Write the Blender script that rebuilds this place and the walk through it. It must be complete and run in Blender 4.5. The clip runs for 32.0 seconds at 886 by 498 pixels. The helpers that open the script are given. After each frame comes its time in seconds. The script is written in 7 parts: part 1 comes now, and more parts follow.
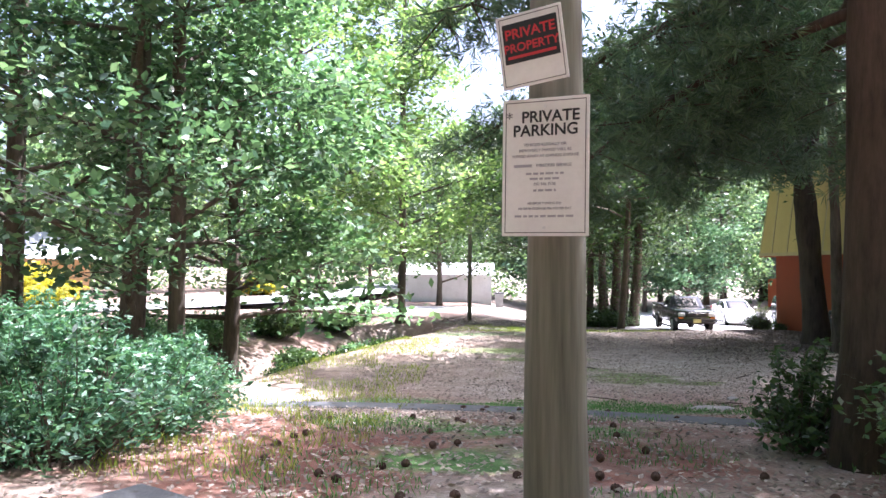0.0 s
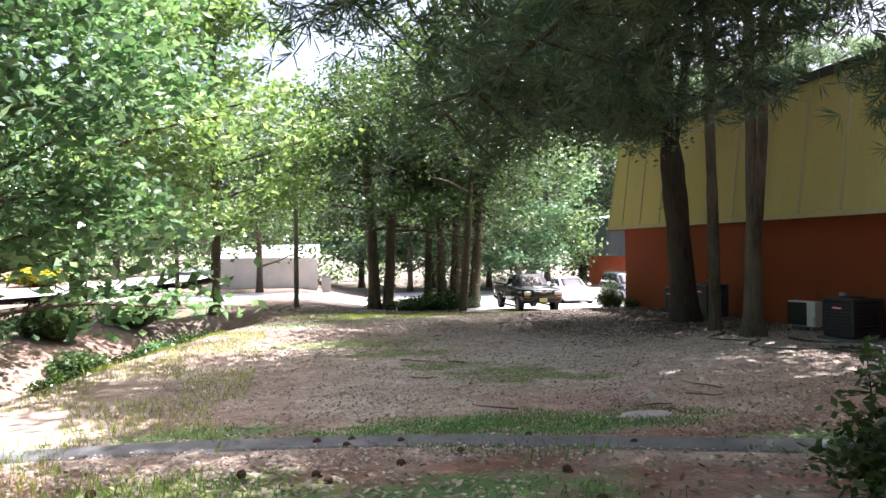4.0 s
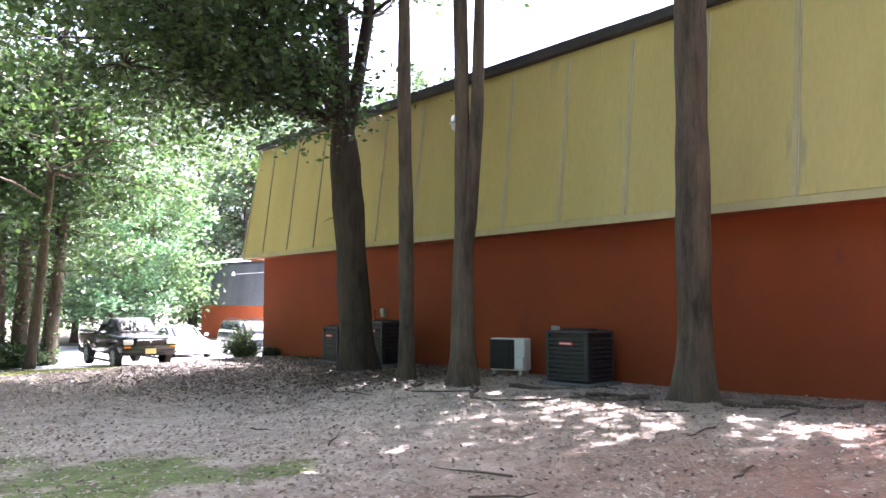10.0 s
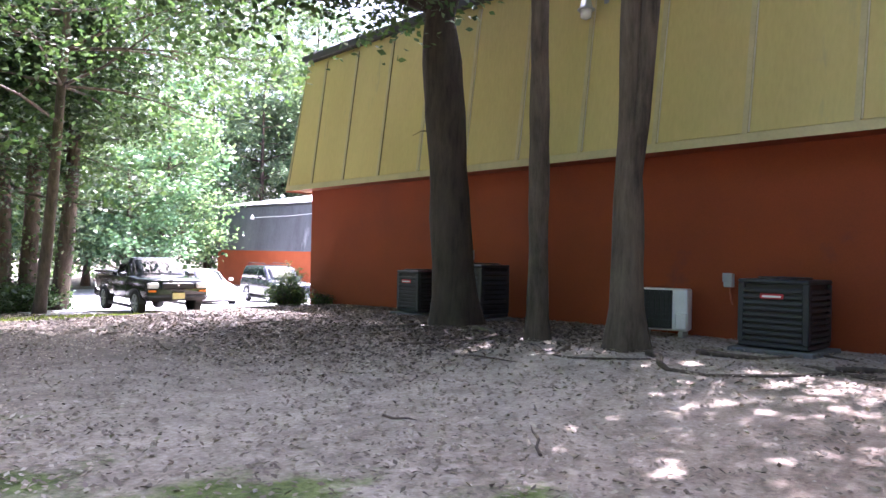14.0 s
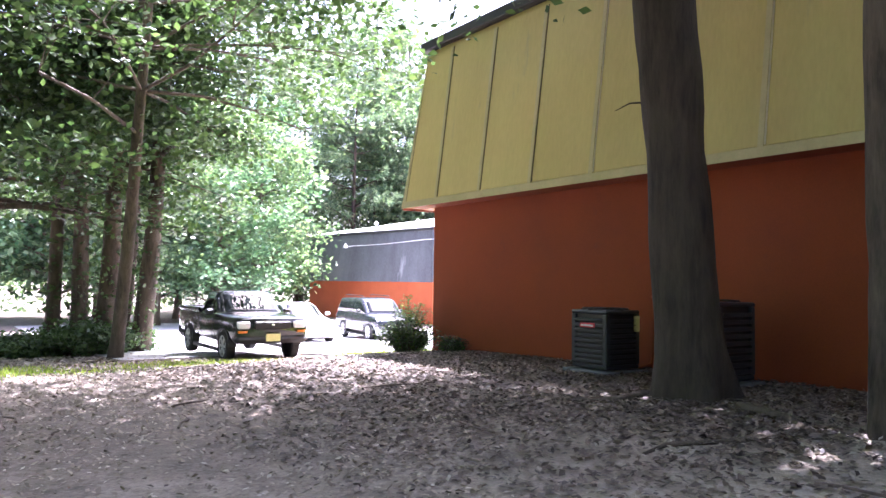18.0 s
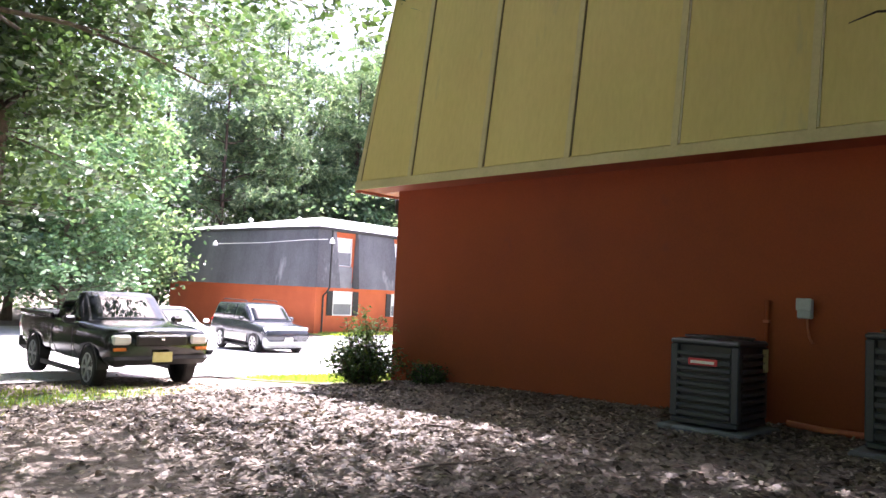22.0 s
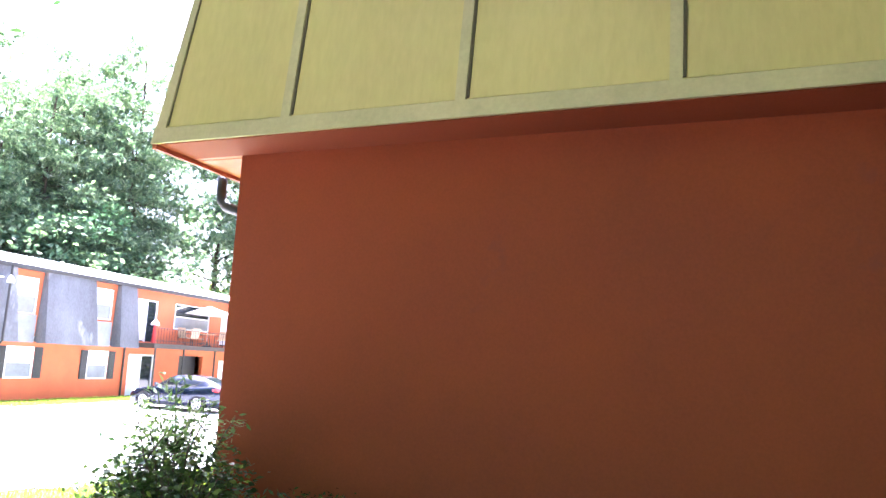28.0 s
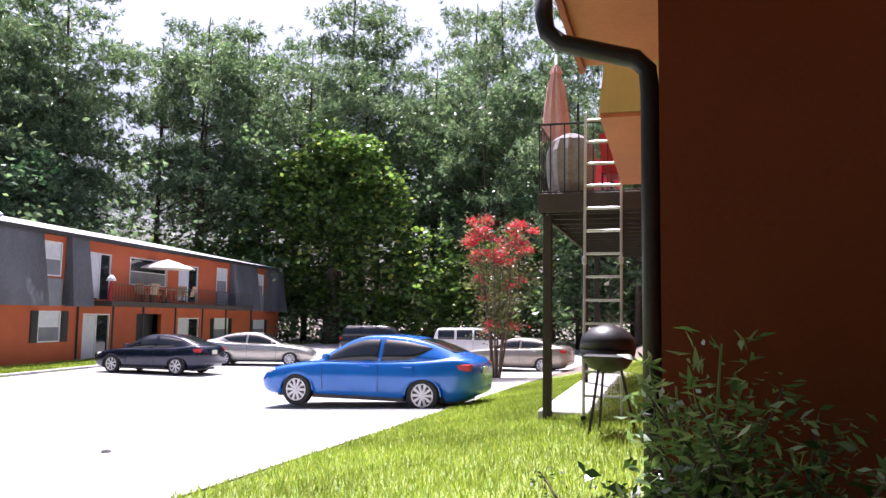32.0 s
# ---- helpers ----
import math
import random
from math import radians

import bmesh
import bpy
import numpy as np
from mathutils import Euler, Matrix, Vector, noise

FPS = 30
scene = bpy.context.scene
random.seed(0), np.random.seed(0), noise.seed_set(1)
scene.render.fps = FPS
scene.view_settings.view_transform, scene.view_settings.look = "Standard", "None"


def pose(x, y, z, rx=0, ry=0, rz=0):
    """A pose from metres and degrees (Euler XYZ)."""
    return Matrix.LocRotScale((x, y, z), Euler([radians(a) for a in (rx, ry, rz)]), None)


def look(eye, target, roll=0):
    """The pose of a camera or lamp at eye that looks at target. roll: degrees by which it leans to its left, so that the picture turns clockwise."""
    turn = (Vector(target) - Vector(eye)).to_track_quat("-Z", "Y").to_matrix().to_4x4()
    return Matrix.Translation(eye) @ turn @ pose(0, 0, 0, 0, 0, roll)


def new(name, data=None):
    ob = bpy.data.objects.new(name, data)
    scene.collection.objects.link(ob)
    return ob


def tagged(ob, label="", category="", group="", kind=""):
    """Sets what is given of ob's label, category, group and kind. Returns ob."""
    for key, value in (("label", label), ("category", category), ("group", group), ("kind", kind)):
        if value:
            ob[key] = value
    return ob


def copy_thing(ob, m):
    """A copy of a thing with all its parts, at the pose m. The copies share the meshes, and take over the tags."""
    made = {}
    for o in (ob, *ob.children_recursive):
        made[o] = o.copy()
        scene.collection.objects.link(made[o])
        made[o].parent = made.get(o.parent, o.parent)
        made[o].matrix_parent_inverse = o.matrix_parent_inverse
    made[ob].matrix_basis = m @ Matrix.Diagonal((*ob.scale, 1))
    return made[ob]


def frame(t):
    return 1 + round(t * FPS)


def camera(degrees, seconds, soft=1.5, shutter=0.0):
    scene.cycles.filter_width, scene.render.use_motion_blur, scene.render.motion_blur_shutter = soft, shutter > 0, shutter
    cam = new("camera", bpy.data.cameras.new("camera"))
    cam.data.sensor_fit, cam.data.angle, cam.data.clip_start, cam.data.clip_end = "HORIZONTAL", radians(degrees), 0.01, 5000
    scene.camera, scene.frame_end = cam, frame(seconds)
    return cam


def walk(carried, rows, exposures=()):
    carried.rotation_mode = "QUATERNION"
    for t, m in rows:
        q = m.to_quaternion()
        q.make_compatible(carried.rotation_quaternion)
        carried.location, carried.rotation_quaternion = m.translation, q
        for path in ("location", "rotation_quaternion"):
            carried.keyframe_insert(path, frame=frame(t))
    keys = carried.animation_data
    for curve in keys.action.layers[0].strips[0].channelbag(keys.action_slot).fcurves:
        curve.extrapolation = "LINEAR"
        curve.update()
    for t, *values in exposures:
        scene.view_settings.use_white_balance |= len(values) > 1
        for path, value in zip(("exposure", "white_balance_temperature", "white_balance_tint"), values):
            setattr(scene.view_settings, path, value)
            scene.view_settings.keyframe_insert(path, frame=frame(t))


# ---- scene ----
cam = camera(61.5, 32.0)
PATH = [
    (0, (-1.161, -0.2, 2.168), (-1.244, 1.797, 2.21), 0.2),
    (0.5, (-1.366, 0.291, 2.151), (-1.556, 2.282, 2.183), -2.0),
    (1, (-1.54, 0.804, 2.133), (-1.87, 2.776, 2.11), -2.8),
    (1.5, (-1.637, 1.295, 2.094), (-1.873, 3.279, 2.023), -0.6),
    (2, (-1.639, 1.728, 2.056), (-1.973, 3.7, 2.108), -4.9),
    (2.5, (-1.612, 2.185, 2.088), (-1.721, 4.182, 2.107), -3.7),
    (3, (-1.542, 2.625, 2.063), (-1.25, 4.603, 2.115), 1.1),
    (3.5, (-1.523, 3.043, 2.004), (-1.087, 4.994, 2.077), -3.9),
    (4, (-1.529, 3.416, 1.958), (-1.131, 5.376, 1.955), -0.8),
    (4.5, (-1.548, 3.807, 1.911), (-1.055, 5.745, 1.862), 1.4),
    (6.5, (-1.152, 5.936, 1.469), (-0.549, 7.841, 1.379), -0.0),
    (7, (-0.955, 6.409, 1.418), (0.008, 8.158, 1.303), -0.6),
    (7.5, (-0.734, 6.859, 1.388), (0.251, 8.594, 1.254), 1.1),
    (8, (-0.568, 7.299, 1.394), (0.541, 8.963, 1.399), 2.9),
    (8.5, (-0.406, 7.66, 1.393), (0.781, 9.269, 1.451), -0.2),
    (9, (-0.204, 8.082, 1.378), (0.957, 9.71, 1.365), 1.1),
    (9.5, (-0.029, 8.51, 1.343), (1.373, 9.934, 1.422), 2.2),
    (10, (0.103, 8.942, 1.276), (1.413, 10.447, 1.42), -0.0),
    (10.5, (0.168, 9.4, 1.244), (1.514, 10.872, 1.387), 1.4),
    (11, (0.245, 9.803, 1.15), (1.548, 11.319, 1.215), 0.5),
    (11.5, (0.325, 10.237, 1.09), (1.587, 11.789, 1.089), 2.1),
    (12, (0.38, 10.652, 1.04), (1.738, 12.117, 1.152), 4.0),
    (12.5, (0.461, 11.102, 1.025), (1.74, 12.633, 1.161), 0.8),
    (13, (0.588, 11.587, 1.07), (1.757, 13.209, 1.1), 1.9),
    (13.5, (0.688, 12.039, 1.06), (1.996, 13.552, 1.096), 1.2),
    (15.5, (1.497, 13.771, 1.001), (2.73, 15.345, 0.959), 1.3),
    (16, (1.651, 14.249, 1.017), (3.001, 15.723, 1.096), 6.0),
    (16.5, (1.79, 14.801, 1.003), (2.998, 16.395, 0.993), 2.2),
    (17, (1.921, 15.288, 1.041), (3.159, 16.855, 1.152), 2.5),
    (17.5, (2.05, 15.747, 1.049), (3.307, 17.299, 1.15), 0.6),
    (18, (2.182, 16.196, 1.069), (3.304, 17.849, 1.159), 0.8),
    (18.5, (2.287, 16.681, 1.076), (3.581, 18.204, 1.148), 3.6),
    (19, (2.381, 17.161, 1.063), (3.672, 18.68, 1.22), 1.2),
    (19.5, (2.451, 17.669, 1.089), (3.737, 19.197, 1.193), -0.4),
    (20, (2.538, 18.178, 1.097), (3.907, 19.623, 1.284), 0.6),
    (20.5, (2.61, 18.701, 1.062), (3.948, 20.186, 1.132), -0.7),
    (21, (2.667, 19.193, 1.041), (4.021, 20.656, 1.198), -0.3),
    (21.5, (2.744, 19.627, 1.051), (4.201, 20.986, 1.219), -1.0),
    (22, (2.886, 20.062, 1.042), (4.3, 21.472, 1.161), 2.6),
    (22.5, (3.007, 20.512, 1.047), (4.577, 21.737, 1.234), 3.6),
    (23, (3.108, 20.872, 1.045), (4.746, 22.004, 1.23), 0.1),
    (23.5, (3.302, 21.223, 1.089), (4.981, 22.276, 1.357), 0.5),
    (24, (3.512, 21.643, 1.143), (5.316, 22.414, 1.531), 3.5),
    (24.5, (3.676, 21.991, 1.107), (5.501, 22.736, 1.442), 3.8),
    (25, (3.879, 22.378, 1.059), (5.715, 23.144, 1.265), -1.2),
    (25.5, (4.188, 22.762, 1.035), (6.05, 23.401, 1.391), 1.2),
    (27.5, (5.331, 24.226, 0.948), (7.202, 24.837, 1.303), 1.9),
    (28, (5.548, 24.666, 0.97), (7.375, 25.418, 1.278), 2.8),
    (28.5, (5.724, 25.146, 0.933), (7.575, 25.82, 1.281), 3.2),
    (29, (5.909, 25.605, 0.92), (7.759, 26.329, 1.152), 0.4),
    (29.5, (5.985, 26.061, 0.902), (7.8, 26.862, 1.154), 3.7),
    (30, (6.066, 26.533, 0.916), (7.891, 27.308, 1.177), 1.6),
    (30.5, (6.26, 27.005, 0.887), (8.076, 27.823, 1.068), 0.2),
    (31, (6.426, 27.44, 0.89), (8.302, 28.101, 1.101), 3.2),
    (31.5, (6.75, 27.868, 0.82), (8.671, 28.37, 1.064), -0.3),
    (32, (7.041, 28.313, 0.855), (8.949, 28.885, 1.037), 0.9),
]
EXPOSURES = [(0, 2.46, 5690, 24), (2, 2.13, 6100, 22), (4, 2.18, 6100, 22), (6, 2.79, 6120, 22), (7.5, 3.19, 6020, 23), (9, 3.38, 5860, 24), (13, 3.18, 5610, 32), (18, 3.18, 5610, 33), (21, 2.8, 5980, 29), (23.2, 2.61, 5980, 28), (24.2, 2.86, 5980, 28), (25, 3.26, 5500, 28), (27.5, 3.81, 5420, 25), (28.5, 3.71, 5420, 25), (29.5, 2.49, 5630, 27), (30.5, 1.69, 5730, 27), (31.2, 1.39, 5830, 27), (32, 1.09, 5880, 27)]
walk(cam, [(t, look(eye, target, roll)) for t, eye, target, roll in PATH],
     EXPOSURES)

# ==== body ====
# ---------------------------------------------------------------- light
world = bpy.data.worlds.new("sky")
scene.world = world
world.use_nodes = True
SUN_TO = Vector((0.345, 0.215, 0.914)).normalized()
SUN_ELEV = math.asin(SUN_TO.z)
SUN_AZ = math.atan2(SUN_TO.x, SUN_TO.y)
wn = world.node_tree.nodes
sky = wn.new("ShaderNodeTexSky")
sky.sky_type = "NISHITA"
sky.sun_disc = False
sky.sun_elevation = SUN_ELEV
sky.sun_rotation = SUN_AZ
sky.air_density, sky.dust_density, sky.ozone_density = 1.0, 6.0, 0.6
wn["Background"].inputs["Strength"].default_value = 0.095
world.node_tree.links.new(sky.outputs[0], wn["Background"].inputs["Color"])
sun = new("sun", bpy.data.lights.new("sun", "SUN"))
sun.data.energy, sun.data.angle, sun.data.color = 5.0, radians(0.53), (1.0, 0.97, 0.93)
sun.matrix_world = look((0, 0, 40), (-SUN_TO.x, -SUN_TO.y, 40 - SUN_TO.z))

# ---------------------------------------------------------------- materials
def nodes_of(m):
    m.use_nodes = True
    t = m.node_tree
    return t, t.nodes, t.links, t.nodes["Principled BSDF"]


def ramp_of(nodes, stops):
    r = nodes.new("ShaderNodeValToRGB")
    while len(r.color_ramp.elements) < len(stops):
        r.color_ramp.elements.new(0.5)
    for e, (p, c) in zip(r.color_ramp.elements, stops):
        e.position, e.color = p, (*c, 1)
    return r


def noise_of(t, scale, detail=4.0, rough=0.55, coord="Object", stretch=None):
    n = t.nodes.new("ShaderNodeTexNoise")
    n.inputs["Scale"].default_value, n.inputs["Detail"].default_value, n.inputs["Roughness"].default_value = scale, detail, rough
    if coord == "World":
        g = t.nodes.new("ShaderNodeNewGeometry")
        out = g.outputs["Position"]
    else:
        g = t.nodes.new("ShaderNodeTexCoord")
        out = g.outputs[coord]
    if stretch:
        mp = t.nodes.new("ShaderNodeMapping")
        mp.inputs["Scale"].default_value = stretch
        t.links.new(out, mp.inputs[0])
        out = mp.outputs[0]
    t.links.new(out, n.inputs["Vector"])
    return n


def surface(name, dark, light, rough=0.8, scale=3.0, fine=40.0, bump=0.15, metal=0.0, stretch=None, spots=None, coord="World", distance=0.01):
    """A plain surface with two scales of variation: broad tone and fine grain, and a fine bump."""
    m = bpy.data.materials.new(name)
    t, n, l, p = nodes_of(m)
    broad, grain = noise_of(t, scale, 5, 0.6, coord, stretch), noise_of(t, fine, 3, 0.6, coord, stretch)
    mix = n.new("ShaderNodeMath")
    mix.operation = "MULTIPLY_ADD"
    mix.inputs[1].default_value = 0.35
    l.new(grain.outputs["Fac"], mix.inputs[0])
    sc = n.new("ShaderNodeMath")
    sc.operation = "MULTIPLY"
    sc.inputs[1].default_value = 0.65
    l.new(broad.outputs["Fac"], sc.inputs[0])
    l.new(sc.outputs[0], mix.inputs[2])
    r = ramp_of(n, [(0.33, dark), (0.67, light)])
    l.new(mix.outputs[0], r.inputs[0])
    col = r.outputs[0]
    if spots:
        sp = noise_of(t, spots[1], 6, 0.65, coord, stretch)
        rr = ramp_of(n, [(spots[2], (0, 0, 0)), (spots[2] + 0.08, (1, 1, 1))])
        l.new(sp.outputs["Fac"], rr.inputs[0])
        mx = n.new("ShaderNodeMixRGB")
        mx.inputs["Color2"].default_value = (*spots[0], 1)
        l.new(rr.outputs[0], mx.inputs["Fac"])
        l.new(col, mx.inputs["Color1"])
        col = mx.outputs[0]
    l.new(col, p.inputs["Base Color"])
    rv = n.new("ShaderNodeMapRange")
    rv.inputs["To Min"].default_value, rv.inputs["To Max"].default_value = max(0.02, rough - 0.1), min(1.0, rough + 0.1)
    l.new(broad.outputs["Fac"], rv.inputs["Value"])
    l.new(rv.outputs[0], p.inputs["Roughness"])
    p.inputs["Metallic"].default_value = metal
    if bump:
        b = n.new("ShaderNodeBump")
        b.inputs["Strength"].default_value, b.inputs["Distance"].default_value = bump, distance
        l.new(mix.outputs[0], b.inputs["Height"])
        l.new(b.outputs[0], p.inputs["Normal"])
    return m


def leaf_material(name, dark, light, gloss=0.35, through_amount=0.45, tip=None):
    """Leaves: each one its own tone, part of the light passing through."""
    m = bpy.data.materials.new(name)
    t, n, l, p = nodes_of(m)
    g = n.new("ShaderNodeNewGeometry")
    stops = [(0.0, dark), (0.85, light)] + ([(1.0, tip)] if tip else [])
    r = ramp_of(n, stops)
    l.new(g.outputs["Random Per Island"], r.inputs[0])
    broad = noise_of(t, 0.6, 3, 0.5, "World")
    hs = n.new("ShaderNodeHueSaturation")
    mr = n.new("ShaderNodeMapRange")
    mr.inputs["From Min"].default_value, mr.inputs["From Max"].default_value = 0.3, 0.7
    mr.inputs["To Min"].default_value, mr.inputs["To Max"].default_value = 0.65, 1.3
    l.new(broad.outputs["Fac"], mr.inputs["Value"])
    l.new(mr.outputs[0], hs.inputs["Value"])
    l.new(r.outputs[0], hs.inputs["Color"])
    l.new(hs.outputs[0], p.inputs["Base Color"])
    p.inputs["Roughness"].default_value = gloss
    tr = n.new("ShaderNodeBsdfTranslucent")
    warm = n.new("ShaderNodeMixRGB")
    warm.blend_type, warm.inputs["Fac"].default_value = "MULTIPLY", 1.0
    warm.inputs["Color2"].default_value = (1.2, 1.28, 0.82, 1)
    l.new(hs.outputs[0], warm.inputs["Color1"])
    l.new(warm.outputs[0], tr.inputs["Color"])
    mx = n.new("ShaderNodeMixShader")
    mx.inputs[0].default_value = through_amount
    l.new(p.outputs[0], mx.inputs[1])
    l.new(tr.outputs[0], mx.inputs[2])
    l.new(mx.outputs[0], n["Material Output"].inputs["Surface"])
    return m


def glass_material(name, tint, rough=0.03):
    """Dark window glass with a room behind it unseen: glossy coat on a deep tint."""
    m = bpy.data.materials.new(name)
    t, n, l, p = nodes_of(m)
    p.inputs["Base Color"].default_value = (*tint, 1)
    p.inputs["Roughness"].default_value = rough
    p.inputs["IOR"].default_value = 1.5
    p.inputs["Coat Weight"].default_value = 0.1
    w = noise_of(t, 1.5, 2, 0.5)
    b = n.new("ShaderNodeBump")
    b.inputs["Strength"].default_value, b.inputs["Distance"].default_value = 0.03, 0.01
    l.new(w.outputs["Fac"], b.inputs["Height"])
    l.new(b.outputs[0], p.inputs["Normal"])
    return m


def paint_material(name, colour, rough=0.25, metallic=0.35):
    m = bpy.data.materials.new(name)
    t, n, l, p = nodes_of(m)
    d = noise_of(t, 2.5, 5, 0.6)
    r = ramp_of(n, [(0.35, tuple(c * 0.85 for c in colour)), (0.7, colour)])
    l.new(d.outputs["Fac"], r.inputs[0])
    l.new(r.outputs[0], p.inputs["Base Color"])
    p.inputs["Roughness"].default_value, p.inputs["Metallic"].default_value = rough, metallic
    p.inputs["Coat Weight"].default_value, p.inputs["Coat Roughness"].default_value = 0.5, 0.05
    return m


def bark_material(name, dark, light):
    m = bpy.data.materials.new(name)
    t, n, l, p = nodes_of(m)
    ridges, broad = noise_of(t, 15.0, 8, 0.75, "World", (1, 1, 0.13)), noise_of(t, 2.6, 5, 0.65, "World", (1, 1, 0.4))
    add = n.new("ShaderNodeMath")
    add.operation = "MULTIPLY_ADD"
    add.inputs[1].default_value = 0.5
    l.new(ridges.outputs["Fac"], add.inputs[0])
    half = n.new("ShaderNodeMath")
    half.operation = "MULTIPLY"
    half.inputs[1].default_value = 0.5
    l.new(broad.outputs["Fac"], half.inputs[0])
    l.new(half.outputs[0], add.inputs[2])
    r = ramp_of(n, [(0.36, dark), (0.5, tuple((a + b) / 2 for a, b in zip(dark, light))), (0.66, light)])
    l.new(add.outputs[0], r.inputs[0])
    l.new(r.outputs[0], p.inputs["Base Color"])
    p.inputs["Roughness"].default_value = 0.9
    b = n.new("ShaderNodeBump")
    b.inputs["Strength"].default_value, b.inputs["Distance"].default_value = 0.9, 0.03
    l.new(ridges.outputs["Fac"], b.inputs["Height"])
    l.new(b.outputs[0], p.inputs["Normal"])
    return m


def ground_material():
    """Leaf mould and bare clay, both partly darkened for shade, with moss and grass patches of their own shape."""
    m = bpy.data.materials.new("yard_ground")
    t, n, l, p = nodes_of(m)
    fine, mid, broad = noise_of(t, 24, 6, 0.7, "World"), noise_of(t, 3.2, 5, 0.65, "World"), noise_of(t, 0.42, 4, 0.6, "World")
    soil = ramp_of(n, [(0.33, (0.17, 0.138, 0.105)), (0.5, (0.40, 0.338, 0.27)), (0.66, (0.64, 0.565, 0.475))])
    mixn = n.new("ShaderNodeMath")
    mixn.operation = "ADD"
    for k, src in ((0, fine), (1, mid)):
        s = n.new("ShaderNodeMath")
        s.operation = "MULTIPLY"
        s.inputs[1].default_value = 0.5
        l.new(src.outputs["Fac"], s.inputs[0])
        l.new(s.outputs[0], mixn.inputs[k])
    l.new(mixn.outputs[0], soil.inputs[0])
    clay = ramp_of(n, [(0.35, (0.14, 0.056, 0.036)), (0.65, (0.28, 0.135, 0.09))])
    l.new(mixn.outputs[0], clay.inputs[0])
    grass = ramp_of(n, [(0.35, (0.05, 0.085, 0.016)), (0.65, (0.19, 0.25, 0.055))])
    l.new(mixn.outputs[0], grass.inputs[0])
    # clay near the start of the walk, by distance along y
    geo = n.new("ShaderNodeNewGeometry")
    sep = n.new("ShaderNodeSeparateXYZ")
    l.new(geo.outputs["Position"], sep.inputs[0])
    near = n.new("ShaderNodeMapRange")
    near.inputs["From Min"].default_value, near.inputs["From Max"].default_value = 16.5, 10.0
    l.new(sep.outputs["Y"], near.inputs["Value"])
    # West side too: clay darkens the soil in place of missing tree shade.
    west = n.new("ShaderNodeMapRange")
    west.inputs["From Min"].default_value, west.inputs["From Max"].default_value = 2.0, -2.5
    west.inputs["To Max"].default_value = 0.4
    l.new(sep.outputs["X"], west.inputs["Value"])
    both = n.new("ShaderNodeMath")
    both.operation = "MAXIMUM"
    l.new(near.outputs[0], both.inputs[0])
    l.new(west.outputs[0], both.inputs[1])
    wob = n.new("ShaderNodeMath")
    wob.operation = "MULTIPLY"
    l.new(both.outputs[0], wob.inputs[0])
    patch = ramp_of(n, [(0.30, (0, 0, 0)), (0.56, (1, 1, 1))])
    l.new(broad.outputs["Fac"], patch.inputs[0])
    l.new(patch.outputs[0], wob.inputs[1])
    # Mould darkens the soil towards the north; the wall-side shade is in its colour.
    mould = ramp_of(n, [(0.34, (0.055, 0.042, 0.032)), (0.66, (0.24, 0.19, 0.15))])
    l.new(mixn.outputs[0], mould.inputs[0])
    deep = n.new("ShaderNodeMapRange")
    deep.inputs["From Min"].default_value, deep.inputs["From Max"].default_value = 17.5, 22.0
    deep.inputs["To Max"].default_value = 0.85
    l.new(sep.outputs["Y"], deep.inputs["Value"])
    mx0 = n.new("ShaderNodeMixRGB")
    l.new(deep.outputs[0], mx0.inputs["Fac"])
    l.new(soil.outputs[0], mx0.inputs["Color1"])
    l.new(mould.outputs[0], mx0.inputs["Color2"])
    mx1 = n.new("ShaderNodeMixRGB")
    l.new(wob.outputs[0], mx1.inputs["Fac"])
    l.new(mx0.outputs[0], mx1.inputs["Color1"])
    l.new(clay.outputs[0], mx1.inputs["Color2"])

    def patches(places, lo, hi, seed_scale):
        """Soft-edged patches of growth about the given spots, broken up by noise."""
        total = None
        for cx, cy, rx, ry in places:
            mp = n.new("ShaderNodeMapping")
            mp.vector_type = "POINT"
            mp.inputs["Location"].default_value = (-cx / rx, -cy / ry, 0)
            mp.inputs["Scale"].default_value = (1 / rx, 1 / ry, 0)
            l.new(geo.outputs["Position"], mp.inputs[0])
            ln = n.new("ShaderNodeVectorMath")
            ln.operation = "LENGTH"
            l.new(mp.outputs[0], ln.inputs[0])
            mr = n.new("ShaderNodeMapRange")
            mr.inputs["From Min"].default_value, mr.inputs["From Max"].default_value = 1.35, 0.2
            l.new(ln.outputs["Value"], mr.inputs["Value"])
            if total is None:
                total = mr.outputs[0]
            else:
                mxm = n.new("ShaderNodeMath")
                mxm.operation = "MAXIMUM"
                l.new(total, mxm.inputs[0])
                l.new(mr.outputs[0], mxm.inputs[1])
                total = mxm.outputs[0]
        ns = noise_of(t, seed_scale, 7, 0.72, "World")
        ml = n.new("ShaderNodeMath")
        ml.operation = "MULTIPLY_ADD"
        ml.inputs[1].default_value = 0.45
        l.new(total, ml.inputs[0])
        l.new(ns.outputs["Fac"], ml.inputs[2])
        rr = ramp_of(n, [(lo, (0, 0, 0)), (hi, (0.92, 0.92, 0.92))])
        l.new(ml.outputs[0], rr.inputs[0])
        return rr.outputs[0]

    moss = patches([(2.1, 15.9, 1.3, 0.55), (3.3, 14.9, 0.7, 0.4), (1.2, 16.8, 1.1, 0.6), (2.2, 15.2, 1.5, 0.6), (-0.2, 20.5, 2.4, 1.1), (0.6, 18.6, 1.6, 0.7), (-2.2, 9.2, 1.2, 1.0)], 0.66, 0.82, 1.7)
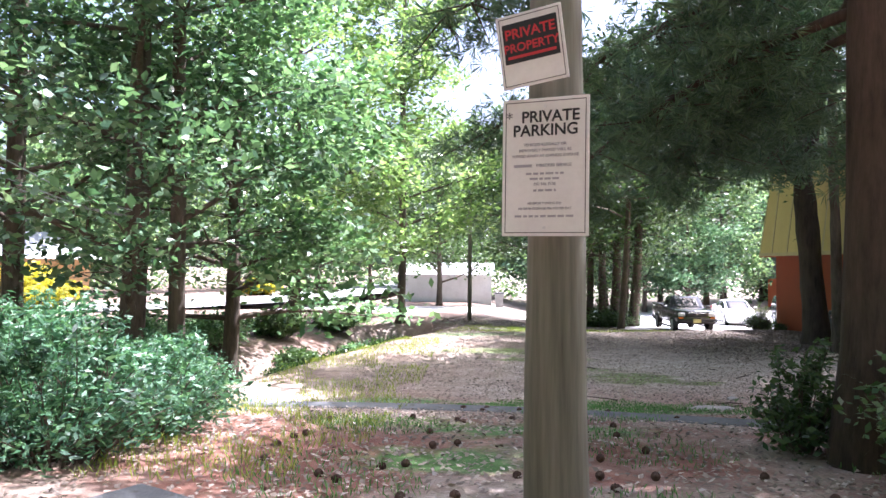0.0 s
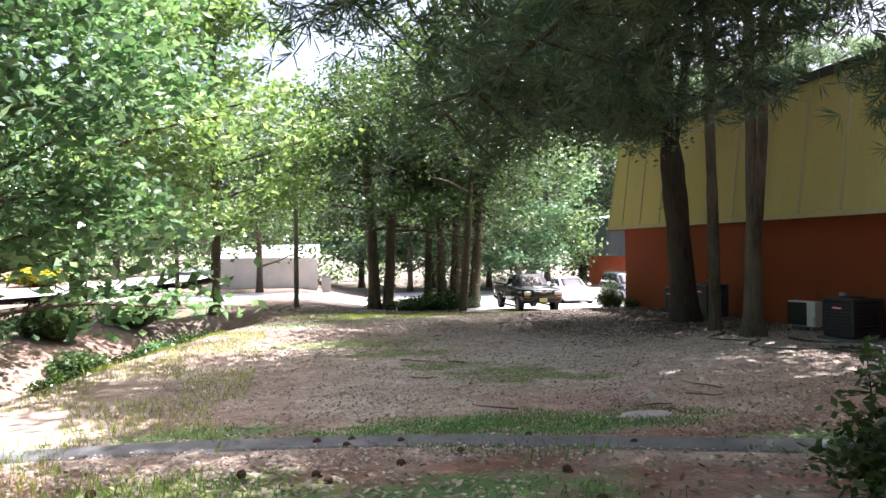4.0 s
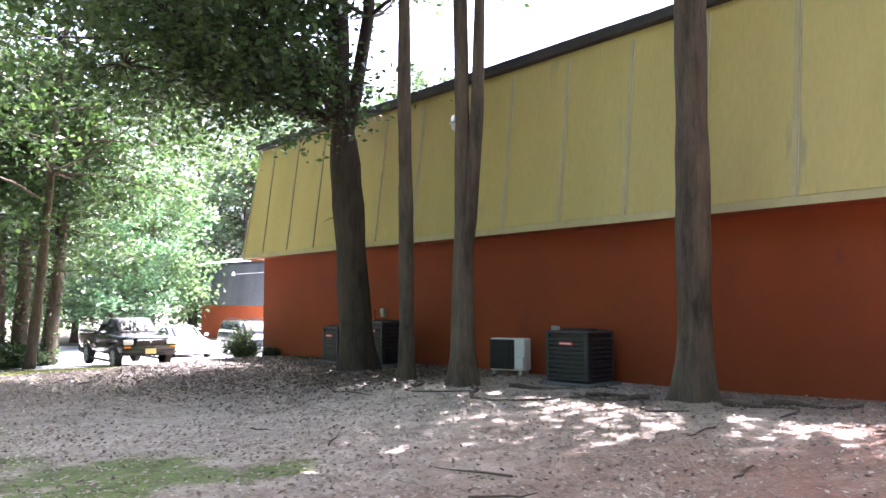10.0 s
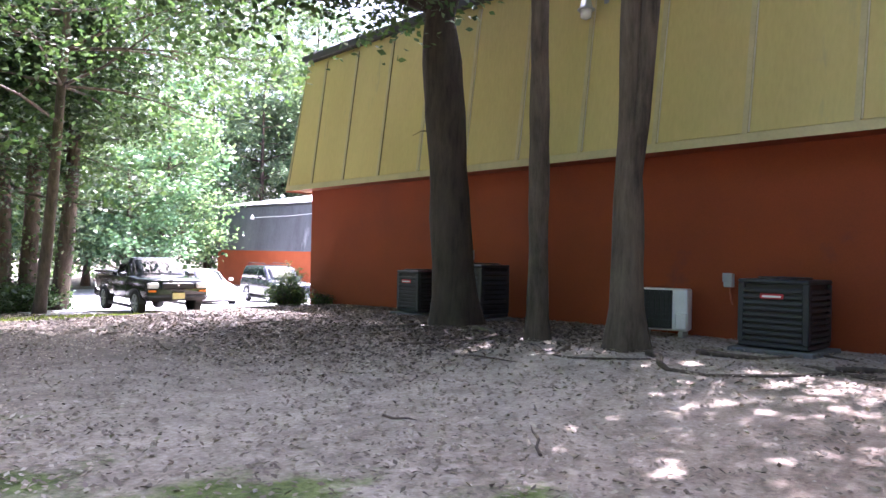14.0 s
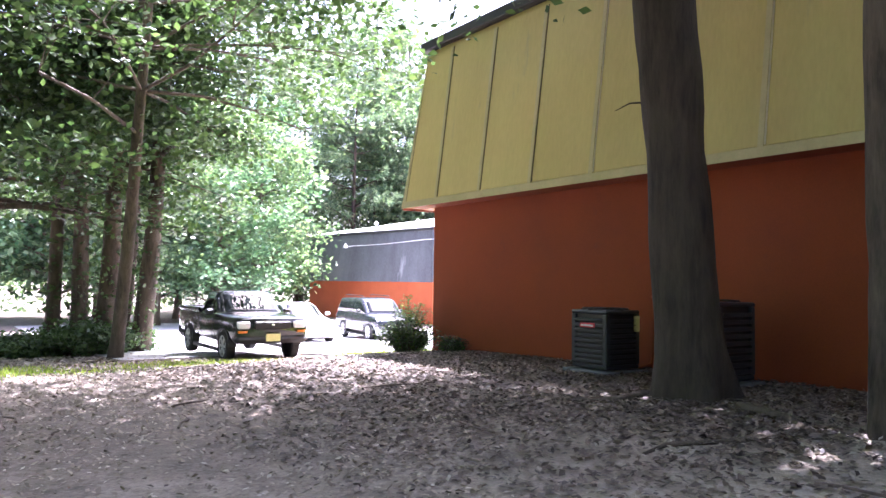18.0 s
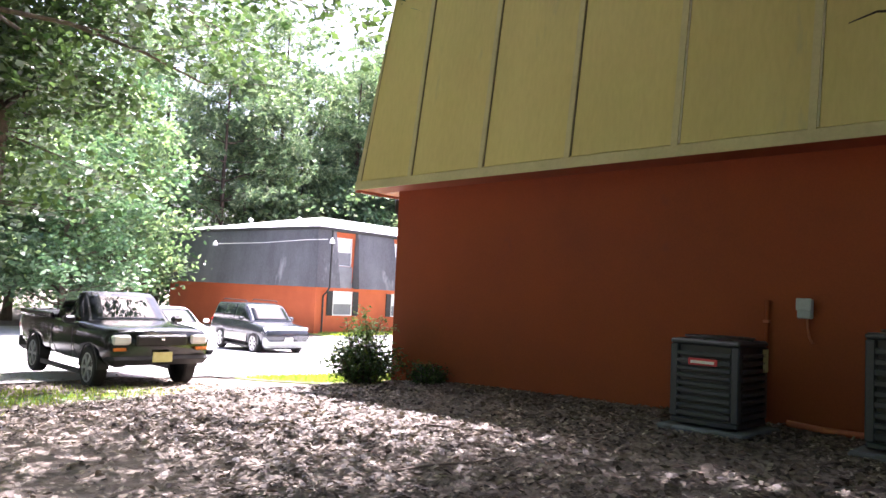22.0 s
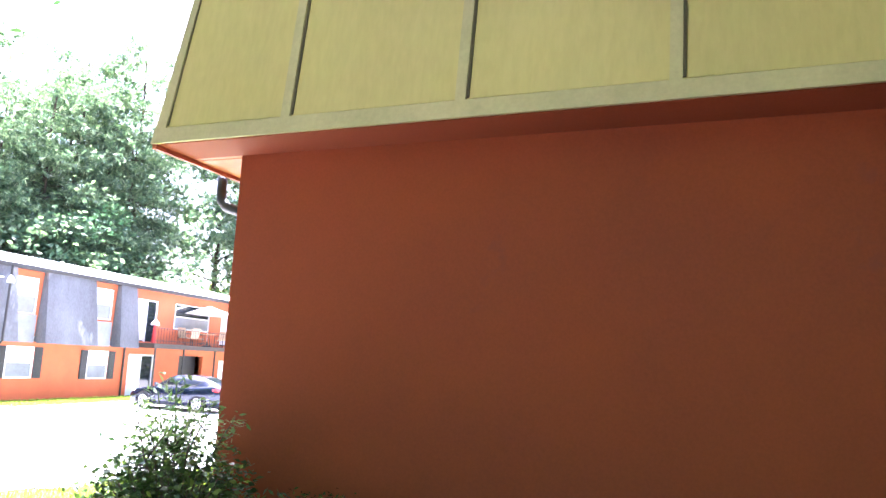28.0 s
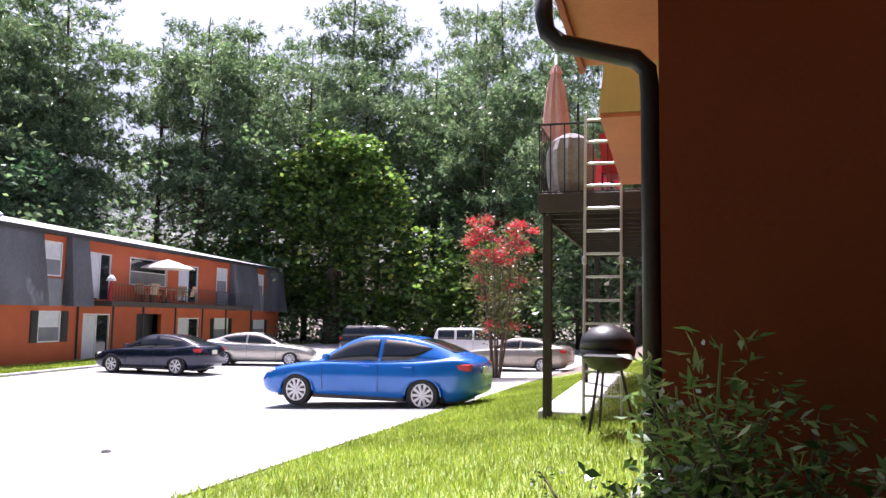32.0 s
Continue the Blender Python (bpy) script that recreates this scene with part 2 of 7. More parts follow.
    lush = patches([(0.3, 11.8, 1.7, 0.75), (1.6, 11.1, 1.6, 0.6), (3.2, 9.6, 1.2, 0.5), (-2.6, 12.2, 1.3, 0.6), (-0.5, 8.4, 1.6, 0.8), (-1.4, 6.6, 1.0, 0.8), (2.5, 30.3, 4.6, 1.6), (-1.5, 27.0, 3.0, 1.2), (6.2, 30.6, 1.8, 1.3)], 0.64, 0.86, 2.3)
    lushcol = ramp_of(n, [(0.35, (0.035, 0.10, 0.02)), (0.65, (0.12, 0.26, 0.06))])
    l.new(mixn.outputs[0], lushcol.inputs[0])
    mx3 = n.new("ShaderNodeMixRGB")
    l.new(moss, mx3.inputs["Fac"])
    l.new(mx1.outputs[0], mx3.inputs["Color1"])
    l.new(grass.outputs[0], mx3.inputs["Color2"])
    mx2 = n.new("ShaderNodeMixRGB")
    l.new(lush, mx2.inputs["Fac"])
    l.new(mx3.outputs[0], mx2.inputs["Color1"])
    l.new(lushcol.outputs[0], mx2.inputs["Color2"])
    l.new(mx2.outputs[0], p.inputs["Base Color"])
    p.inputs["Roughness"].default_value = 0.95
    b = n.new("ShaderNodeBump")
    b.inputs["Strength"].default_value, b.inputs["Distance"].default_value = 0.8, 0.04
    l.new(mixn.outputs[0], b.inputs["Height"])
    l.new(b.outputs[0], p.inputs["Normal"])
    return m


M_GROUND = ground_material()
M_LAWN = surface("lawn_soil", (0.12, 0.18, 0.03), (0.27, 0.34, 0.08), 0.95, 1.5, 30, 0.8, distance=0.03)
M_LOT = surface("old_asphalt", (0.36, 0.35, 0.335), (0.50, 0.49, 0.465), 0.9, 0.8, 60, 0.35, spots=((0.16, 0.16, 0.155), 1.3, 0.62))
M_ROAD = surface("road_asphalt", (0.20, 0.20, 0.20), (0.32, 0.32, 0.31), 0.9, 0.6, 60, 0.3)
M_KERB = surface("worn_concrete", (0.075, 0.080, 0.082), (0.17, 0.172, 0.170), 0.92, 2.0, 45, 0.6, spots=((0.07, 0.06, 0.045), 5, 0.58))
M_STONE = surface("pale_flat_stone", (0.22, 0.21, 0.195), (0.40, 0.38, 0.35), 0.9, 4.0, 40, 0.6)
M_CONC = surface("pale_concrete", (0.40, 0.39, 0.36), (0.58, 0.56, 0.52), 0.9, 2.0, 60, 0.3)
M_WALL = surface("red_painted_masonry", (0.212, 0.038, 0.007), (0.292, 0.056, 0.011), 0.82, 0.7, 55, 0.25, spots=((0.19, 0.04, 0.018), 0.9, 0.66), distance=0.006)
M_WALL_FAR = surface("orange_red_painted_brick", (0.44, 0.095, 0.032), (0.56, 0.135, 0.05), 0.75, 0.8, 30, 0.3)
# Lit tone of the red wall paint, for soffits on the bright front.
M_SOFFIT = surface("red_soffit_lit_tone", (0.46, 0.15, 0.07), (0.60, 0.22, 0.11), 0.6, 1.5, 30, 0.1)
M_YELLOW = surface("mustard_painted_plywood", (0.47, 0.385, 0.13), (0.60, 0.50, 0.185), 0.62, 0.55, 22, 0.2, stretch=(1, 1, 0.25), spots=((0.40, 0.36, 0.17), 1.4, 0.62))
M_BATTEN = surface("weathered_batten", (0.42, 0.37, 0.19), (0.56, 0.49, 0.25), 0.7, 2.5, 30, 0.2)
M_DARKGAP = surface("dark_joint", (0.09, 0.075, 0.04), (0.16, 0.13, 0.07), 0.9, 3, 30, 0.1)
M_PALEGAP = surface("caulked_joint", (0.50, 0.46, 0.30), (0.66, 0.61, 0.44), 0.7, 3, 30, 0.1)
M_FASCIA = surface("black_roof_edge", (0.022, 0.021, 0.022), (0.05, 0.048, 0.047), 0.6, 3, 30, 0.2)
M_ROOF = surface("pale_shingle_roof", (0.42, 0.42, 0.43), (0.60, 0.60, 0.61), 0.85, 1.5, 30, 0.4)
M_GREYMANS = surface("charcoal_shingle", (0.060, 0.062, 0.070), (0.16, 0.165, 0.18), 0.75, 0.6, 20, 0.4, stretch=(1, 1, 0.35), spots=((0.27, 0.275, 0.29), 0.5, 0.60))
M_GREYPANEL = surface("grey_panel", (0.16, 0.165, 0.18), (0.26, 0.27, 0.29), 0.7, 1.2, 20, 0.2)
M_BLACK = surface("black_metal", (0.012, 0.012, 0.012), (0.03, 0.03, 0.03), 0.45, 6, 60, 0.1)
M_BLACKPL = surface("dark_unit_metal", (0.018, 0.022, 0.026), (0.04, 0.046, 0.052), 0.45, 4, 50, 0.1)
M_GREYPL = surface("grey_enclosure", (0.30, 0.32, 0.32), (0.42, 0.44, 0.44), 0.5, 5, 50, 0.1)
M_WHITE = surface("white_paint", (0.70, 0.70, 0.68), (0.82, 0.82, 0.80), 0.5, 3, 40, 0.1)
M_WHITEWALL = surface("white_siding", (0.55, 0.56, 0.56), (0.72, 0.73, 0.73), 0.7, 1.5, 20, 0.1)
M_BLIND = surface("closed_blind", (0.60, 0.61, 0.63), (0.76, 0.77, 0.79), 0.6, 4, 40, 0.1)
M_SIGNRED = surface("red_sign_print", (0.50, 0.035, 0.045), (0.60, 0.05, 0.06), 0.5, 4, 40, 0.05)
M_SIGNBLACK = surface("black_sign_print", (0.015, 0.015, 0.02), (0.03, 0.03, 0.035), 0.5, 4, 40, 0.05)
M_SIGNGREY = surface("faded_grey_print", (0.30, 0.30, 0.33), (0.42, 0.42, 0.45), 0.6, 6, 40, 0.05)
M_POST = surface("weathered_pole_wood", (0.085, 0.088, 0.062), (0.25, 0.245, 0.185), 0.85, 5.0, 34, 0.9, stretch=(1, 1, 0.06), spots=((0.12, 0.12, 0.08), 2.0, 0.6))
M_DECK = surface("dark_stained_deck_wood", (0.025, 0.018, 0.014), (0.06, 0.045, 0.035), 0.75, 4, 40, 0.3)
M_ALU = surface("aluminium", (0.62, 0.63, 0.64), (0.78, 0.79, 0.80), 0.35, 4, 60, 0.05, metal=0.8)
M_COVER = surface("grill_cover_fabric", (0.16, 0.14, 0.13), (0.32, 0.29, 0.27), 0.8, 5, 40, 0.4)
M_PINK = surface("faded_pink_canvas", (0.55, 0.30, 0.26), (0.70, 0.43, 0.38), 0.8, 5, 40, 0.2)
M_CANVAS = surface("cream_canvas", (0.70, 0.66, 0.58), (0.82, 0.79, 0.72), 0.8, 4, 40, 0.1)
M_REDPL = surface("red_plastic", (0.45, 0.02, 0.02), (0.6, 0.04, 0.03), 0.4, 4, 40, 0.05)
M_TAN = surface("tan_sling_fabric", (0.36, 0.25, 0.16), (0.5, 0.37, 0.25), 0.8, 6, 40, 0.2)
M_RUBBER = surface("tyre_rubber", (0.012, 0.012, 0.012), (0.03, 0.03, 0.03), 0.85, 8, 60, 0.3)
M_RIM = surface("alloy_rim", (0.55, 0.55, 0.57), (0.72, 0.72, 0.74), 0.3, 4, 40, 0.05, metal=0.3)
M_TRIM = surface("black_trim", (0.010, 0.010, 0.011), (0.025, 0.025, 0.026), 0.5, 6, 60, 0.05)
M_CHROME = surface("chrome", (0.7, 0.7, 0.7), (0.85, 0.85, 0.85), 0.15, 4, 40, 0.02, metal=1.0)
M_LAMPGLASS = surface("clear_lamp_lens", (0.65, 0.66, 0.66), (0.8, 0.8, 0.8), 0.15, 5, 40, 0.05)
M_TAIL = surface("red_lamp_lens", (0.35, 0.01, 0.012), (0.5, 0.02, 0.02), 0.15, 5, 40, 0.05)
M_AMBER = surface("amber_lamp_lens", (0.6, 0.16, 0.02), (0.75, 0.22, 0.03), 0.2, 5, 40, 0.05)
M_PLATE = surface("pale_number_plate", (0.55, 0.56, 0.45), (0.7, 0.7, 0.6), 0.4, 12, 60, 0.05)
M_PLATE_YELLOW = surface("yellow_label_plastic", (0.58, 0.54, 0.20), (0.70, 0.66, 0.32), 0.5, 8, 60, 0.1)
M_COPPER = surface("rusty_pipe", (0.30, 0.07, 0.03), (0.45, 0.12, 0.05), 0.6, 8, 60, 0.2)
M_GLASS = glass_material("window_glass", (0.02, 0.024, 0.028))
M_CARGLASS = glass_material("car_glass", (0.012, 0.014, 0.016), 0.02)
M_BARK = bark_material("grey_brown_bark", (0.030, 0.022, 0.015), (0.165, 0.128, 0.092))
M_BARK_DARK = bark_material("dark_brown_bark", (0.016, 0.0115, 0.008), (0.085, 0.062, 0.044))
M_PINEBARK = bark_material("pine_bark", (0.028, 0.019, 0.013), (0.125, 0.085, 0.060))
M_TWIG = surface("twig_bark", (0.07, 0.05, 0.04), (0.16, 0.12, 0.09), 0.9, 8, 50, 0.3)
# The pale last tone paints white sun highlights onto some maple leaves.
M_LEAF_MAPLE = leaf_material("maple_leaves", (0.065, 0.145, 0.065), (0.19, 0.32, 0.155), 0.28, 0.42, (0.36, 0.47, 0.30))
M_LEAF_OAK = leaf_material("oak_leaves", (0.036, 0.074, 0.028), (0.10, 0.16, 0.055), 0.42, 0.36)
# Leaves standing in sun: the sunlight is put into the lime colour.
M_LEAF_LIME = leaf_material("sunlit_yellow_green_leaves", (0.095, 0.18, 0.055), (0.24, 0.34, 0.125), 0.34, 0.48, (0.36, 0.44, 0.22))
M_LEAF_DARK = leaf_material("dark_glossy_leaves", (0.018, 0.042, 0.014), (0.055, 0.10, 0.03), 0.22, 0.25, (0.16, 0.24, 0.04))
M_LEAF_BUSH = leaf_material("blue_green_shrub_leaves", (0.035, 0.10, 0.055), (0.115, 0.235, 0.125), 0.42, 0.35, (0.2, 0.33, 0.19))
M_LEAF_YELLOW = leaf_material("golden_shrub_leaves", (0.30, 0.28, 0.02), (0.55, 0.48, 0.04), 0.5, 0.4)
M_LEAF_VINE = leaf_material("kudzu_leaves", (0.04, 0.095, 0.026), (0.17, 0.27, 0.062), 0.36, 0.52, (0.40, 0.46, 0.11))
M_LEAF_WOODS = leaf_material("wood_edge_leaves", (0.06, 0.115, 0.06), (0.19, 0.275, 0.145), 0.34, 0.52, (0.33, 0.40, 0.20))
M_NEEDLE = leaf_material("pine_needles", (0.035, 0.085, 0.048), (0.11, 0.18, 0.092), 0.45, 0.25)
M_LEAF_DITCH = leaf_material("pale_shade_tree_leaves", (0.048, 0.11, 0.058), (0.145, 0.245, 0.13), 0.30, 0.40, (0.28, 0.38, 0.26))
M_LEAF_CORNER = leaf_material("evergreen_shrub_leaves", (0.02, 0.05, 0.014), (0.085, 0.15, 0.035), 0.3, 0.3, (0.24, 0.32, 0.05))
# Paler copy of the pine needles: distance haze and lit tufts in its colour.
M_NEEDLE_FAR = leaf_material("pine_needles_haze_in_colour", (0.065, 0.12, 0.075), (0.22, 0.30, 0.17), 0.34, 0.48, (0.42, 0.48, 0.33))
# Shaded copy of the grass blades; the deeper green holds the shade.
M_GRASS_SHADE = leaf_material("shaded_grass_blades", (0.05, 0.15, 0.035), (0.15, 0.33, 0.10), 0.5, 0.4)
# Drifted leaves by the wall, their brown deepened to hold the shade there.
M_LITTER_SHADED = leaf_material("leaf_drift_shade_in_brown", (0.035, 0.024, 0.017), (0.14, 0.10, 0.072), 0.6, 0.12, (0.30, 0.25, 0.20))
M_LEAF_MYRTLE = leaf_material("crape_myrtle_leaves", (0.06, 0.085, 0.03), (0.19, 0.20, 0.085), 0.4, 0.42, (0.34, 0.26, 0.14))
M_FLOWER = leaf_material("crape_myrtle_flowers", (0.50, 0.03, 0.06), (0.72, 0.08, 0.12), 0.5, 0.4)
M_LITTER = leaf_material("dry_fallen_leaves", (0.13, 0.10, 0.077), (0.38, 0.31, 0.25), 0.7, 0.12, (0.58, 0.51, 0.44))
M_GRASSB = leaf_material("grass_blades", (0.16, 0.23, 0.03), (0.38, 0.46, 0.085), 0.5, 0.45, (0.45, 0.40, 0.16))
M_CONE = surface("pine_cone_scales", (0.045, 0.022, 0.014), (0.12, 0.065, 0.04), 0.85, 20, 80, 0.6)

# ---------------------------------------------------------------- geometry helpers
class Geo:
    """Vertices and faces gathered for one mesh."""

    def __init__(self):
        self.v, self.f = [], []

    def add(self, verts, faces):
        k = len(self.v)
        self.v += [tuple(p) for p in verts]
        self.f += [tuple(i + k for i in f) for f in faces]
        return self

    def box(self, lo, hi, chamfer=0.0):
        (x0, y0, z0), (x1, y1, z1) = lo, hi
        c = min(chamfer, (x1 - x0) / 2.2, (y1 - y0) / 2.2, (z1 - z0) / 2.2)
        if c <= 0:
            v = [(x, y, z) for z in (z0, z1) for x, y in ((x0, y0), (x1, y0), (x1, y1), (x0, y1))]
            return self.add(v, [(3, 2, 1, 0), (4, 5, 6, 7), (0, 1, 5, 4), (1, 2, 6, 5), (2, 3, 7, 6), (3, 0, 4, 7)])
        rings = []
        for z, e in ((z0, c), (z0 + c, 0), (z1 - c, 0), (z1, c)):
            a, b, d, g = x0 + e, x1 - e, y0 + e, y1 - e
            k = c if e == 0 else 0.0001
            rings.append([(a + k, d, z), (b - k, d, z), (b, d + k, z), (b, g - k, z), (b - k, g, z), (a + k, g, z), (a, g - k, z), (a, d + k, z)])
        return self.loft(rings)

    def loft(self, rings, cap=True, closed=True):
        n, k = len(rings[0]), len(self.v)
        for r in rings:
            self.v += [tuple(p) for p in r]
        for i in range(len(rings) - 1):
            for j in range(n if closed else n - 1):
                a, b = k + i * n + j, k + i * n + (j + 1) % n
                self.f.append((a, b, b + n, a + n))
        if cap:
            self.f.append(tuple(k + j for j in reversed(range(n))))
            self.f.append(tuple(k + (len(rings) - 1) * n + j for j in range(n)))
        return self

    def tube(self, path, radii, sides=8, cap=True, rough=0.0, seed=0):
        rng = random.Random(seed)
        pts = [Vector(p) for p in path]
        if isinstance(radii, (int, float)):
            radii = [radii] * len(pts)
        rings, ref = [], None
        for i, p in enumerate(pts):
            d = (pts[min(i + 1, len(pts) - 1)] - pts[max(i - 1, 0)]).normalized()
            ref = Vector((1, 0, 0)) if ref is None and abs(d.x) < 0.9 else (Vector((0, 1, 0)) if ref is None else ref)
            u = (ref - d * ref.dot(d)).normalized()
            w = d.cross(u)
            ref = u
            rings.append([p + (u * math.cos(a) + w * math.sin(a)) * radii[i] * (1 + rough * (rng.random() - 0.5)) for a in (2 * math.pi * j / sides for j in range(sides))])
        return self.loft(rings, cap)

    def cyl(self, c, r, h, sides=16, axis="z", r2=None):
        r2 = r if r2 is None else r2
        x, y, z = c
        out = []
        for rr, o in ((r, 0), (r2, h)):
            ring = []
            for j in range(sides):
                a = 2 * math.pi * j / sides
                ca, sa = rr * math.cos(a), rr * math.sin(a)
                ring.append((x + ca, y + sa, z + o) if axis == "z" else ((x + o, y + ca, z + sa) if axis == "x" else (x - ca, y + o, z + sa)))
            out.append(ring)
        return self.loft(out)

    def lathe(self, c, profile, sides=20, cap=True):
        x, y, z = c
        return self.loft([[(x + r * math.cos(2 * math.pi * j / sides), y + r * math.sin(2 * math.pi * j / sides), z + h) for j in range(sides)] for r, h in profile], cap)

    def mesh(self, name):
        me = bpy.data.meshes.new(name)
        me.from_pydata(self.v, [], self.f)
        me.update()
        return me


def part(name, geo, material, parent=None, label="", smooth=False):
    """Links a mesh as ONE object, under a thing or a part where one is given."""
    me = geo.mesh(name) if isinstance(geo, Geo) else geo
    if not me.materials:
        me.materials.append(material)
    if smooth:
        me.polygons.foreach_set("use_smooth", [True] * len(me.polygons))
    ob = new(name, me)
    if parent is not None:
        ob.parent = parent
    if label:
        tagged(ob, label)
    return ob


def thing(name, label, category, place=None, group="", kind=""):
    ob = new(name)
    ob.empty_display_size = 0.2
    if place is not None:
        ob.matrix_world = place
    return tagged(ob, label, category, group, kind)


def quads_mesh(name, centers, us, vs, fold=None):
    """One leaf per row: a four-cornered blade about its centre, us along, vs across."""
    n = len(centers)
    v = np.empty((n, 4, 3))
    v[:, 0], v[:, 2] = centers - us, centers + us
    v[:, 1], v[:, 3] = centers + vs, centers - vs
    if fold is not None:
        v[:, 1] += fold
        v[:, 3] += fold
    me = bpy.data.meshes.new(name)
    me.vertices.add(4 * n)
    me.vertices.foreach_set("co", v.reshape(-1))
    me.loops.add(4 * n)
    me.loops.foreach_set("vertex_index", np.arange(4 * n, dtype=np.int32))
    me.polygons.add(n)
    me.polygons.foreach_set("loop_start", np.arange(0, 4 * n, 4, dtype=np.int32))
    me.polygons.foreach_set("loop_total", np.full(n, 4, dtype=np.int32))
    me.update(calc_edges=True)
    return me


def unit(a):
    return a / np.maximum(np.linalg.norm(a, axis=1, keepdims=True), 1e-9)


def leaves_at(rng, centers, per, spread, size, flat=0.5, ratio=0.55, down=0.0):
    """Leaves scattered in clumps round the given points."""
    c = np.repeat(np.asarray(centers, float), per, axis=0)
    c = c + rng.normal(size=c.shape) * np.array([spread, spread, spread * 0.6])
    d = rng.normal(size=c.shape)
    d[:, 2] *= 0.5
    d[:, 2] -= down
    d = unit(d)
    nrm = rng.normal(size=c.shape) * (1 - flat)
    nrm[:, 2] += flat
    w = unit(np.cross(d, nrm))
    s = size * rng.uniform(0.6, 1.35, len(c))[:, None]
    fold = unit(np.cross(d, w)) * s * rng.uniform(-0.25, 0.25, len(c))[:, None]
    return c, d * s, w * s * ratio, fold


# ---------------------------------------------------------------- the lie of the land
PROFILE_Y = [-300, -12, 0, 3, 4.5, 6, 8, 10, 12, 14, 16, 20, 24, 28, 32, 36, 45, 55, 90, 400]
PROFILE_Z = [2.0, 1.25, 0.94, 0.74, 0.58, 0.43, 0.33, 0.10, -0.11, -0.18, -0.20, -0.20, -0.27, -0.38, -0.65, -0.86, -1.2, -1.45, -1.5, -1.5]


def smooth01(v):
    v = np.clip(v, 0, 1)
    return v * v * (3 - 2 * v)


def land(x, y):
    """Height of the ground."""
    x, y = np.asarray(x, float), np.asarray(y, float)
    z = np.interp(y, PROFILE_Y, PROFILE_Z)
    z = z + 0.20 * smooth01((x - 4) / 4.5) * smooth01((y - 9) / 3) * smooth01((30.5 - y) / 4)
    east = np.clip(-0.022 * (x - 8), -1.2, 0) * smooth01((y - 28.6) / 4)
    z = np.maximum(z + east, np.minimum(z, -1.45))
    west = smooth01((4 - x) / 6)
    z = z * (1 - west) + np.maximum(z, -0.45) * west
    far = smooth01((-10 - x) / 6)
    z = z * (1 - far) + np.maximum(z, -0.02) * far
    # the ditch on the road side
    dist = x - (-8.6 + (y - 14) * 0.235)
    ditch = np.exp(-(dist / 1.5) ** 2) * smooth01((y - 11) / 6) * smooth01((33.5 - y) / 2.0)
    z = z - 1.15 * ditch
    return z


def lz(x, y):
    return float(land(x, y))

# ---------------------------------------------------------------- ground sheets
def sheet(name, xs, ys, inside, lift, material, label, category):
    gx, gy = np.meshgrid(xs, ys)
    gz = land(gx, gy) + lift
    nx = len(xs)
    g = Geo()
    g.v = [tuple(p) for p in np.stack([gx, gy, gz], -1).reshape(-1, 3)]
    for j in range(len(ys) - 1):
        for i in range(nx - 1):
            if inside is None or inside((xs[i] + xs[i + 1]) / 2, (ys[j] + ys[j + 1]) / 2):
                k = j * nx + i
                g.f.append((k, k + 1, k + nx + 1, k + nx))
    ob = part(name, g, material, None, label, True)
    return tagged(ob, label, category, kind="structure")


xs = np.concatenate([[-500, -250, -120, -70, -45, -32], np.arange(-24, 30, 0.42), [32, 36, 42, 50, 62, 80, 120, 250, 500]])
ys = np.concatenate([[-500, -250, -120, -60, -30, -15], np.arange(-8, 40, 0.42), [42, 45, 50, 56, 64, 80, 110, 200, 500]])
sheet("ground", xs, ys, None, 0.0, M_GROUND, "bare shaded yard of leaf litter, clay and moss", "ground")


def lot_south(x):
    return 32.4 + 0.9 * (1 - min(1.0, max(0.0, (x - 9) / 4))) + 0.12 * math.sin(x * 1.7)


def lot_north(x):
    return 49.9 + 0.123 * (x - 26.5)


lx, ly = np.arange(5.5, 66, 0.5), np.arange(32, 60, 0.4)
sheet("parking_lot", lx, ly, lambda x, y: lot_south(x) < y < lot_north(x) + (0 if x > 24 else 60), 0.035, M_LOT, "sunlit worn pale asphalt parking lot with patches", "parking lot")
sheet("driveway", np.arange(-15, 5.51, 0.6), np.arange(40.5, 46.1, 0.7), None, 0.03, M_LOT, "pale asphalt driveway joining the lot to the road", "driveway")
sheet("front_lawn", np.arange(10.2, 34.1, 0.4), np.arange(28.4, 33.61, 0.4), lambda x, y: y < lot_south(x) + 0.1, 0.018, M_LAWN, "sunlit green grass strip before the apartment front", "lawn")
sheet("far_lawn", np.arange(26, 62.1, 0.8), np.arange(49, 60.1, 0.4), lambda x, y: lot_north(x) < y < lot_north(x) + 3.4, 0.04, M_LAWN, "narrow green grass strip along the far building", "lawn")

# the road on the left, a strip along a bent line
road_line = [Vector(p) for p in ((-70, 12, 0), (-40, 22.5, 0), (-24, 30, 0), (-17, 37, 0), (-13, 45, 0), (-10.5, 56, 0), (-9, 90, 0))]
g = Geo()
ring = []
for i, p in enumerate(road_line):
    d = (road_line[min(i + 1, 6)] - road_line[max(i - 1, 0)]).normalized()
    s = Vector((-d.y, d.x, 0)) * 2.9
    ring.append([(q.x, q.y, 0.06 + h) for q, h in ((p + s, 0), (p + s * 0.4, 0.05), (p - s * 0.4, 0.05), (p - s, 0))])
g.loft(ring, cap=False, closed=False)
tagged(part("road", g, M_ROAD, None, "", True), "sunlit pale asphalt residential road", "road", kind="structure")

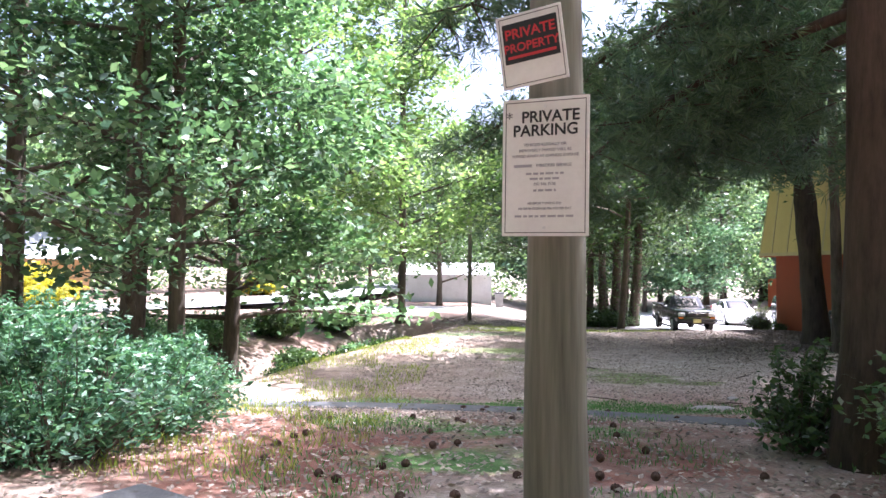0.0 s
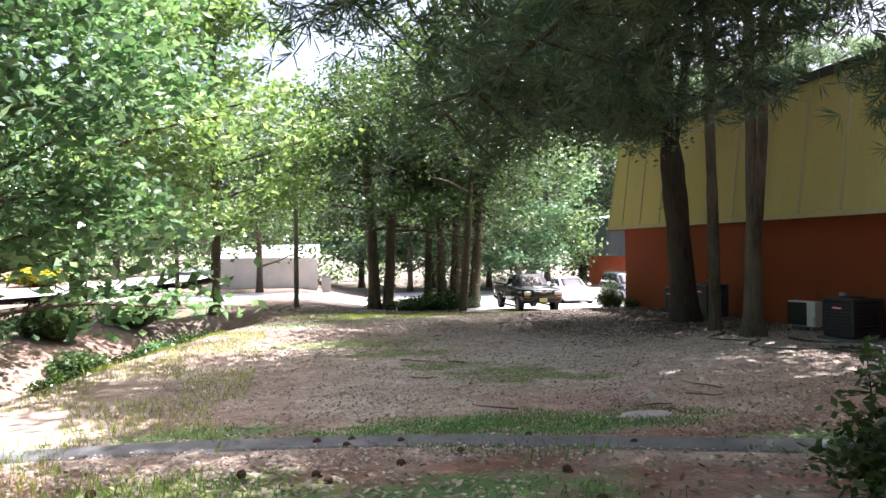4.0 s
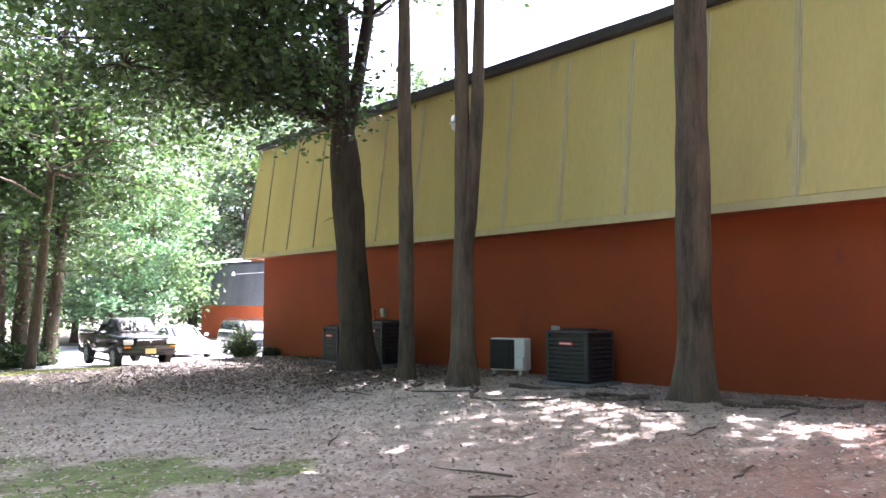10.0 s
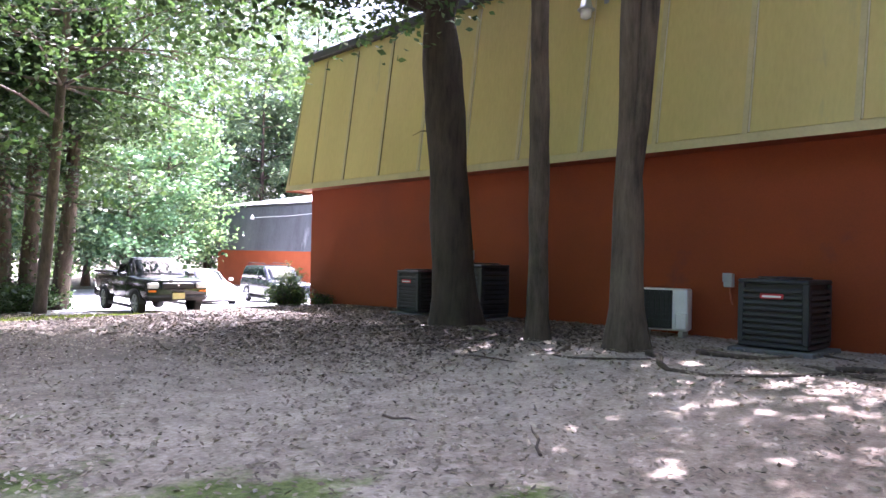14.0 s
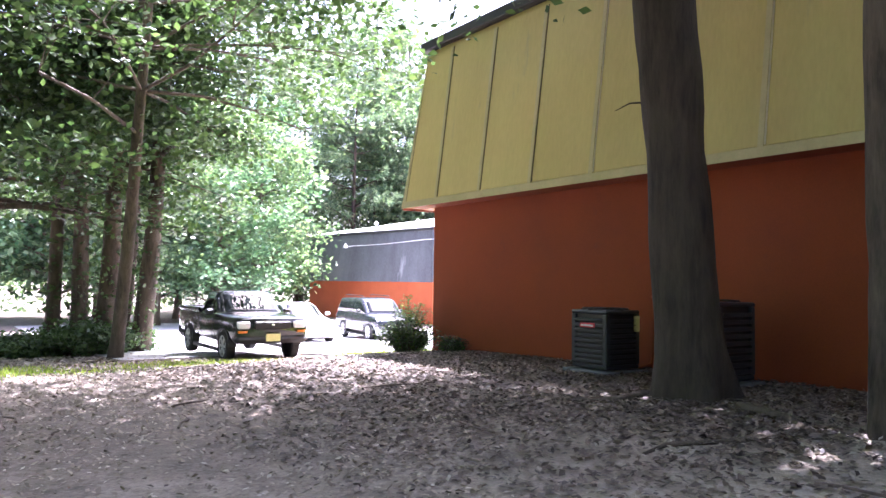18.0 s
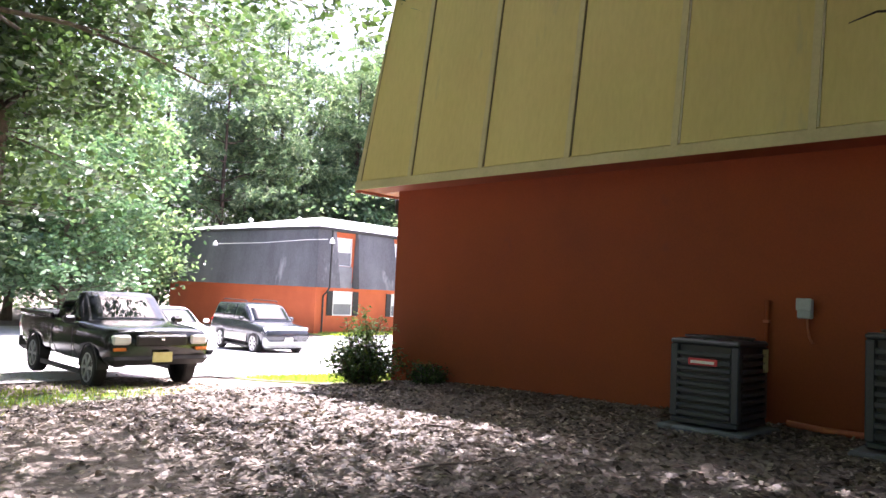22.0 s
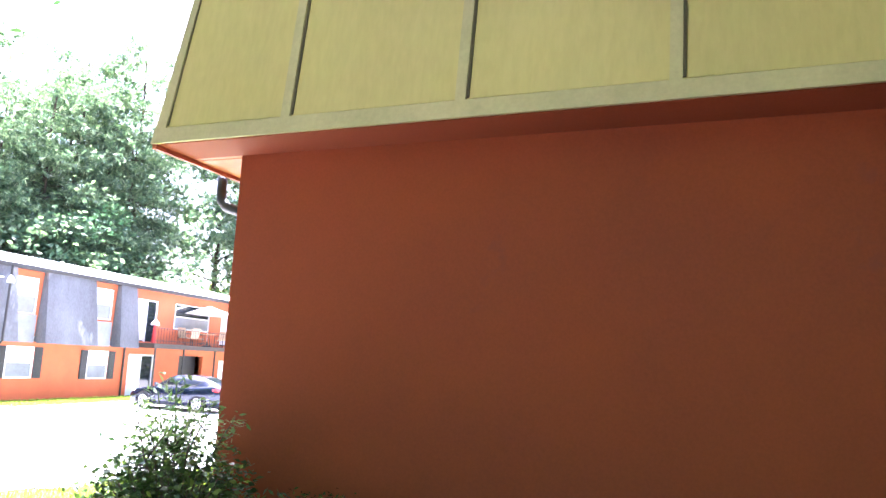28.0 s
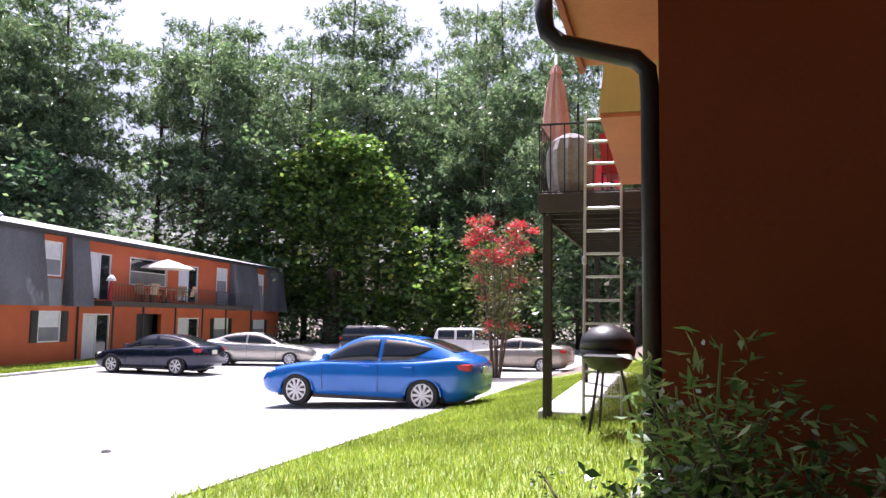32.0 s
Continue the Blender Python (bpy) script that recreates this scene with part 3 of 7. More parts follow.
# the half-sunk kerb across the yard
g = Geo()
line = [(-4.8, 11.35), (-2.4, 11.2), (-1.1, 10.95), (-0.1, 10.6), (1.0, 10.0), (1.9, 9.45), (2.7, 8.95), (5.2, 7.3)]
ring = []
for i, (x, y) in enumerate(line):
    a, b = line[min(i + 1, 7)], line[max(i - 1, 0)]
    d = Vector((a[0] - b[0], a[1] - b[1], 0)).normalized()
    s = Vector((-d.y, d.x, 0))
    z = lz(x, y)
    ring.append([(x + s.x * o, y + s.y * o, z + h) for o, h in ((-0.23, -0.12), (-0.225, 0.02), (-0.18, 0.036), (0.18, 0.045), (0.225, 0.025), (0.23, -0.12))])
g.loft(ring)
tagged(part("kerb", g, M_KERB, None, "", False), "half-buried stained concrete kerb across the yard", "kerb", kind="structure")
g = Geo()
for i in range(0, 34):
    x0 = 24.5 + i * 1.05
    g.box((x0, -0.09, 0), (x0 + 1.03, 0.09, 0.13), 0.02)
g.v = [(x, lot_north(x) + 0.05 + y, lz(x, lot_north(x)) + z) for x, y, z in g.v]
tagged(part("lot_kerb", g, M_CONC), "low concrete kerb edging the far grass strip", "kerb", kind="structure")

# ---------------------------------------------------------------- the red and yellow apartment block
WX, WY0, WY1 = 10.206, 11.44, 28.331      # west wall, its south and north ends
WX1 = 40.0
EZ, TZ = 2.52, 5.68                        # eave and top of the mansard
MX, MN = 9.784, 28.83                      # mansard foot: west and north
MTX, MTN = 10.17, 28.50                    # mansard top
block = thing("apartment_block", "two-storey red masonry block with a mustard plywood mansard roof", "building", pose(WX, WY1, 0))
INV = Matrix.Translation((-WX, -WY1, 0))


def bpart(name, geo, material, parent=None, label="", smooth=False):
    ob = part(name, geo, material, parent or block, label, smooth)
    if parent is None:
        ob.matrix_parent_inverse = INV
    return ob


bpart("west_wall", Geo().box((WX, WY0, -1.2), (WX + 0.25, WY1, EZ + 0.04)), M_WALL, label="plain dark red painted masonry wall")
# north front: wall pieces about the openings, seen along its length
g = Geo()
g.box((WX + 0.25, WY1 - 0.25, -1.6), (12.0, WY1, EZ + 0.04))
g.box((12.0, WY1 - 0.25, -1.6), (13.0, WY1, 0.35))
g.box((13.0, WY1 - 0.25, -1.6), (WX1, WY1, EZ + 0.04))
bpart("north_wall", g, M_WALL, label="dark red painted front wall")
bpart("east_wall", Geo().box((WX1 - 0.25, WY0, -1.6), (WX1, WY1 - 0.25, EZ + 2.5)), M_WALL)
g = Geo()
g.box((WX + 0.25, WY0, 2.05), (WX1 - 0.25, WY0 + 0.25, EZ + 0.04))
g.box((WX + 1.5, WY0, -1.2), (WX1 - 0.25, WY0 + 0.25, 2.05))
bpart("south_wall", g, M_WALL, label="red wall above an open breezeway")
bpart("corner_post", Geo().box((WX + 0.252, WY0 - 0.02, -0.2), (WX + 0.36, WY0 + 0.12, 2.05), 0.01), M_WHITE, label="white painted corner trim board")
bpart("breezeway_wall", Geo().box((WX + 0.25, WY0 + 1.4, -0.4), (WX + 1.5, WY0 + 1.6, EZ)), M_WALL)
g = Geo().box((WX + 0.3, WY0 + 0.3, EZ + 0.05), (WX1 - 0.3, WY1 - 0.3, EZ + 0.25))
bpart("upper_floor", g, M_CONC)
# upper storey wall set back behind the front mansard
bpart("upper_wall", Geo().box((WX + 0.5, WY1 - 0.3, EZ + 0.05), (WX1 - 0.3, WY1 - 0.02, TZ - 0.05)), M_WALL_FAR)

# west mansard: a sloped skin with overlapping panels and battens
SLX = (MTX - MX) / (TZ - EZ)
NS0 = WY0 - 0.5


def slope_x(z):
    return MX + SLX * (z - EZ)


SEAM0, STEP = 27.605, 1.3176
seams = [SEAM0 - STEP * k for k in range(-0, 13)]
edges = [MN - 0.02] + seams + [NS0 + 0.02]


def panel(y0, y1, off, z0, z1, thick=0.02):
    """A board lying on the west slope between two lines of y."""
    g = Geo()
    pts = []
    for z in (z0, z1):
        ins = (TZ - EZ) and 0.11 * (z - EZ) / (TZ - EZ)
        for y, cut in ((y0, 0), (y1, 0)):
            for o in (off, off + thick):
                pts.append((slope_x(z) - o, min(y, MN - 0.105 * (z - EZ)), z))
    g.add(pts, [(0, 2, 6, 4), (1, 5, 7, 3), (0, 4, 5, 1), (2, 3, 7, 6), (0, 1, 3, 2), (4, 6, 7, 5)])
    return g


west = bpart("west_mansard", Geo().add(
    [(MX + 0.03, NS0, EZ + 0.02), (MX + 0.03, MN, EZ + 0.02), (MTX + 0.03, MTN, TZ), (MTX + 0.03, WY0 - 0.1, TZ),
     (MX + 0.45, NS0, EZ + 0.02), (MX + 0.45, MN, EZ + 0.02), (MTX + 0.5, MTN, TZ), (MTX + 0.5, WY0 - 0.1, TZ)],
    [(0, 1, 2, 3), (7, 6, 5, 4), (0, 3, 7, 4), (1, 5, 6, 2), (3, 2, 6, 7), (0, 4, 5, 1)]), M_YELLOW, label="mustard painted plywood mansard with battened joints")
for a, b in zip(edges[:-1], edges[1:]):
    bpart("panel", panel(b + 0.012, a - 0.012, 0.0, EZ + 0.13, TZ - 0.12), M_YELLOW, west)
for k, y in enumerate(seams):
    bpart("batten", panel(y + 0.012, y + 0.085, 0.012, EZ + 0.12, TZ - 0.14, 0.022), M_BATTEN, west)
    bpart("joint", panel(y - 0.006, y + 0.011, 0.012, EZ + 0.14, TZ - 0.14, 0.012), M_DARKGAP if k < 3 else M_PALEGAP, west)
bpart("joint", panel(MN - 0.13, MN - 0.115, 0.012, EZ + 0.14, TZ - 0.14, 0.012), M_DARKGAP, west)
bpart("corner_batten", panel(MN - 0.11, MN - 0.0, 0.012, EZ + 0.1, TZ - 0.1, 0.02), M_BATTEN, west)
bpart("skirt_board", panel(NS0, MN, 0.014, EZ, EZ + 0.12, 0.024), M_BATTEN, west, "pale weathered skirt board at the foot of the mansard")
# soffits
bpart("west_soffit", Geo().box((MX + 0.02, NS0, EZ + 0.005), (WX, MN - 0.0, EZ + 0.035)), M_WALL)
# Same paint as the west soffit, with the front's light in its colour.
bpart("north_soffit", Geo().box((WX, WY1, EZ + 0.005), (11.9, MN, EZ + 0.035)), M_SOFFIT, label="red painted soffit under the front eave, lightened as lit")
bpart("drip_edge", Geo().box((MX, MN - 0.02, EZ - 0.03), (11.95, MN + 0.015, EZ + 0.05)), M_COPPER)


def front_mansard(x0, x1):
    """A sloped mansard block on the north front between two window columns."""
    dn = MN - MTN
    g = Geo().add([(x0, MN, EZ + 0.04), (x1, MN, EZ + 0.04), (x1, MTN, TZ), (x0, MTN, TZ), (x0, WY1 - 0.02, EZ + 0.04), (x1, WY1 - 0.02, EZ + 0.04), (x1, WY1 - 0.02, TZ), (x0, WY1 - 0.02, TZ)],
                  [(1, 0, 3, 2), (4, 5, 6, 7), (0, 4, 7, 3), (5, 1, 2, 6), (3, 7, 6, 2), (0, 1, 5, 4)])
    ob = bpart("front_mansard", g, M_YELLOW)
    bpart("soffit", Geo().box((x0 + 0.01, WY1, EZ + 0.0), (x1 - 0.01, MN - 0.01, EZ + 0.036)), M_SOFFIT, ob)
    return ob


front_mansard(MX + 0.46, 11.9)
front_mansard(13.2, 16.4)
front_mansard(25.5, 30.0)
# roof edge
g = Geo()
g.box((MTX - 0.12, WY0 - 0.3, TZ - 0.02), (MTX + 0.3, MTN + 0.2, TZ + 0.17), 0.02)
g.box((MTX + 0.3, MTN - 0.25, TZ - 0.02), (WX1, MTN + 0.2, TZ + 0.17), 0.02)
bpart("roof_edge", g, M_FASCIA, label="black metal roof edge")
g = Geo().add([(MTX + 0.2, WY0 - 0.1, TZ + 0.14), (MTX + 0.2, MTN, TZ + 0.14), (WX1, MTN, TZ + 0.14), (WX1, WY0 - 0.1, TZ + 0.14), (MTX + 6, 19.9, TZ + 0.9), (WX1 - 6, 19.9, TZ + 0.9)],
              [(0, 1, 4), (1, 2, 5, 4), (2, 3, 5), (3, 0, 4, 5), (3, 2, 1, 0)])
bpart("roof", g, M_ROOF, label="low pale shingle roof")
# building number on the west wall
g = Geo()
X = WX - 0.012
cell = 0.026
for r, row in enumerate(("XXXX.", "X..XX", "...XX", "..XX.", ".XX..", "XX...", "XXXXX")):
    for c, ch in enumerate(row):
        if ch == "X":
            y = 11.92 - c * cell
            z = 2.21 - r * cell
            g.box((X, y - cell, z - cell), (X + 0.02, y + 0.002, z + 0.002))
bpart("number_two", g, M_WHITE, label="white painted building number 2")
# downspout round the front corner
g = Geo()
g.tube([(10.68, 28.89, 2.50), (10.68, 28.89, 2.38), (10.67, 28.87, 2.29), (10.66, 28.80, 2.225), (10.655, 28.60, 2.16), (10.65, 28.44, 2.11), (10.65, 28.385, 2.05), (10.65, 28.375, 1.94), (10.65, 28.375, -0.35)], 0.046, 10)
bpart("downspout", g, M_BLACK, label="black metal downspout with a bent elbow", smooth=True)
bpart("pipe_strap", Geo().box((10.58, 28.332, 0.4), (10.72, 28.428, 0.435), 0.004), M_BLACK)
# floodlights on the mansard
def wall_lamp(y, z):
    th = thing("wall_lamp", "small grey floodlight on an arm on the mansard", "lamp", pose(slope_x(z), y, z), "wall lamps")
    part("base_plate", Geo().box((-0.03, -0.05, -0.06), (0.03, 0.05, 0.06), 0.01), M_GREYPL, th)
    part("arm", Geo().tube([(-0.02, 0, 0), (-0.2, 0.02, 0.03), (-0.32, 0.1, -0.04)], 0.016, 8), M_GREYPL, th, smooth=True)
    head = part("lamp_head", Geo().lathe((-0.34, 0.14, -0.28), [(0.02, 0.26), (0.07, 0.24), (0.10, 0.12), (0.13, 0.1), (0.13, 0.08), (0.05, 0.08)], 14), M_GREYPL, th, smooth=True)
    part("lens", Geo().lathe((-0.34, 0.14, -0.28), [(0.02, -0.06), (0.08, -0.03), (0.095, 0.08)], 14), M_LAMPGLASS, head, smooth=True)


wall_lamp(19.5, 4.98)


# ---------------------------------------------------------------- air conditioning on the west side
def condenser(x, y, w, d, h, turn, label):
    """A louvred outdoor unit on a pad: corner posts, slats on four sides, top with fan grille."""
    z = lz(x, y)
    th = thing("condenser_unit", label, "air conditioner", pose(x, y, z, 0, 0, turn), "condenser units")
    pad = part("pad", Geo().box((-w / 2 - 0.09, -d / 2 - 0.09, -0.06), (w / 2 + 0.09, d / 2 + 0.09, 0.05), 0.015), M_KERB, th, "concrete pad")
    part("core", Geo().box((-w / 2 + 0.035, -d / 2 + 0.035, 0.08), (w / 2 - 0.035, d / 2 - 0.035, h - 0.04)), M_TRIM, th)
    part("base_pan", Geo().box((-w / 2, -d / 2, 0.07), (w / 2, d / 2, 0.12), 0.012), M_BLACKPL, th)
    for sx in (-1, 1):
        for sy in (-1, 1):
            part("corner_post", Geo().box((sx * (w / 2 - 0.03) - 0.035, sy * (d / 2 - 0.03) - 0.035, 0.12), (sx * (w / 2 - 0.03) + 0.035, sy * (d / 2 - 0.03) + 0.035, h - 0.05), 0.01), M_BLACKPL, th)
    n = 9
    for i in range(n):
        zz = 0.14 + (h - 0.22) * i / n
        hh = (h - 0.22) / n * 0.62
        g = Geo()
        for sx in (-1, 1):
            g.box((sx * (w / 2) - 0.012, -d / 2 + 0.06, zz), (sx * (w / 2) + 0.012, d / 2 - 0.06, zz + hh), 0.008)
        for sy in (-1, 1):
            g.box((-w / 2 + 0.06, sy * (d / 2) - 0.012, zz), (w / 2 - 0.06, sy * (d / 2) + 0.012, zz + hh), 0.008)
        part("louvre", g, M_BLACKPL, th)
    part("top_cover", Geo().box((-w / 2 - 0.01, -d / 2 - 0.01, h - 0.05), (w / 2 + 0.01, d / 2 + 0.01, h), 0.018), M_BLACKPL, th)
    g = Geo()
    for r in (0.08, 0.15, 0.22, 0.29):
        g.tube([(r * math.cos(a), r * math.sin(a), h + 0.02) for a in (2 * math.pi * k / 18 for k in range(19))], 0.006, 5)
    for k in range(8):
        a = math.pi * k / 4
        g.tube([(0.05 * math.cos(a), 0.05 * math.sin(a), h + 0.025), (0.3 * math.cos(a), 0.3 * math.sin(a), h + 0.005)], 0.006, 5)
    part("fan_guard", g, M_BLACK, th)
    if label.startswith("dark louvred condenser unit with"):
        part("warning_label", Geo().box((w / 2 - 0.11, -d / 2 - 0.012, h - 0.27), (w / 2 - 0.005, -d / 2 - 0.005, h - 0.07)), M_PLATE_YELLOW, th, "yellow warning label")
    badge = part("badge", Geo().box((-w / 2 - 0.03, -0.13, h - 0.22), (-w / 2 - 0.014, 0.13, h - 0.16), 0.012), M_SIGNRED, th, "small red maker's plate")
    part("badge_face", Geo().box((-w / 2 - 0.033, -0.105, h - 0.204), (-w / 2 - 0.029, 0.105, h - 0.180)), M_WHITE, badge)
    return th


condenser(9.33, 22.98, 0.60, 0.60, 0.80, 0, "dark louvred condenser unit with a red badge on a concrete pad")
condenser(9.38, 21.42, 0.64, 0.64, 0.92, 0, "dark louvred condenser unit beside a tree trunk")
condenser(9.50, 16.45, 0.72, 0.78, 0.84, 4, "squat dark condenser unit with a red badge near the wall")

mini = thing("split_heat_pump", "small white outdoor heat pump with a black fan grille", "air conditioner", pose(9.75, 18.20, lz(9.7, 18.2) + 0.03, 0, 0, 20) @ Matrix.Diagonal((1, 0.84, 1, 1)))
part("casing", Geo().box((-0.14, -0.40, 0.06), (0.14, 0.40, 0.62), 0.02), M_WHITE, mini)
part("fan_recess", Geo().box((-0.150, -0.16, 0.085), (-0.141, 0.392, 0.60)), M_TRIM, mini)
for i in range(7):
    part("grille_bar", Geo().box((-0.160, -0.155, 0.125 + i * 0.075), (-0.151, 0.385, 0.130 + i * 0.075)), M_BLACKPL, mini)
for i in range(-2, 5):
    part("grille_bar", Geo().box((-0.163, 0.04 + i * 0.078, 0.10), (-0.152, 0.045 + i * 0.078, 0.585)), M_BLACKPL, mini)
part("valve_cover", Geo().box((-0.19, -0.39, 0.08), (-0.141, -0.22, 0.30), 0.015), M_WHITE, mini)
for y in (-0.3, 0.3):
    part("foot", Geo().box((-0.17, y - 0.04, -0.03), (0.17, y + 0.04, 0.06), 0.01), M_CONC, mini)


def disconnect(y, z, label):
    th = thing("disconnect_box", label, "electrical box", pose(WX, y, z), "disconnect boxes")
    part("box_body", Geo().box((-0.08, -0.062, -0.09), (0.0, 0.062, 0.09), 0.01), M_GREYPL, th)
    part("lid", Geo().box((-0.092, -0.068, -0.015), (-0.081, 0.068, 0.098), 0.004), M_GREYPL, th)
    part("conduit", Geo().tube([(-0.05, -0.02, -0.09), (-0.05, -0.03, -0.19), (-0.07, -0.05, -0.26), (-0.10, -0.09, -0.31)], 0.012, 8), M_COPPER, th, smooth=True)


disconnect(22.55, 1.05, "grey electrical disconnect box on the red wall")
disconnect(17.5, 0.78, "weathered electrical disconnect box by a unit")
pipe = thing("refrigerant_pipe", "red-painted conduit standing on the wall", "pipe", pose(WX, 22.9, 0))
part("riser", Geo().tube([(-0.03, 0, 1.12), (-0.03, 0, 0.9), (-0.03, 0.01, 0.2), (-0.06, 0.02, 0.02), (-0.3, 0.02, -0.02)], 0.02, 8), M_WALL, pipe, smooth=True)
part("clip", Geo().box((-0.06, -0.03, 0.9), (-0.0, 0.03, 0.93), 0.004), M_COPPER, pipe)
pipe2 = thing("fallen_pipe", "rusty red pipe lying by the wall foot", "pipe", pose(9.9, 22.3, lz(9.9, 22.3) + 0.04))
part("pipe_run", Geo().tube([(0, 0.3, 0.02), (0.02, 0, 0.0), (0, -0.5, 0.01)], 0.03, 8), M_COPPER, pipe2, smooth=True)

# ---------------------------------------------------------------- the far grey-mansard apartment block
FO, FA = Vector((26.5, 53.1, 0)), 7.0
far = thing("far_apartment_block", "two-storey orange-red block with a charcoal shingle mansard", "building", pose(FO.x, FO.y, 0, 0, 0, FA))
FL, FD, FZ0, FM, FT = 32.6, 13.8, -1.75, 1.12, 4.2


def fp(name, geo, material, parent=None, label="", smooth=False):
    return part(name, geo, material, parent or far, label, smooth)


# lower storey wall with openings
low_open = [(1.28, 2.78, -0.45, 0.90), (6.08, 7.5, -0.5, 0.86), (9.05, 11.15, -1.42, 0.76), (13.4, 15.8, -1.42, 0.78), (17.6, 20.1, -1.42, 0.57), (22.0, 24.0, -0.8, 0.56), (27.9, 29.9, -0.8, 0.45)]


def pierced(x0, x1, z0, z1, y0, y1, holes):
    """One wall with openings through it, all of a piece."""
    xs_ = sorted({x0, x1} | {v for h_ in holes for v in h_[:2]})
    zs_ = sorted({z0, z1} | {v for h_ in holes for v in h_[2:]})

    def solid(i, k):
        if not (0 <= i < len(xs_) - 1 and 0 <= k < len(zs_) - 1):
            return False
        cx, cz = (xs_[i] + xs_[i + 1]) / 2, (zs_[k] + zs_[k + 1]) / 2
        return not any(a < cx < b and c < cz < d for a, b, c, d in holes)

    g, seen = Geo(), {}

    def vert(i, k, s):
        if (i, k, s) not in seen:
            seen[(i, k, s)] = len(g.v)
            g.v.append((xs_[i], (y0, y1)[s], zs_[k]))
        return seen[(i, k, s)]

    for i in range(len(xs_) - 1):
        for k in range(len(zs_) - 1):
            if solid(i, k):
                g.f.append((vert(i, k, 0), vert(i + 1, k, 0), vert(i + 1, k + 1, 0), vert(i, k + 1, 0)))
                g.f.append((vert(i, k + 1, 1), vert(i + 1, k + 1, 1), vert(i + 1, k, 1), vert(i, k, 1)))
                for (di, dk, p, q) in ((-1, 0, (i, k + 1), (i, k)), (1, 0, (i + 1, k), (i + 1, k + 1)), (0, -1, (i, k), (i + 1, k)), (0, 1, (i + 1, k + 1), (i, k + 1))):
                    if not solid(i + di, k + dk):
                        g.f.append((vert(*p, 0), vert(*p, 1), vert(*q, 1), vert(*q, 0)))
    return g


fp("lower_front_wall", pierced(0, FL, FZ0, FM, 0, 0.22, low_open), M_WALL_FAR)
fp("west_wall", Geo().box((0, 0.22, FZ0), (0.22, FD, FM)), M_WALL_FAR)
fp("east_wall", Geo().box((FL - 0.22, 0.22, FZ0), (FL, FD, FT)), M_WALL_FAR)
fp("rear_wall", Geo().box((0.22, FD - 0.22, FZ0), (FL - 0.22, FD, FT)), M_WALL_FAR)
up_open = [(1.42, 2.68, 2.3, 3.88), (6.15, 7.52, 2.38, 3.9), (9.45, 11.22, 1.45, 3.68), (12.75, 16.3, 2.25, 3.7), (17.65, 20.0, 1.5, 3.66), (22.35, 23.85, 2.2, 3.8), (28.3, 29.8, 2.2, 3.75)]
fp("upper_front_wall", pierced(0.3, FL - 0.3, FM + 0.25, FT, 0.12, 0.34, up_open), M_WALL_FAR)
fp("storey_slab", Geo().box((0.05, 0.34, FM + 0.02), (FL - 0.22, FD - 0.3, FM + 0.25)), M_CONC)


def window_unit(x0, x1, z0, z1, y, shutters, blind=True):
    w = fp("window", Geo().box((x0, y + 0.06, z0), (x1, y + 0.09, z1)), M_BLIND if blind else M_GLASS, None, "window with closed white blinds" if blind else "dark glazed opening")
    g = Geo()
    t = 0.06
    for lo, hi in (((x0, z0), (x1, z0 + t)), ((x0, z1 - t), (x1, z1)), ((x0, z0), (x0 + t, z1)), ((x1 - t, z0), (x1, z1)), ((x0, (z0 + z1) / 2 - 0.025), (x1, (z0 + z1) / 2 + 0.025))):
        g.box((lo[0], y - 0.01, lo[1]), (hi[0], y + 0.05, hi[1]))
    fp("frame", g, M_WHITE, w)
    fp("pane", Geo().box((x0 + t, y + 0.035, z0 + t), (x1 - t, y + 0.045, (z0 + z1) / 2 - 0.03)), M_GREYPANEL, w)
    if shutters:
        for a, b in ((x0 - 0.48, x0 - 0.03), (x1 + 0.03, x1 + 0.48)):
            s = fp("shutter", Geo().box((a, y - 0.05, z0), (b, y - 0.005, z1), 0.01), M_BLACK, w, "black louvred shutter")
            g = Geo()
            for i in range(10):
                zz = z0 + 0.08 + (z1 - z0 - 0.16) * i / 10
                g.box((a + 0.06, y - 0.065, zz), (b - 0.06, y - 0.045, zz + (z1 - z0) * 0.05))
            fp("slat", g, M_BLACK, s)
    return w


for k in (0, 1, 5, 6):
    window_unit(*low_open[k][:2], *low_open[k][2:], 0.0, True)
for k in (0, 1, 5, 6):
    window_unit(*up_open[k][:2], *up_open[k][2:], 0.12, False)


def sliding_door(x0, x1, z0, z1, y):
    d = fp("sliding_door", Geo().box((x0, y + 0.1, z0), (x1, y + 0.13, z1)), M_GLASS, None, "glazed sliding door half covered by a white curtain")
    g = Geo()
    for a, b in ((x0, x0 + 0.07), ((x0 + x1) / 2 - 0.04, (x0 + x1) / 2 + 0.04), (x1 - 0.07, x1)):
        g.box((a, y + 0.03, z0), (b, y + 0.1, z1))
    g.box((x0, y + 0.03, z1 - 0.07), (x1, y + 0.1, z1))
    fp("door_frame", g, M_WHITE, d)
    g = Geo()
    n, wide = 15, (x1 - x0) / 2 - 0.12
    front = [(x0 + 0.08 + wide * k / n, y + 0.06 + 0.014 * (k % 2)) for k in range(n + 1)]
    g.loft([[(a, b, z0 + 0.05), (a, b, z1 - 0.08), (a, b + 0.006, z1 - 0.08), (a, b + 0.006, z0 + 0.05)] for a, b in front])
    fp("curtain", g, M_BLIND, d)


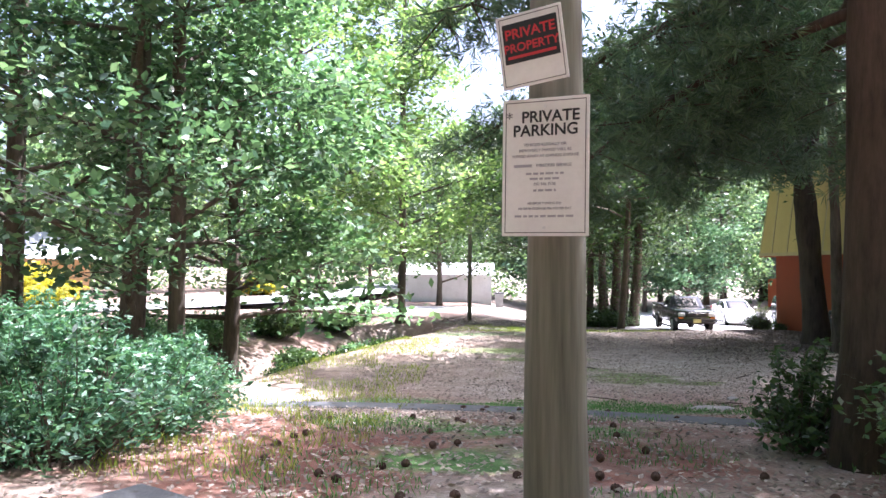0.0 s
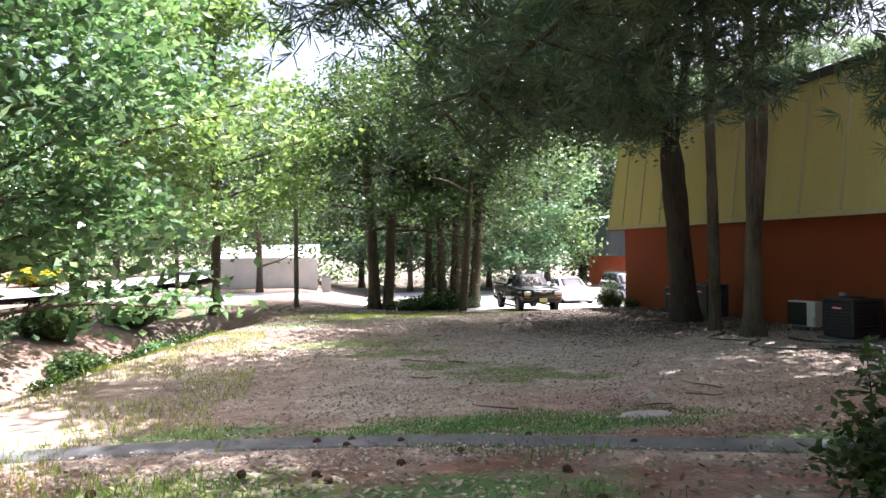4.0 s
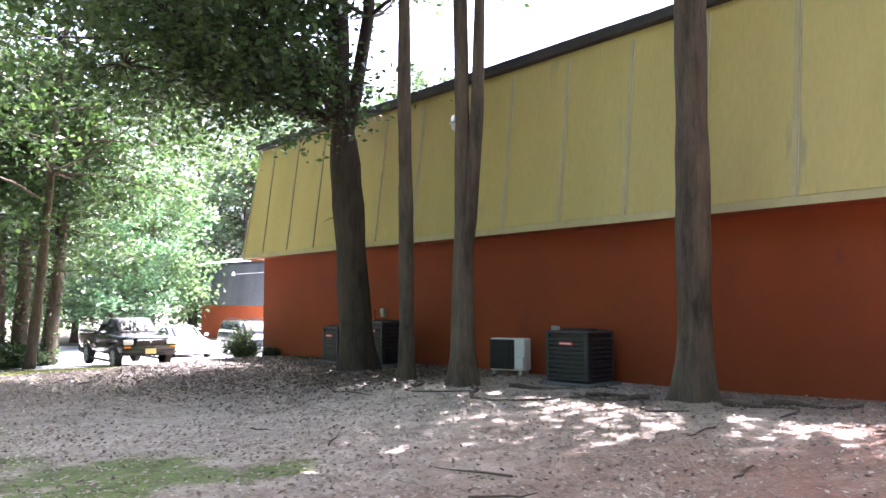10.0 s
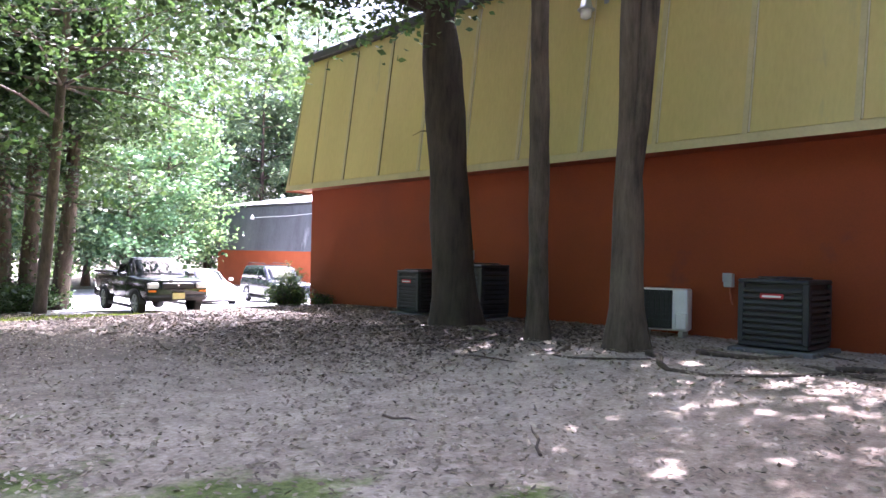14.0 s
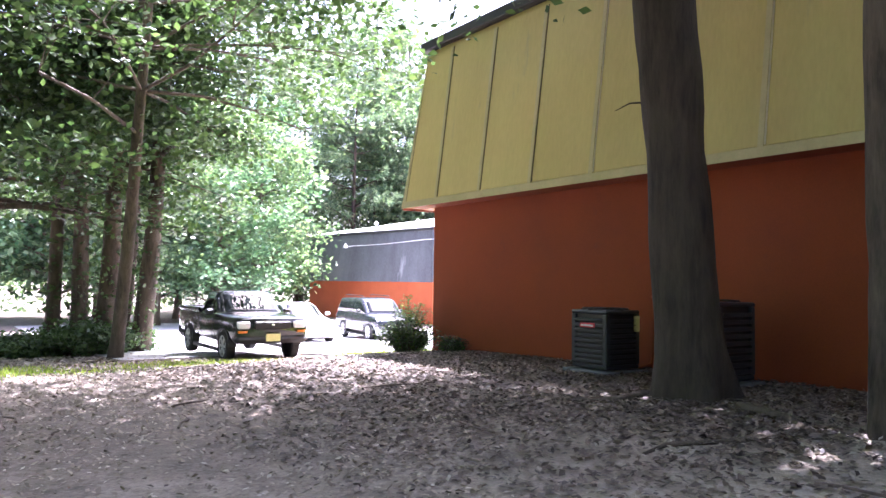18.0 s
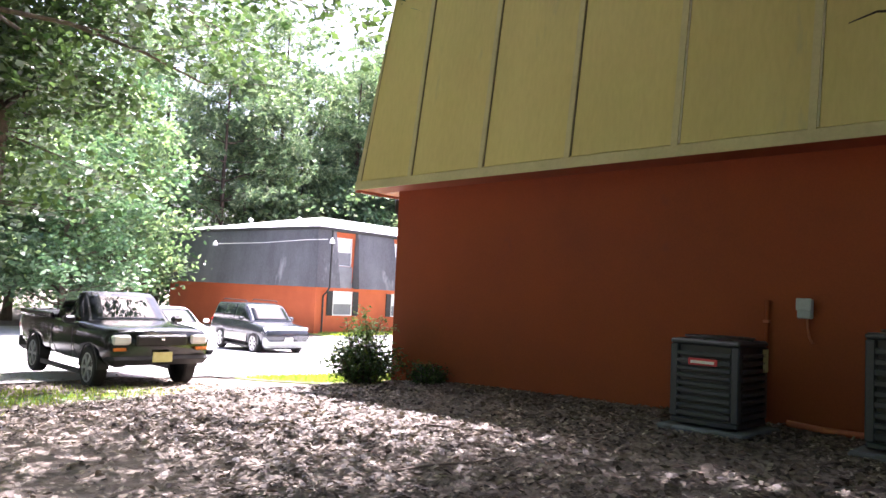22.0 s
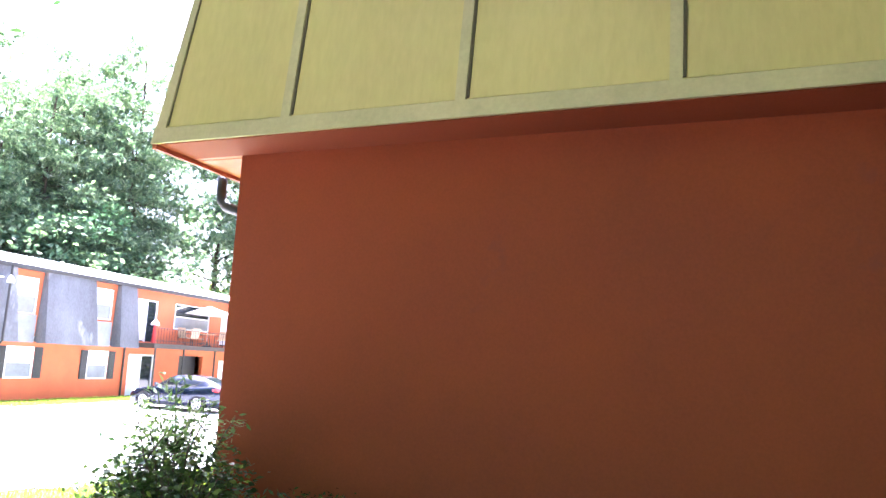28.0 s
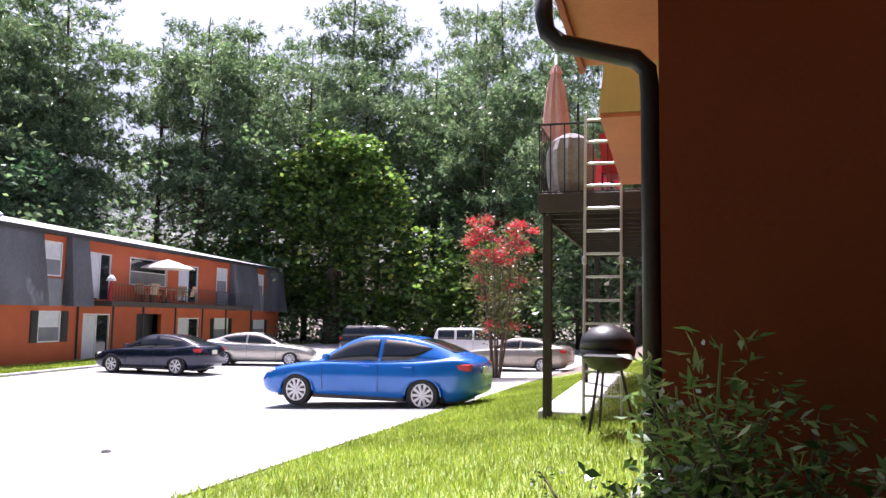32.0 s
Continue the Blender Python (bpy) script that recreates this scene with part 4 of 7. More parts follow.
sliding_door(*low_open[2][:2], *low_open[2][2:], 0.0)
sliding_door(*low_open[4][:2], *low_open[4][2:], 0.0)
sliding_door(*up_open[2][:2], *up_open[2][2:], 0.12)
sliding_door(*up_open[4][:2], *up_open[4][2:], 0.12)
fp("dark_doorway", Geo().box((13.4, 0.5, -1.42), (15.8, 0.55, 0.78)), M_TRIM, None, "dark recessed stair doorway")
window_unit(*up_open[3][:2], *up_open[3][2:], 0.12, False, False)

# mansard blocks between the window columns
blocks = [(-0.45, 1.3), (2.8, 6.05), (7.65, 9.1), (24.05, 28.1), (30.0, FL + 0.45)]
for a, b in blocks:
    fo, to = -0.5, -0.12
    ia = 0.3 if a < 0 else 0.12
    ib = 0.3 if b > FL else 0.12
    g = Geo().add([(a, fo, FM - 0.05), (b, fo, FM - 0.05), (b - ib, to, FT), (a + ia, to, FT), (a, 0.1, FM - 0.05), (b, 0.1, FM - 0.05), (b - ib, 0.1, FT), (a + ia, 0.1, FT)],
                  [(0, 1, 2, 3), (5, 4, 7, 6), (4, 0, 3, 7), (1, 5, 6, 2), (3, 2, 6, 7), (4, 5, 1, 0)])
    mb = fp("mansard_block", g, M_GREYMANS, None, "charcoal shingled mansard panel")
    n = 13
    for i in range(n):
        u0, u1 = i / n, (i + 1) / n
        y0, y1 = fo + (to - fo) * u0, fo + (to - fo) * u1
        z0, z1 = FM - 0.05 + (FT - FM + 0.05) * u0, FM - 0.05 + (FT - FM + 0.05) * u1
        a0, b0 = a + ia * u0, b - ib * u0
        fp("shingle_course", Geo().add([(a0, y0 - 0.03, z0), (b0, y0 - 0.03, z0), (b0, y1 - 0.012, z1 + 0.02), (a0, y1 - 0.012, z1 + 0.02), (a0, y0, z0), (b0, y0, z0)], [(0, 1, 2, 3), (4, 5, 1, 0)]), M_GREYMANS, mb)
for a, b in ((1.42, 2.68), (6.15, 7.52), (22.35, 23.85), (28.3, 29.8)):
    fp("spandrel_panel", Geo().box((a, 0.0, FM - 0.05), (b, 0.115, 2.28), 0.01), M_GREYPANEL, None, "grey shingle panel under an upper window")
g = Geo().add([(-0.48, -0.5, FM - 0.05), (-0.48, FD + 0.3, FM - 0.05), (-0.1, FD, FT), (-0.1, -0.12, FT), (0.2, -0.48, FM - 0.05), (0.2, FD + 0.3, FM - 0.05), (0.3, FD, FT), (0.3, -0.1, FT)],
              [(1, 0, 3, 2), (4, 5, 6, 7), (0, 4, 7, 3), (5, 1, 2, 6), (3, 7, 6, 2), (1, 5, 4, 0)])
wm = fp("west_mansard", g, M_GREYMANS, None, "streaked charcoal shingle mansard end")
n = 14
for i in range(n):
    u0, u1 = i / n, (i + 1) / n
    x0, x1 = -0.48 + 0.38 * u0, -0.48 + 0.38 * u1
    z0, z1 = FM - 0.05 + (FT - FM + 0.05) * u0, FM - 0.05 + (FT - FM + 0.05) * u1
    fp("shingle_course", Geo().add([(x0 - 0.03, -0.5 + 0.38 * u0, z0), (x0 - 0.03, FD + 0.3 - 0.3 * u0, z0), (x1 - 0.012, FD + 0.3 - 0.3 * u1, z1 + 0.02), (x1 - 0.012, -0.5 + 0.38 * u1, z1 + 0.02), (x0, -0.5, z0), (x0, FD + 0.3, z0)], [(1, 0, 3, 2), (5, 4, 0, 1)]), M_GREYMANS, wm)
fp("roof_edge", Geo().box((-0.2, -0.25, FT - 0.02), (FL + 0.2, FD + 0.1, FT + 0.16), 0.02), M_FASCIA)
g = Geo().add([(-0.2, -0.25, FT + 0.162), (FL + 0.2, -0.25, FT + 0.162), (FL + 0.2, FD + 0.1, FT + 0.162), (-0.2, FD + 0.1, FT + 0.162), (6.5, FD / 2, FT + 1.55), (FL - 6.5, FD / 2, FT + 1.55)],
              [(0, 1, 5, 4), (1, 2, 5), (2, 3, 4, 5), (3, 0, 4), (3, 2, 1, 0)])
froof = fp("roof", g, M_ROOF, None, "low pale shingle hip roof")
for x, y in ((2.5, 4.5), (2.0, 8.5), (7, 3)):
    fp("roof_vent", Geo().lathe((x, y, FT + 0.5), [(0.09, 0.0), (0.09, 0.35), (0.17, 0.38), (0.17, 0.46), (0.03, 0.54)], 10), M_ALU, froof)
fp("downspout", Geo().tube([(0.5, -0.55, FT), (0.5, -0.53, FM), (0.5, -0.35, FM - 0.25), (0.5, -0.06, FM - 0.5), (0.5, -0.06, FZ0 + 0.3)], 0.05, 8), M_BLACK, None, "black downspout")
fp("downspout", Geo().tube([(8.6, -0.06, FM), (8.6, -0.06, FZ0 + 0.3)], 0.05, 8), M_BLACK, None, "black downspout")
lampf = fp("floodlight", Geo().lathe((0.3, -0.75, 3.45), [(0.03, 0.3), (0.13, 0.15), (0.16, 0.0), (0.05, -0.02)], 12), M_WHITE, None, "white security floodlight")
fp("floodlight", Geo().lathe((-0.65, 8.3, 3.3), [(0.03, 0.3), (0.13, 0.15), (0.16, 0.0), (0.05, -0.02)], 12), M_WHITE, None, "white security floodlight")
fp("cable", Geo().tube([(0.1, -0.6, 3.65), (-0.46, 0.2, 3.6), (-0.5, 4, 3.45), (-0.6, 8.3, 3.4)], 0.02, 6), M_WHITE, None, "white cable run across the mansard")
# balcony along the middle of the front
balcony = fp("balcony", Geo().box((9.2, -1.35, FM + 0.0), (24.9, 0.1, FM + 0.25), 0.02), M_DECK, None, "dark timber balcony with thin iron rails")
for x in (9.4, 11.9, 15.0, 18.0, 21.0, 24.7):
    fp("balcony_post", Geo().box((x - 0.04, -1.33, FZ0 + 0.3), (x + 0.04, -1.25, FM), 0.008), M_BLACK, balcony)
for z in (FM + 1.05, FM + 0.4):
    fp("rail", Geo().tube([(9.25, -1.3, z), (24.85, -1.3, z)], 0.018, 6), M_BLACK, balcony)
for i in range(66):
    x = 9.25 + i * 0.24
    fp("baluster", Geo().box((x - 0.008, -1.308, FM + 0.25), (x + 0.008, -1.292, FM + 1.04)), M_BLACK, balcony)


def far_place(x, y, z, turn=0.0):
    return pose(FO.x, FO.y, 0, 0, 0, FA) @ pose(x, y, z, 0, 0, turn)


def patio_umbrella(m, open_canopy, label, material):
    th = thing("patio_umbrella", label, "umbrella", m)
    part("pole", Geo().tube([(0, 0, 0), (0, 0, 2.25)], 0.022, 8), M_ALU, th, smooth=True)
    if open_canopy:
        rings = []
        for r, z in ((1.45, 1.85), (1.1, 2.0), (0.6, 2.18), (0.04, 2.35)):
            rings.append([(r * math.cos(2 * math.pi * j / 16) * (1.0 if j % 2 else 1.05), r * math.sin(2 * math.pi * j / 16) * (1.0 if j % 2 else 1.05), z) for j in range(16)])
        part("canopy", Geo().loft(rings), material, th)
    else:
        rings = []
        for r, z in ((0.225, 0.95), (0.215, 1.06), (0.18, 1.42), (0.125, 1.80), (0.07, 1.95), (0.105, 1.97), (0.055, 2.07), (0.01, 2.12)):
            rings.append([(r * math.cos(2 * math.pi * j / 24) * (1.0 if j % 3 else 0.72), r * math.sin(2 * math.pi * j / 24) * (1.0 if j % 3 else 0.72), z) for j in range(24)])
        part("canopy", Geo().loft(rings), material, th)
    part("base", Geo().lathe((0, 0, 0), [(0.24, 0), (0.24, 0.05), (0.06, 0.09), (0.04, 0.3)], 16), M_BLACK, th)
    return th


def patio_chair(m, material, label):
    th = thing("patio_chair", label, "chair", m, "patio chairs")
    part("seat", Geo().box((-0.25, -0.25, 0.40), (0.25, 0.25, 0.44), 0.01), material, th)
    part("backrest", Geo().add([(-0.25, 0.24, 0.44), (0.25, 0.24, 0.44), (0.25, 0.42, 0.98), (-0.25, 0.42, 0.98), (-0.25, 0.27, 0.44), (0.25, 0.27, 0.44), (0.25, 0.45, 0.98), (-0.25, 0.45, 0.98)], [(0, 1, 2, 3), (5, 4, 7, 6), (0, 3, 7, 4), (1, 5, 6, 2), (3, 2, 6, 7), (0, 4, 5, 1)]), material, th)
    for sx in (-1, 1):
        for sy in (-1, 1):
            part("leg", Geo().tube([(sx * 0.25, sy * 0.25, 0), (sx * 0.25, sy * 0.25, 0.66 if sy < 0 else 0.44)], 0.016, 6), M_BLACK, th)
        part("armrest", Geo().tube([(sx * 0.25, -0.27, 0.66), (sx * 0.25, 0.3, 0.66)], 0.02, 6), M_BLACK, th)
    return th


patio_umbrella(far_place(14.9, -0.75, FM + 0.25), True, "open cream patio umbrella on the far balcony", M_CANVAS)
c0 = patio_chair(far_place(12.9, -0.6, FM + 0.25, 90), M_TAN, "tan sling patio chair on the far balcony")
for x, tr in ((14.1, 20), (16.4, -80), (17.3, 180), (13.4, 160)):
    copy_thing(c0, far_place(x, -0.7, FM + 0.25, tr))
tb = thing("patio_table", "small round patio table under the umbrella", "table", far_place(14.9, -0.75, FM + 0.25))
part("tabletop", Geo().cyl((0, 0, 0.70), 0.5, 0.03, 20), M_TAN, tb)
for k in range(3):
    a = 2 * math.pi * k / 3
    part("leg", Geo().tube([(0.4 * math.cos(a), 0.4 * math.sin(a), 0), (0.1 * math.cos(a), 0.1 * math.sin(a), 0.7)], 0.016, 6), M_BLACK, tb)
fl = thing("standing_lamp", "red-stemmed lamp with a white shade on the balcony", "lamp", far_place(9.7, -0.9, FM + 0.25))
part("stem", Geo().lathe((0, 0, 0), [(0.12, 0), (0.1, 0.5), (0.05, 0.9), (0.03, 1.0)], 12), M_REDPL, fl)
part("shade", Geo().lathe((0, 0, 0.95), [(0.22, 0), (0.18, 0.12), (0.06, 0.28)], 12), M_WHITE, fl)

# ---------------------------------------------------------------- timber deck on the front of the block
DZ = 2.28
deck = thing("timber_deck", "dark timber upper deck on tall black posts", "deck", pose(17.0, 28.36, 0))
part("fascia_beam", Geo().box((-0.04, 0, DZ), (0.0, 1.6, DZ + 0.26), 0.008), M_DECK, deck)
part("fascia_beam", Geo().box((0, 1.56, DZ), (8.0, 1.6, DZ + 0.26), 0.008), M_DECK, deck)
for i in range(11):
    part("deck_board", Geo().box((0.0, 0.01 + i * 0.141, DZ + 0.262), (8.0, 0.142 + i * 0.141, DZ + 0.292), 0.004), M_DECK, deck)
for i in range(14):
    part("joist", Geo().box((0.3 + i * 0.56, 0.0, DZ + 0.02), (0.34 + i * 0.56, 1.55, DZ + 0.255)), M_DECK, deck)
for x in (0.2, 5.1, 7.8):
    zb = lz(17 + x, 29.9)
    part("post", Geo().box((x - 0.06, 1.44, zb - 0.3), (x + 0.06, 1.555, DZ), 0.008), M_DECK, deck)
for i in range(44):
    x = 0.0 + i * 0.185
    part("baluster", Geo().box((x - 0.008, 1.572, DZ + 0.292), (x + 0.008, 1.588, DZ + 1.2)), M_BLACK, deck)
for i in range(8):
    y = 0.1 + i * 0.19
    part("baluster", Geo().box((-0.028, y - 0.008, DZ + 0.262), (-0.012, y + 0.008, DZ + 1.2)), M_BLACK, deck)
part("top_rail", Geo().tube([(0, 0.02, DZ + 1.21), (-0.02, 1.58, DZ + 1.21), (8.0, 1.58, DZ + 1.21)], 0.018, 6), M_BLACK, deck)
tagged(part("patio_slab", Geo().box((17.25, 28.4, -1.0), (25.5, 30.0, lz(18, 29.0) + 0.012), 0.02), M_CONC), "pale concrete patio slab under the deck", "pavement", kind="structure")

lad = thing("extension_ladder", "aluminium extension ladder leaning against the deck", "ladder", pose(16.55, 29.08, lz(16.5, 29.0), 0, 5.0, 0))
for y in (-0.23, 0.23):
    part("rail", Geo().box((-0.03, y - 0.016, 0), (0.03, y + 0.016, 4.0), 0.005), M_ALU, lad)
    part("foot", Geo().box((-0.05, y - 0.03, -0.02), (0.05, y + 0.03, 0.05), 0.01), M_RUBBER, lad)
    part("rung_lock", Geo().box((-0.07, y - 0.03, 1.95), (0.0, y + 0.03, 2.05), 0.01), M_ALU, lad)
for i in range(13):
    part("rung", Geo().box((-0.02, -0.22, 0.28 + i * 0.3), (0.025, 0.22, 0.31 + i * 0.3), 0.006), M_ALU, lad)

patio_umbrella(pose(18.0, 29.86, DZ + 0.292), False, "closed faded pink patio umbrella on the deck", M_PINK)
cg = thing("covered_grill", "barbecue under a loose grey-brown cover on the deck", "grill", pose(17.46, 29.57, DZ + 0.292))
rings = []
rr = random.Random(5)
for r, z in ((0.25, 0.0), (0.30, 0.15), (0.33, 0.45), (0.32, 0.62), (0.26, 0.78), (0.12, 0.87), (0.02, 0.89)):
    rings.append([(r * math.cos(2 * math.pi * j / 28) * (1 + 0.09 * ((j * 7) % 5 - 2) / 2), r * math.sin(2 * math.pi * j / 28) * (1 + 0.09 * ((j * 7) % 5 - 2) / 2), z) for j in range(28)])
part("cover", Geo().loft(rings), M_COVER, cg)
for k, (x, y, tr) in enumerate(((18.3, 28.9, 80), (19.2, 29.3, -100))):
    patio_chair(pose(x, y, DZ + 0.292, 0, 0, tr), M_REDPL, "red plastic chair on the timber deck")
kg = thing("kettle_grill", "black kettle barbecue on thin legs beside the wall", "grill", pose(15.3, 28.92, lz(15.3, 28.9)))
part("bowl", Geo().lathe((0, 0, 0.66), [(0.05, 0.0), (0.2, 0.05), (0.28, 0.16), (0.30, 0.25)], 20), M_BLACK, kg, smooth=True)
part("lid", Geo().lathe((0, 0, 0.915), [(0.305, 0.0), (0.28, 0.12), (0.18, 0.22), (0.04, 0.26)], 20), M_BLACK, kg, smooth=True)
for k in range(3):
    a = 2 * math.pi * k / 3 + 0.4
    part("leg", Geo().tube([(0.14 * math.cos(a), 0.14 * math.sin(a), 0.72), (0.3 * math.cos(a), 0.3 * math.sin(a), 0.0)], 0.016, 6), M_BLACK, kg)
part("side_shelf", Geo().box((-0.62, -0.2, 0.84), (-0.3, 0.2, 0.87), 0.01), M_BLACK, kg)

# ---------------------------------------------------------------- sign post
SPX, SPY = -0.815, 2.95
SPZ = lz(SPX, SPY)
post = thing("sign_post", "round weathered timber post", "post", pose(SPX, SPY, SPZ))
rings = []
for i in range(12):
    z = -0.3 + i * 0.32
    r = 0.148 - 0.0045 * i
    rings.append([(r * math.cos(2 * math.pi * j / 26) * (1 + 0.012 * math.sin(j * 3 + i)) + 0.004 * math.sin(i * 1.3), r * math.sin(2 * math.pi * j / 26), z) for j in range(26)])
part("shaft", Geo().loft(rings), M_POST, post, smooth=True)


def text_on(body, size, x, z, material, parent, bold=False):
    """Raised flat lettering on a sign's face (the face looks towards -y)."""
    cu = bpy.data.curves.new("lettering", "FONT")
    cu.body, cu.size, cu.align_x, cu.extrude = body, size, "CENTER", 0.0008
    if bold:
        cu.offset = size * 0.02
    tmp = bpy.data.objects.new("lettering", cu)
    scene.collection.objects.link(tmp)
    me = bpy.data.meshes.new_from_object(tmp.evaluated_get(bpy.context.evaluated_depsgraph_get()))
    bpy.data.objects.remove(tmp)
    me.materials.clear()
    me.materials.append(material)
    ob = new("lettering", me)
    ob.parent = parent
    ob.matrix_basis = pose(x, -0.0045, z, 90, 0, 0)
    return ob


def sign_plate(name, label, m, w, h):
    th = thing(name, label, "sign", m)
    part("plate", Geo().box((-w / 2, -0.003, -h / 2), (w / 2, 0.003, h / 2), 0.001), M_WHITE, th)
    g = Geo()
    b, e = 0.012, 0.0028
    for lo, hi in (((-w / 2 + b, h / 2 - b - e), (w / 2 - b, h / 2 - b)), ((-w / 2 + b, -h / 2 + b), (w / 2 - b, -h / 2 + b + e)), ((-w / 2 + b, -h / 2 + b), (-w / 2 + b + e, h / 2 - b)), ((w / 2 - b - e, -h / 2 + b), (w / 2 - b, h / 2 - b))):
        g.box((lo[0], -0.0042, lo[1]), (hi[0], -0.003, hi[1]))
    part("border", g, M_SIGNBLACK, th)
    return th


SIGN_TURN = -22.0
s1 = sign_plate("parking_sign", "white metal private parking notice, black lettering", pose(SPX - 0.062, SPY - 0.155, 2.562, 0, 0.6, SIGN_TURN) @ Matrix.Scale(1.04, 4), 0.345, 0.535)
text_on("PRIVATE", 0.062, 0.02, 0.175, M_SIGNBLACK, s1, True)
text_on("PARKING", 0.062, 0.0, 0.122, M_SIGNBLACK, s1, True)
text_on("*", 0.06, -0.145, 0.175, M_SIGNBLACK, s1)
rl = random.Random(9)
for words, size, z in (("VEHICLES ILLEGALLY OR", 0.0155, 0.082), ("IMPROPERLY PARKED WILL BE", 0.0155, 0.060), ("TOWED AWAY AT OWNERS EXPENSE", 0.0155, 0.038), ("WRECKER SERVICE", 0.0165, 0.0), ("770 946 7100", 0.016, -0.072), ("MINIMUM TOWING FEE:", 0.0125, -0.145), ("MINIMUM STORAGE FEE: $15 PER DAY", 0.0125, -0.165)):
    text_on(words, size, 0.035 if words.startswith("WRECKER") else 0.0, z, M_SIGNGREY, s1, True)
part("logo_bar", Geo().box((-0.125, -0.0041, 0.0), (-0.052, -0.003, 0.011)), M_SIGNGREY, s1)
for z, w in ((-0.03, 0.15), (-0.05, 0.12), (-0.095, 0.09), (-0.195, 0.24)):
    x = -w / 2
    g = Geo()
    while x < w / 2:
        k = rl.uniform(0.012, 0.034)
        g.box((x, -0.0041, z), (min(x + k, w / 2), -0.003, z + 0.0085))
        x += k + 0.007
    tagged(part("faded_line", g, M_SIGNGREY, s1), "faded grey small print", kind="stuff")
for z in (0.235, -0.235):
    part("screw", Geo().cyl((0, -0.007, z), 0.006, 0.005, 8, "y"), M_ALU, s1)
s2 = sign_plate("property_sign", "white and black sign with faded red lettering", pose(SPX - 0.115, SPY - 0.155, 3.045, 0, -7, SIGN_TURN) @ Matrix.Scale(0.92, 4), 0.30, 0.33)
part("black_field", Geo().box((-0.125, -0.0045, -0.055), (0.125, -0.003, 0.125)), M_SIGNBLACK, s2)
for w in (text_on("PRIVATE", 0.062, 0, 0.055, M_SIGNRED, s2, True), text_on("PROPERTY", 0.053, 0, -0.005, M_SIGNRED, s2, True)):
    w.location.y = -0.006
part("faded_line", Geo().box((-0.11, -0.0055, -0.035), (0.11, -0.0045, -0.022)), M_SIGNRED, s2)

# ---------------------------------------------------------------- vehicles
def wheel(parent, x, y, r, w, side, rim_material, spokes=9):
    wh = part("wheel", Geo().lathe((0, 0, -w / 2), [(r * 0.5, 0.07), (r * 0.68, 0.06), (r * 0.70, 0.0), (r * 0.93, 0.0), (r, 0.03), (r, w - 0.03), (r * 0.93, w), (r * 0.70, w), (r * 0.68, w - 0.06), (r * 0.5, w - 0.07)], 26), M_RUBBER, parent, smooth=False)
    wh.matrix_basis = pose(x, y, r, 90, 0, 0)
    s = -side
    part("rim", Geo().lathe((0, 0, s * (w / 2 - 0.035) - 0.015), [(r * 0.14, 0.0), (r * 0.62, 0.0), (r * 0.66, 0.02), (r * 0.62, 0.03), (r * 0.14, 0.03)], 22), M_TRIM, wh)
    g = Geo()
    for k in range(spokes):
        a = 2 * math.pi * k / spokes
        c, sn = math.cos(a), math.sin(a)
        pts = []
        for rr, ww in ((0.1 * r, 0.032), (0.66 * r, 0.052)):
            for o in (-ww / 2 * r / 0.3, ww / 2 * r / 0.3):
                for h in (-0.008, 0.014):
                    pts.append((c * rr - sn * o, sn * rr + c * o, s * (w / 2 - 0.012) + h))
        g.add(pts, [(0, 1, 3, 2), (4, 6, 7, 5), (0, 4, 5, 1), (2, 3, 7, 6), (0, 2, 6, 4), (1, 5, 7, 3)])
    g.lathe((0, 0, s * (w / 2 - 0.01) - 0.01), [(0.02, -0.005), (0.16 * r, -0.005), (0.16 * r, 0.022), (0.02, 0.03)], 12)
    g.lathe((0, 0, s * (w / 2 - 0.012) - 0.01), [(0.63 * r, 0.0), (0.71 * r, 0.0), (0.71 * r, 0.02), (0.63 * r, 0.02), (0.63 * r, 0.0)], 24, False)
    part("spokes", g, rim_material, wh, "alloy spokes")
    return wh


def interp(rows, x):
    a = np.array(rows, float)
    return [float(np.interp(x, a[:, 0], a[:, k])) for k in range(1, a.shape[1])]


def smoothed(rows, n, passes=2):
    """Stations along a car resampled and rounded off."""
    a = np.array(rows, float)
    x = np.linspace(a[0, 0], a[-1, 0], n)
    out = np.stack([x] + [np.interp(x, a[:, 0], a[:, k]) for k in range(1, a.shape[1])], 1)
    for _ in range(passes):
        out[1:-1, 1:] = (out[:-2, 1:] + 2 * out[1:-1, 1:] + out[2:, 1:]) / 4
    return out


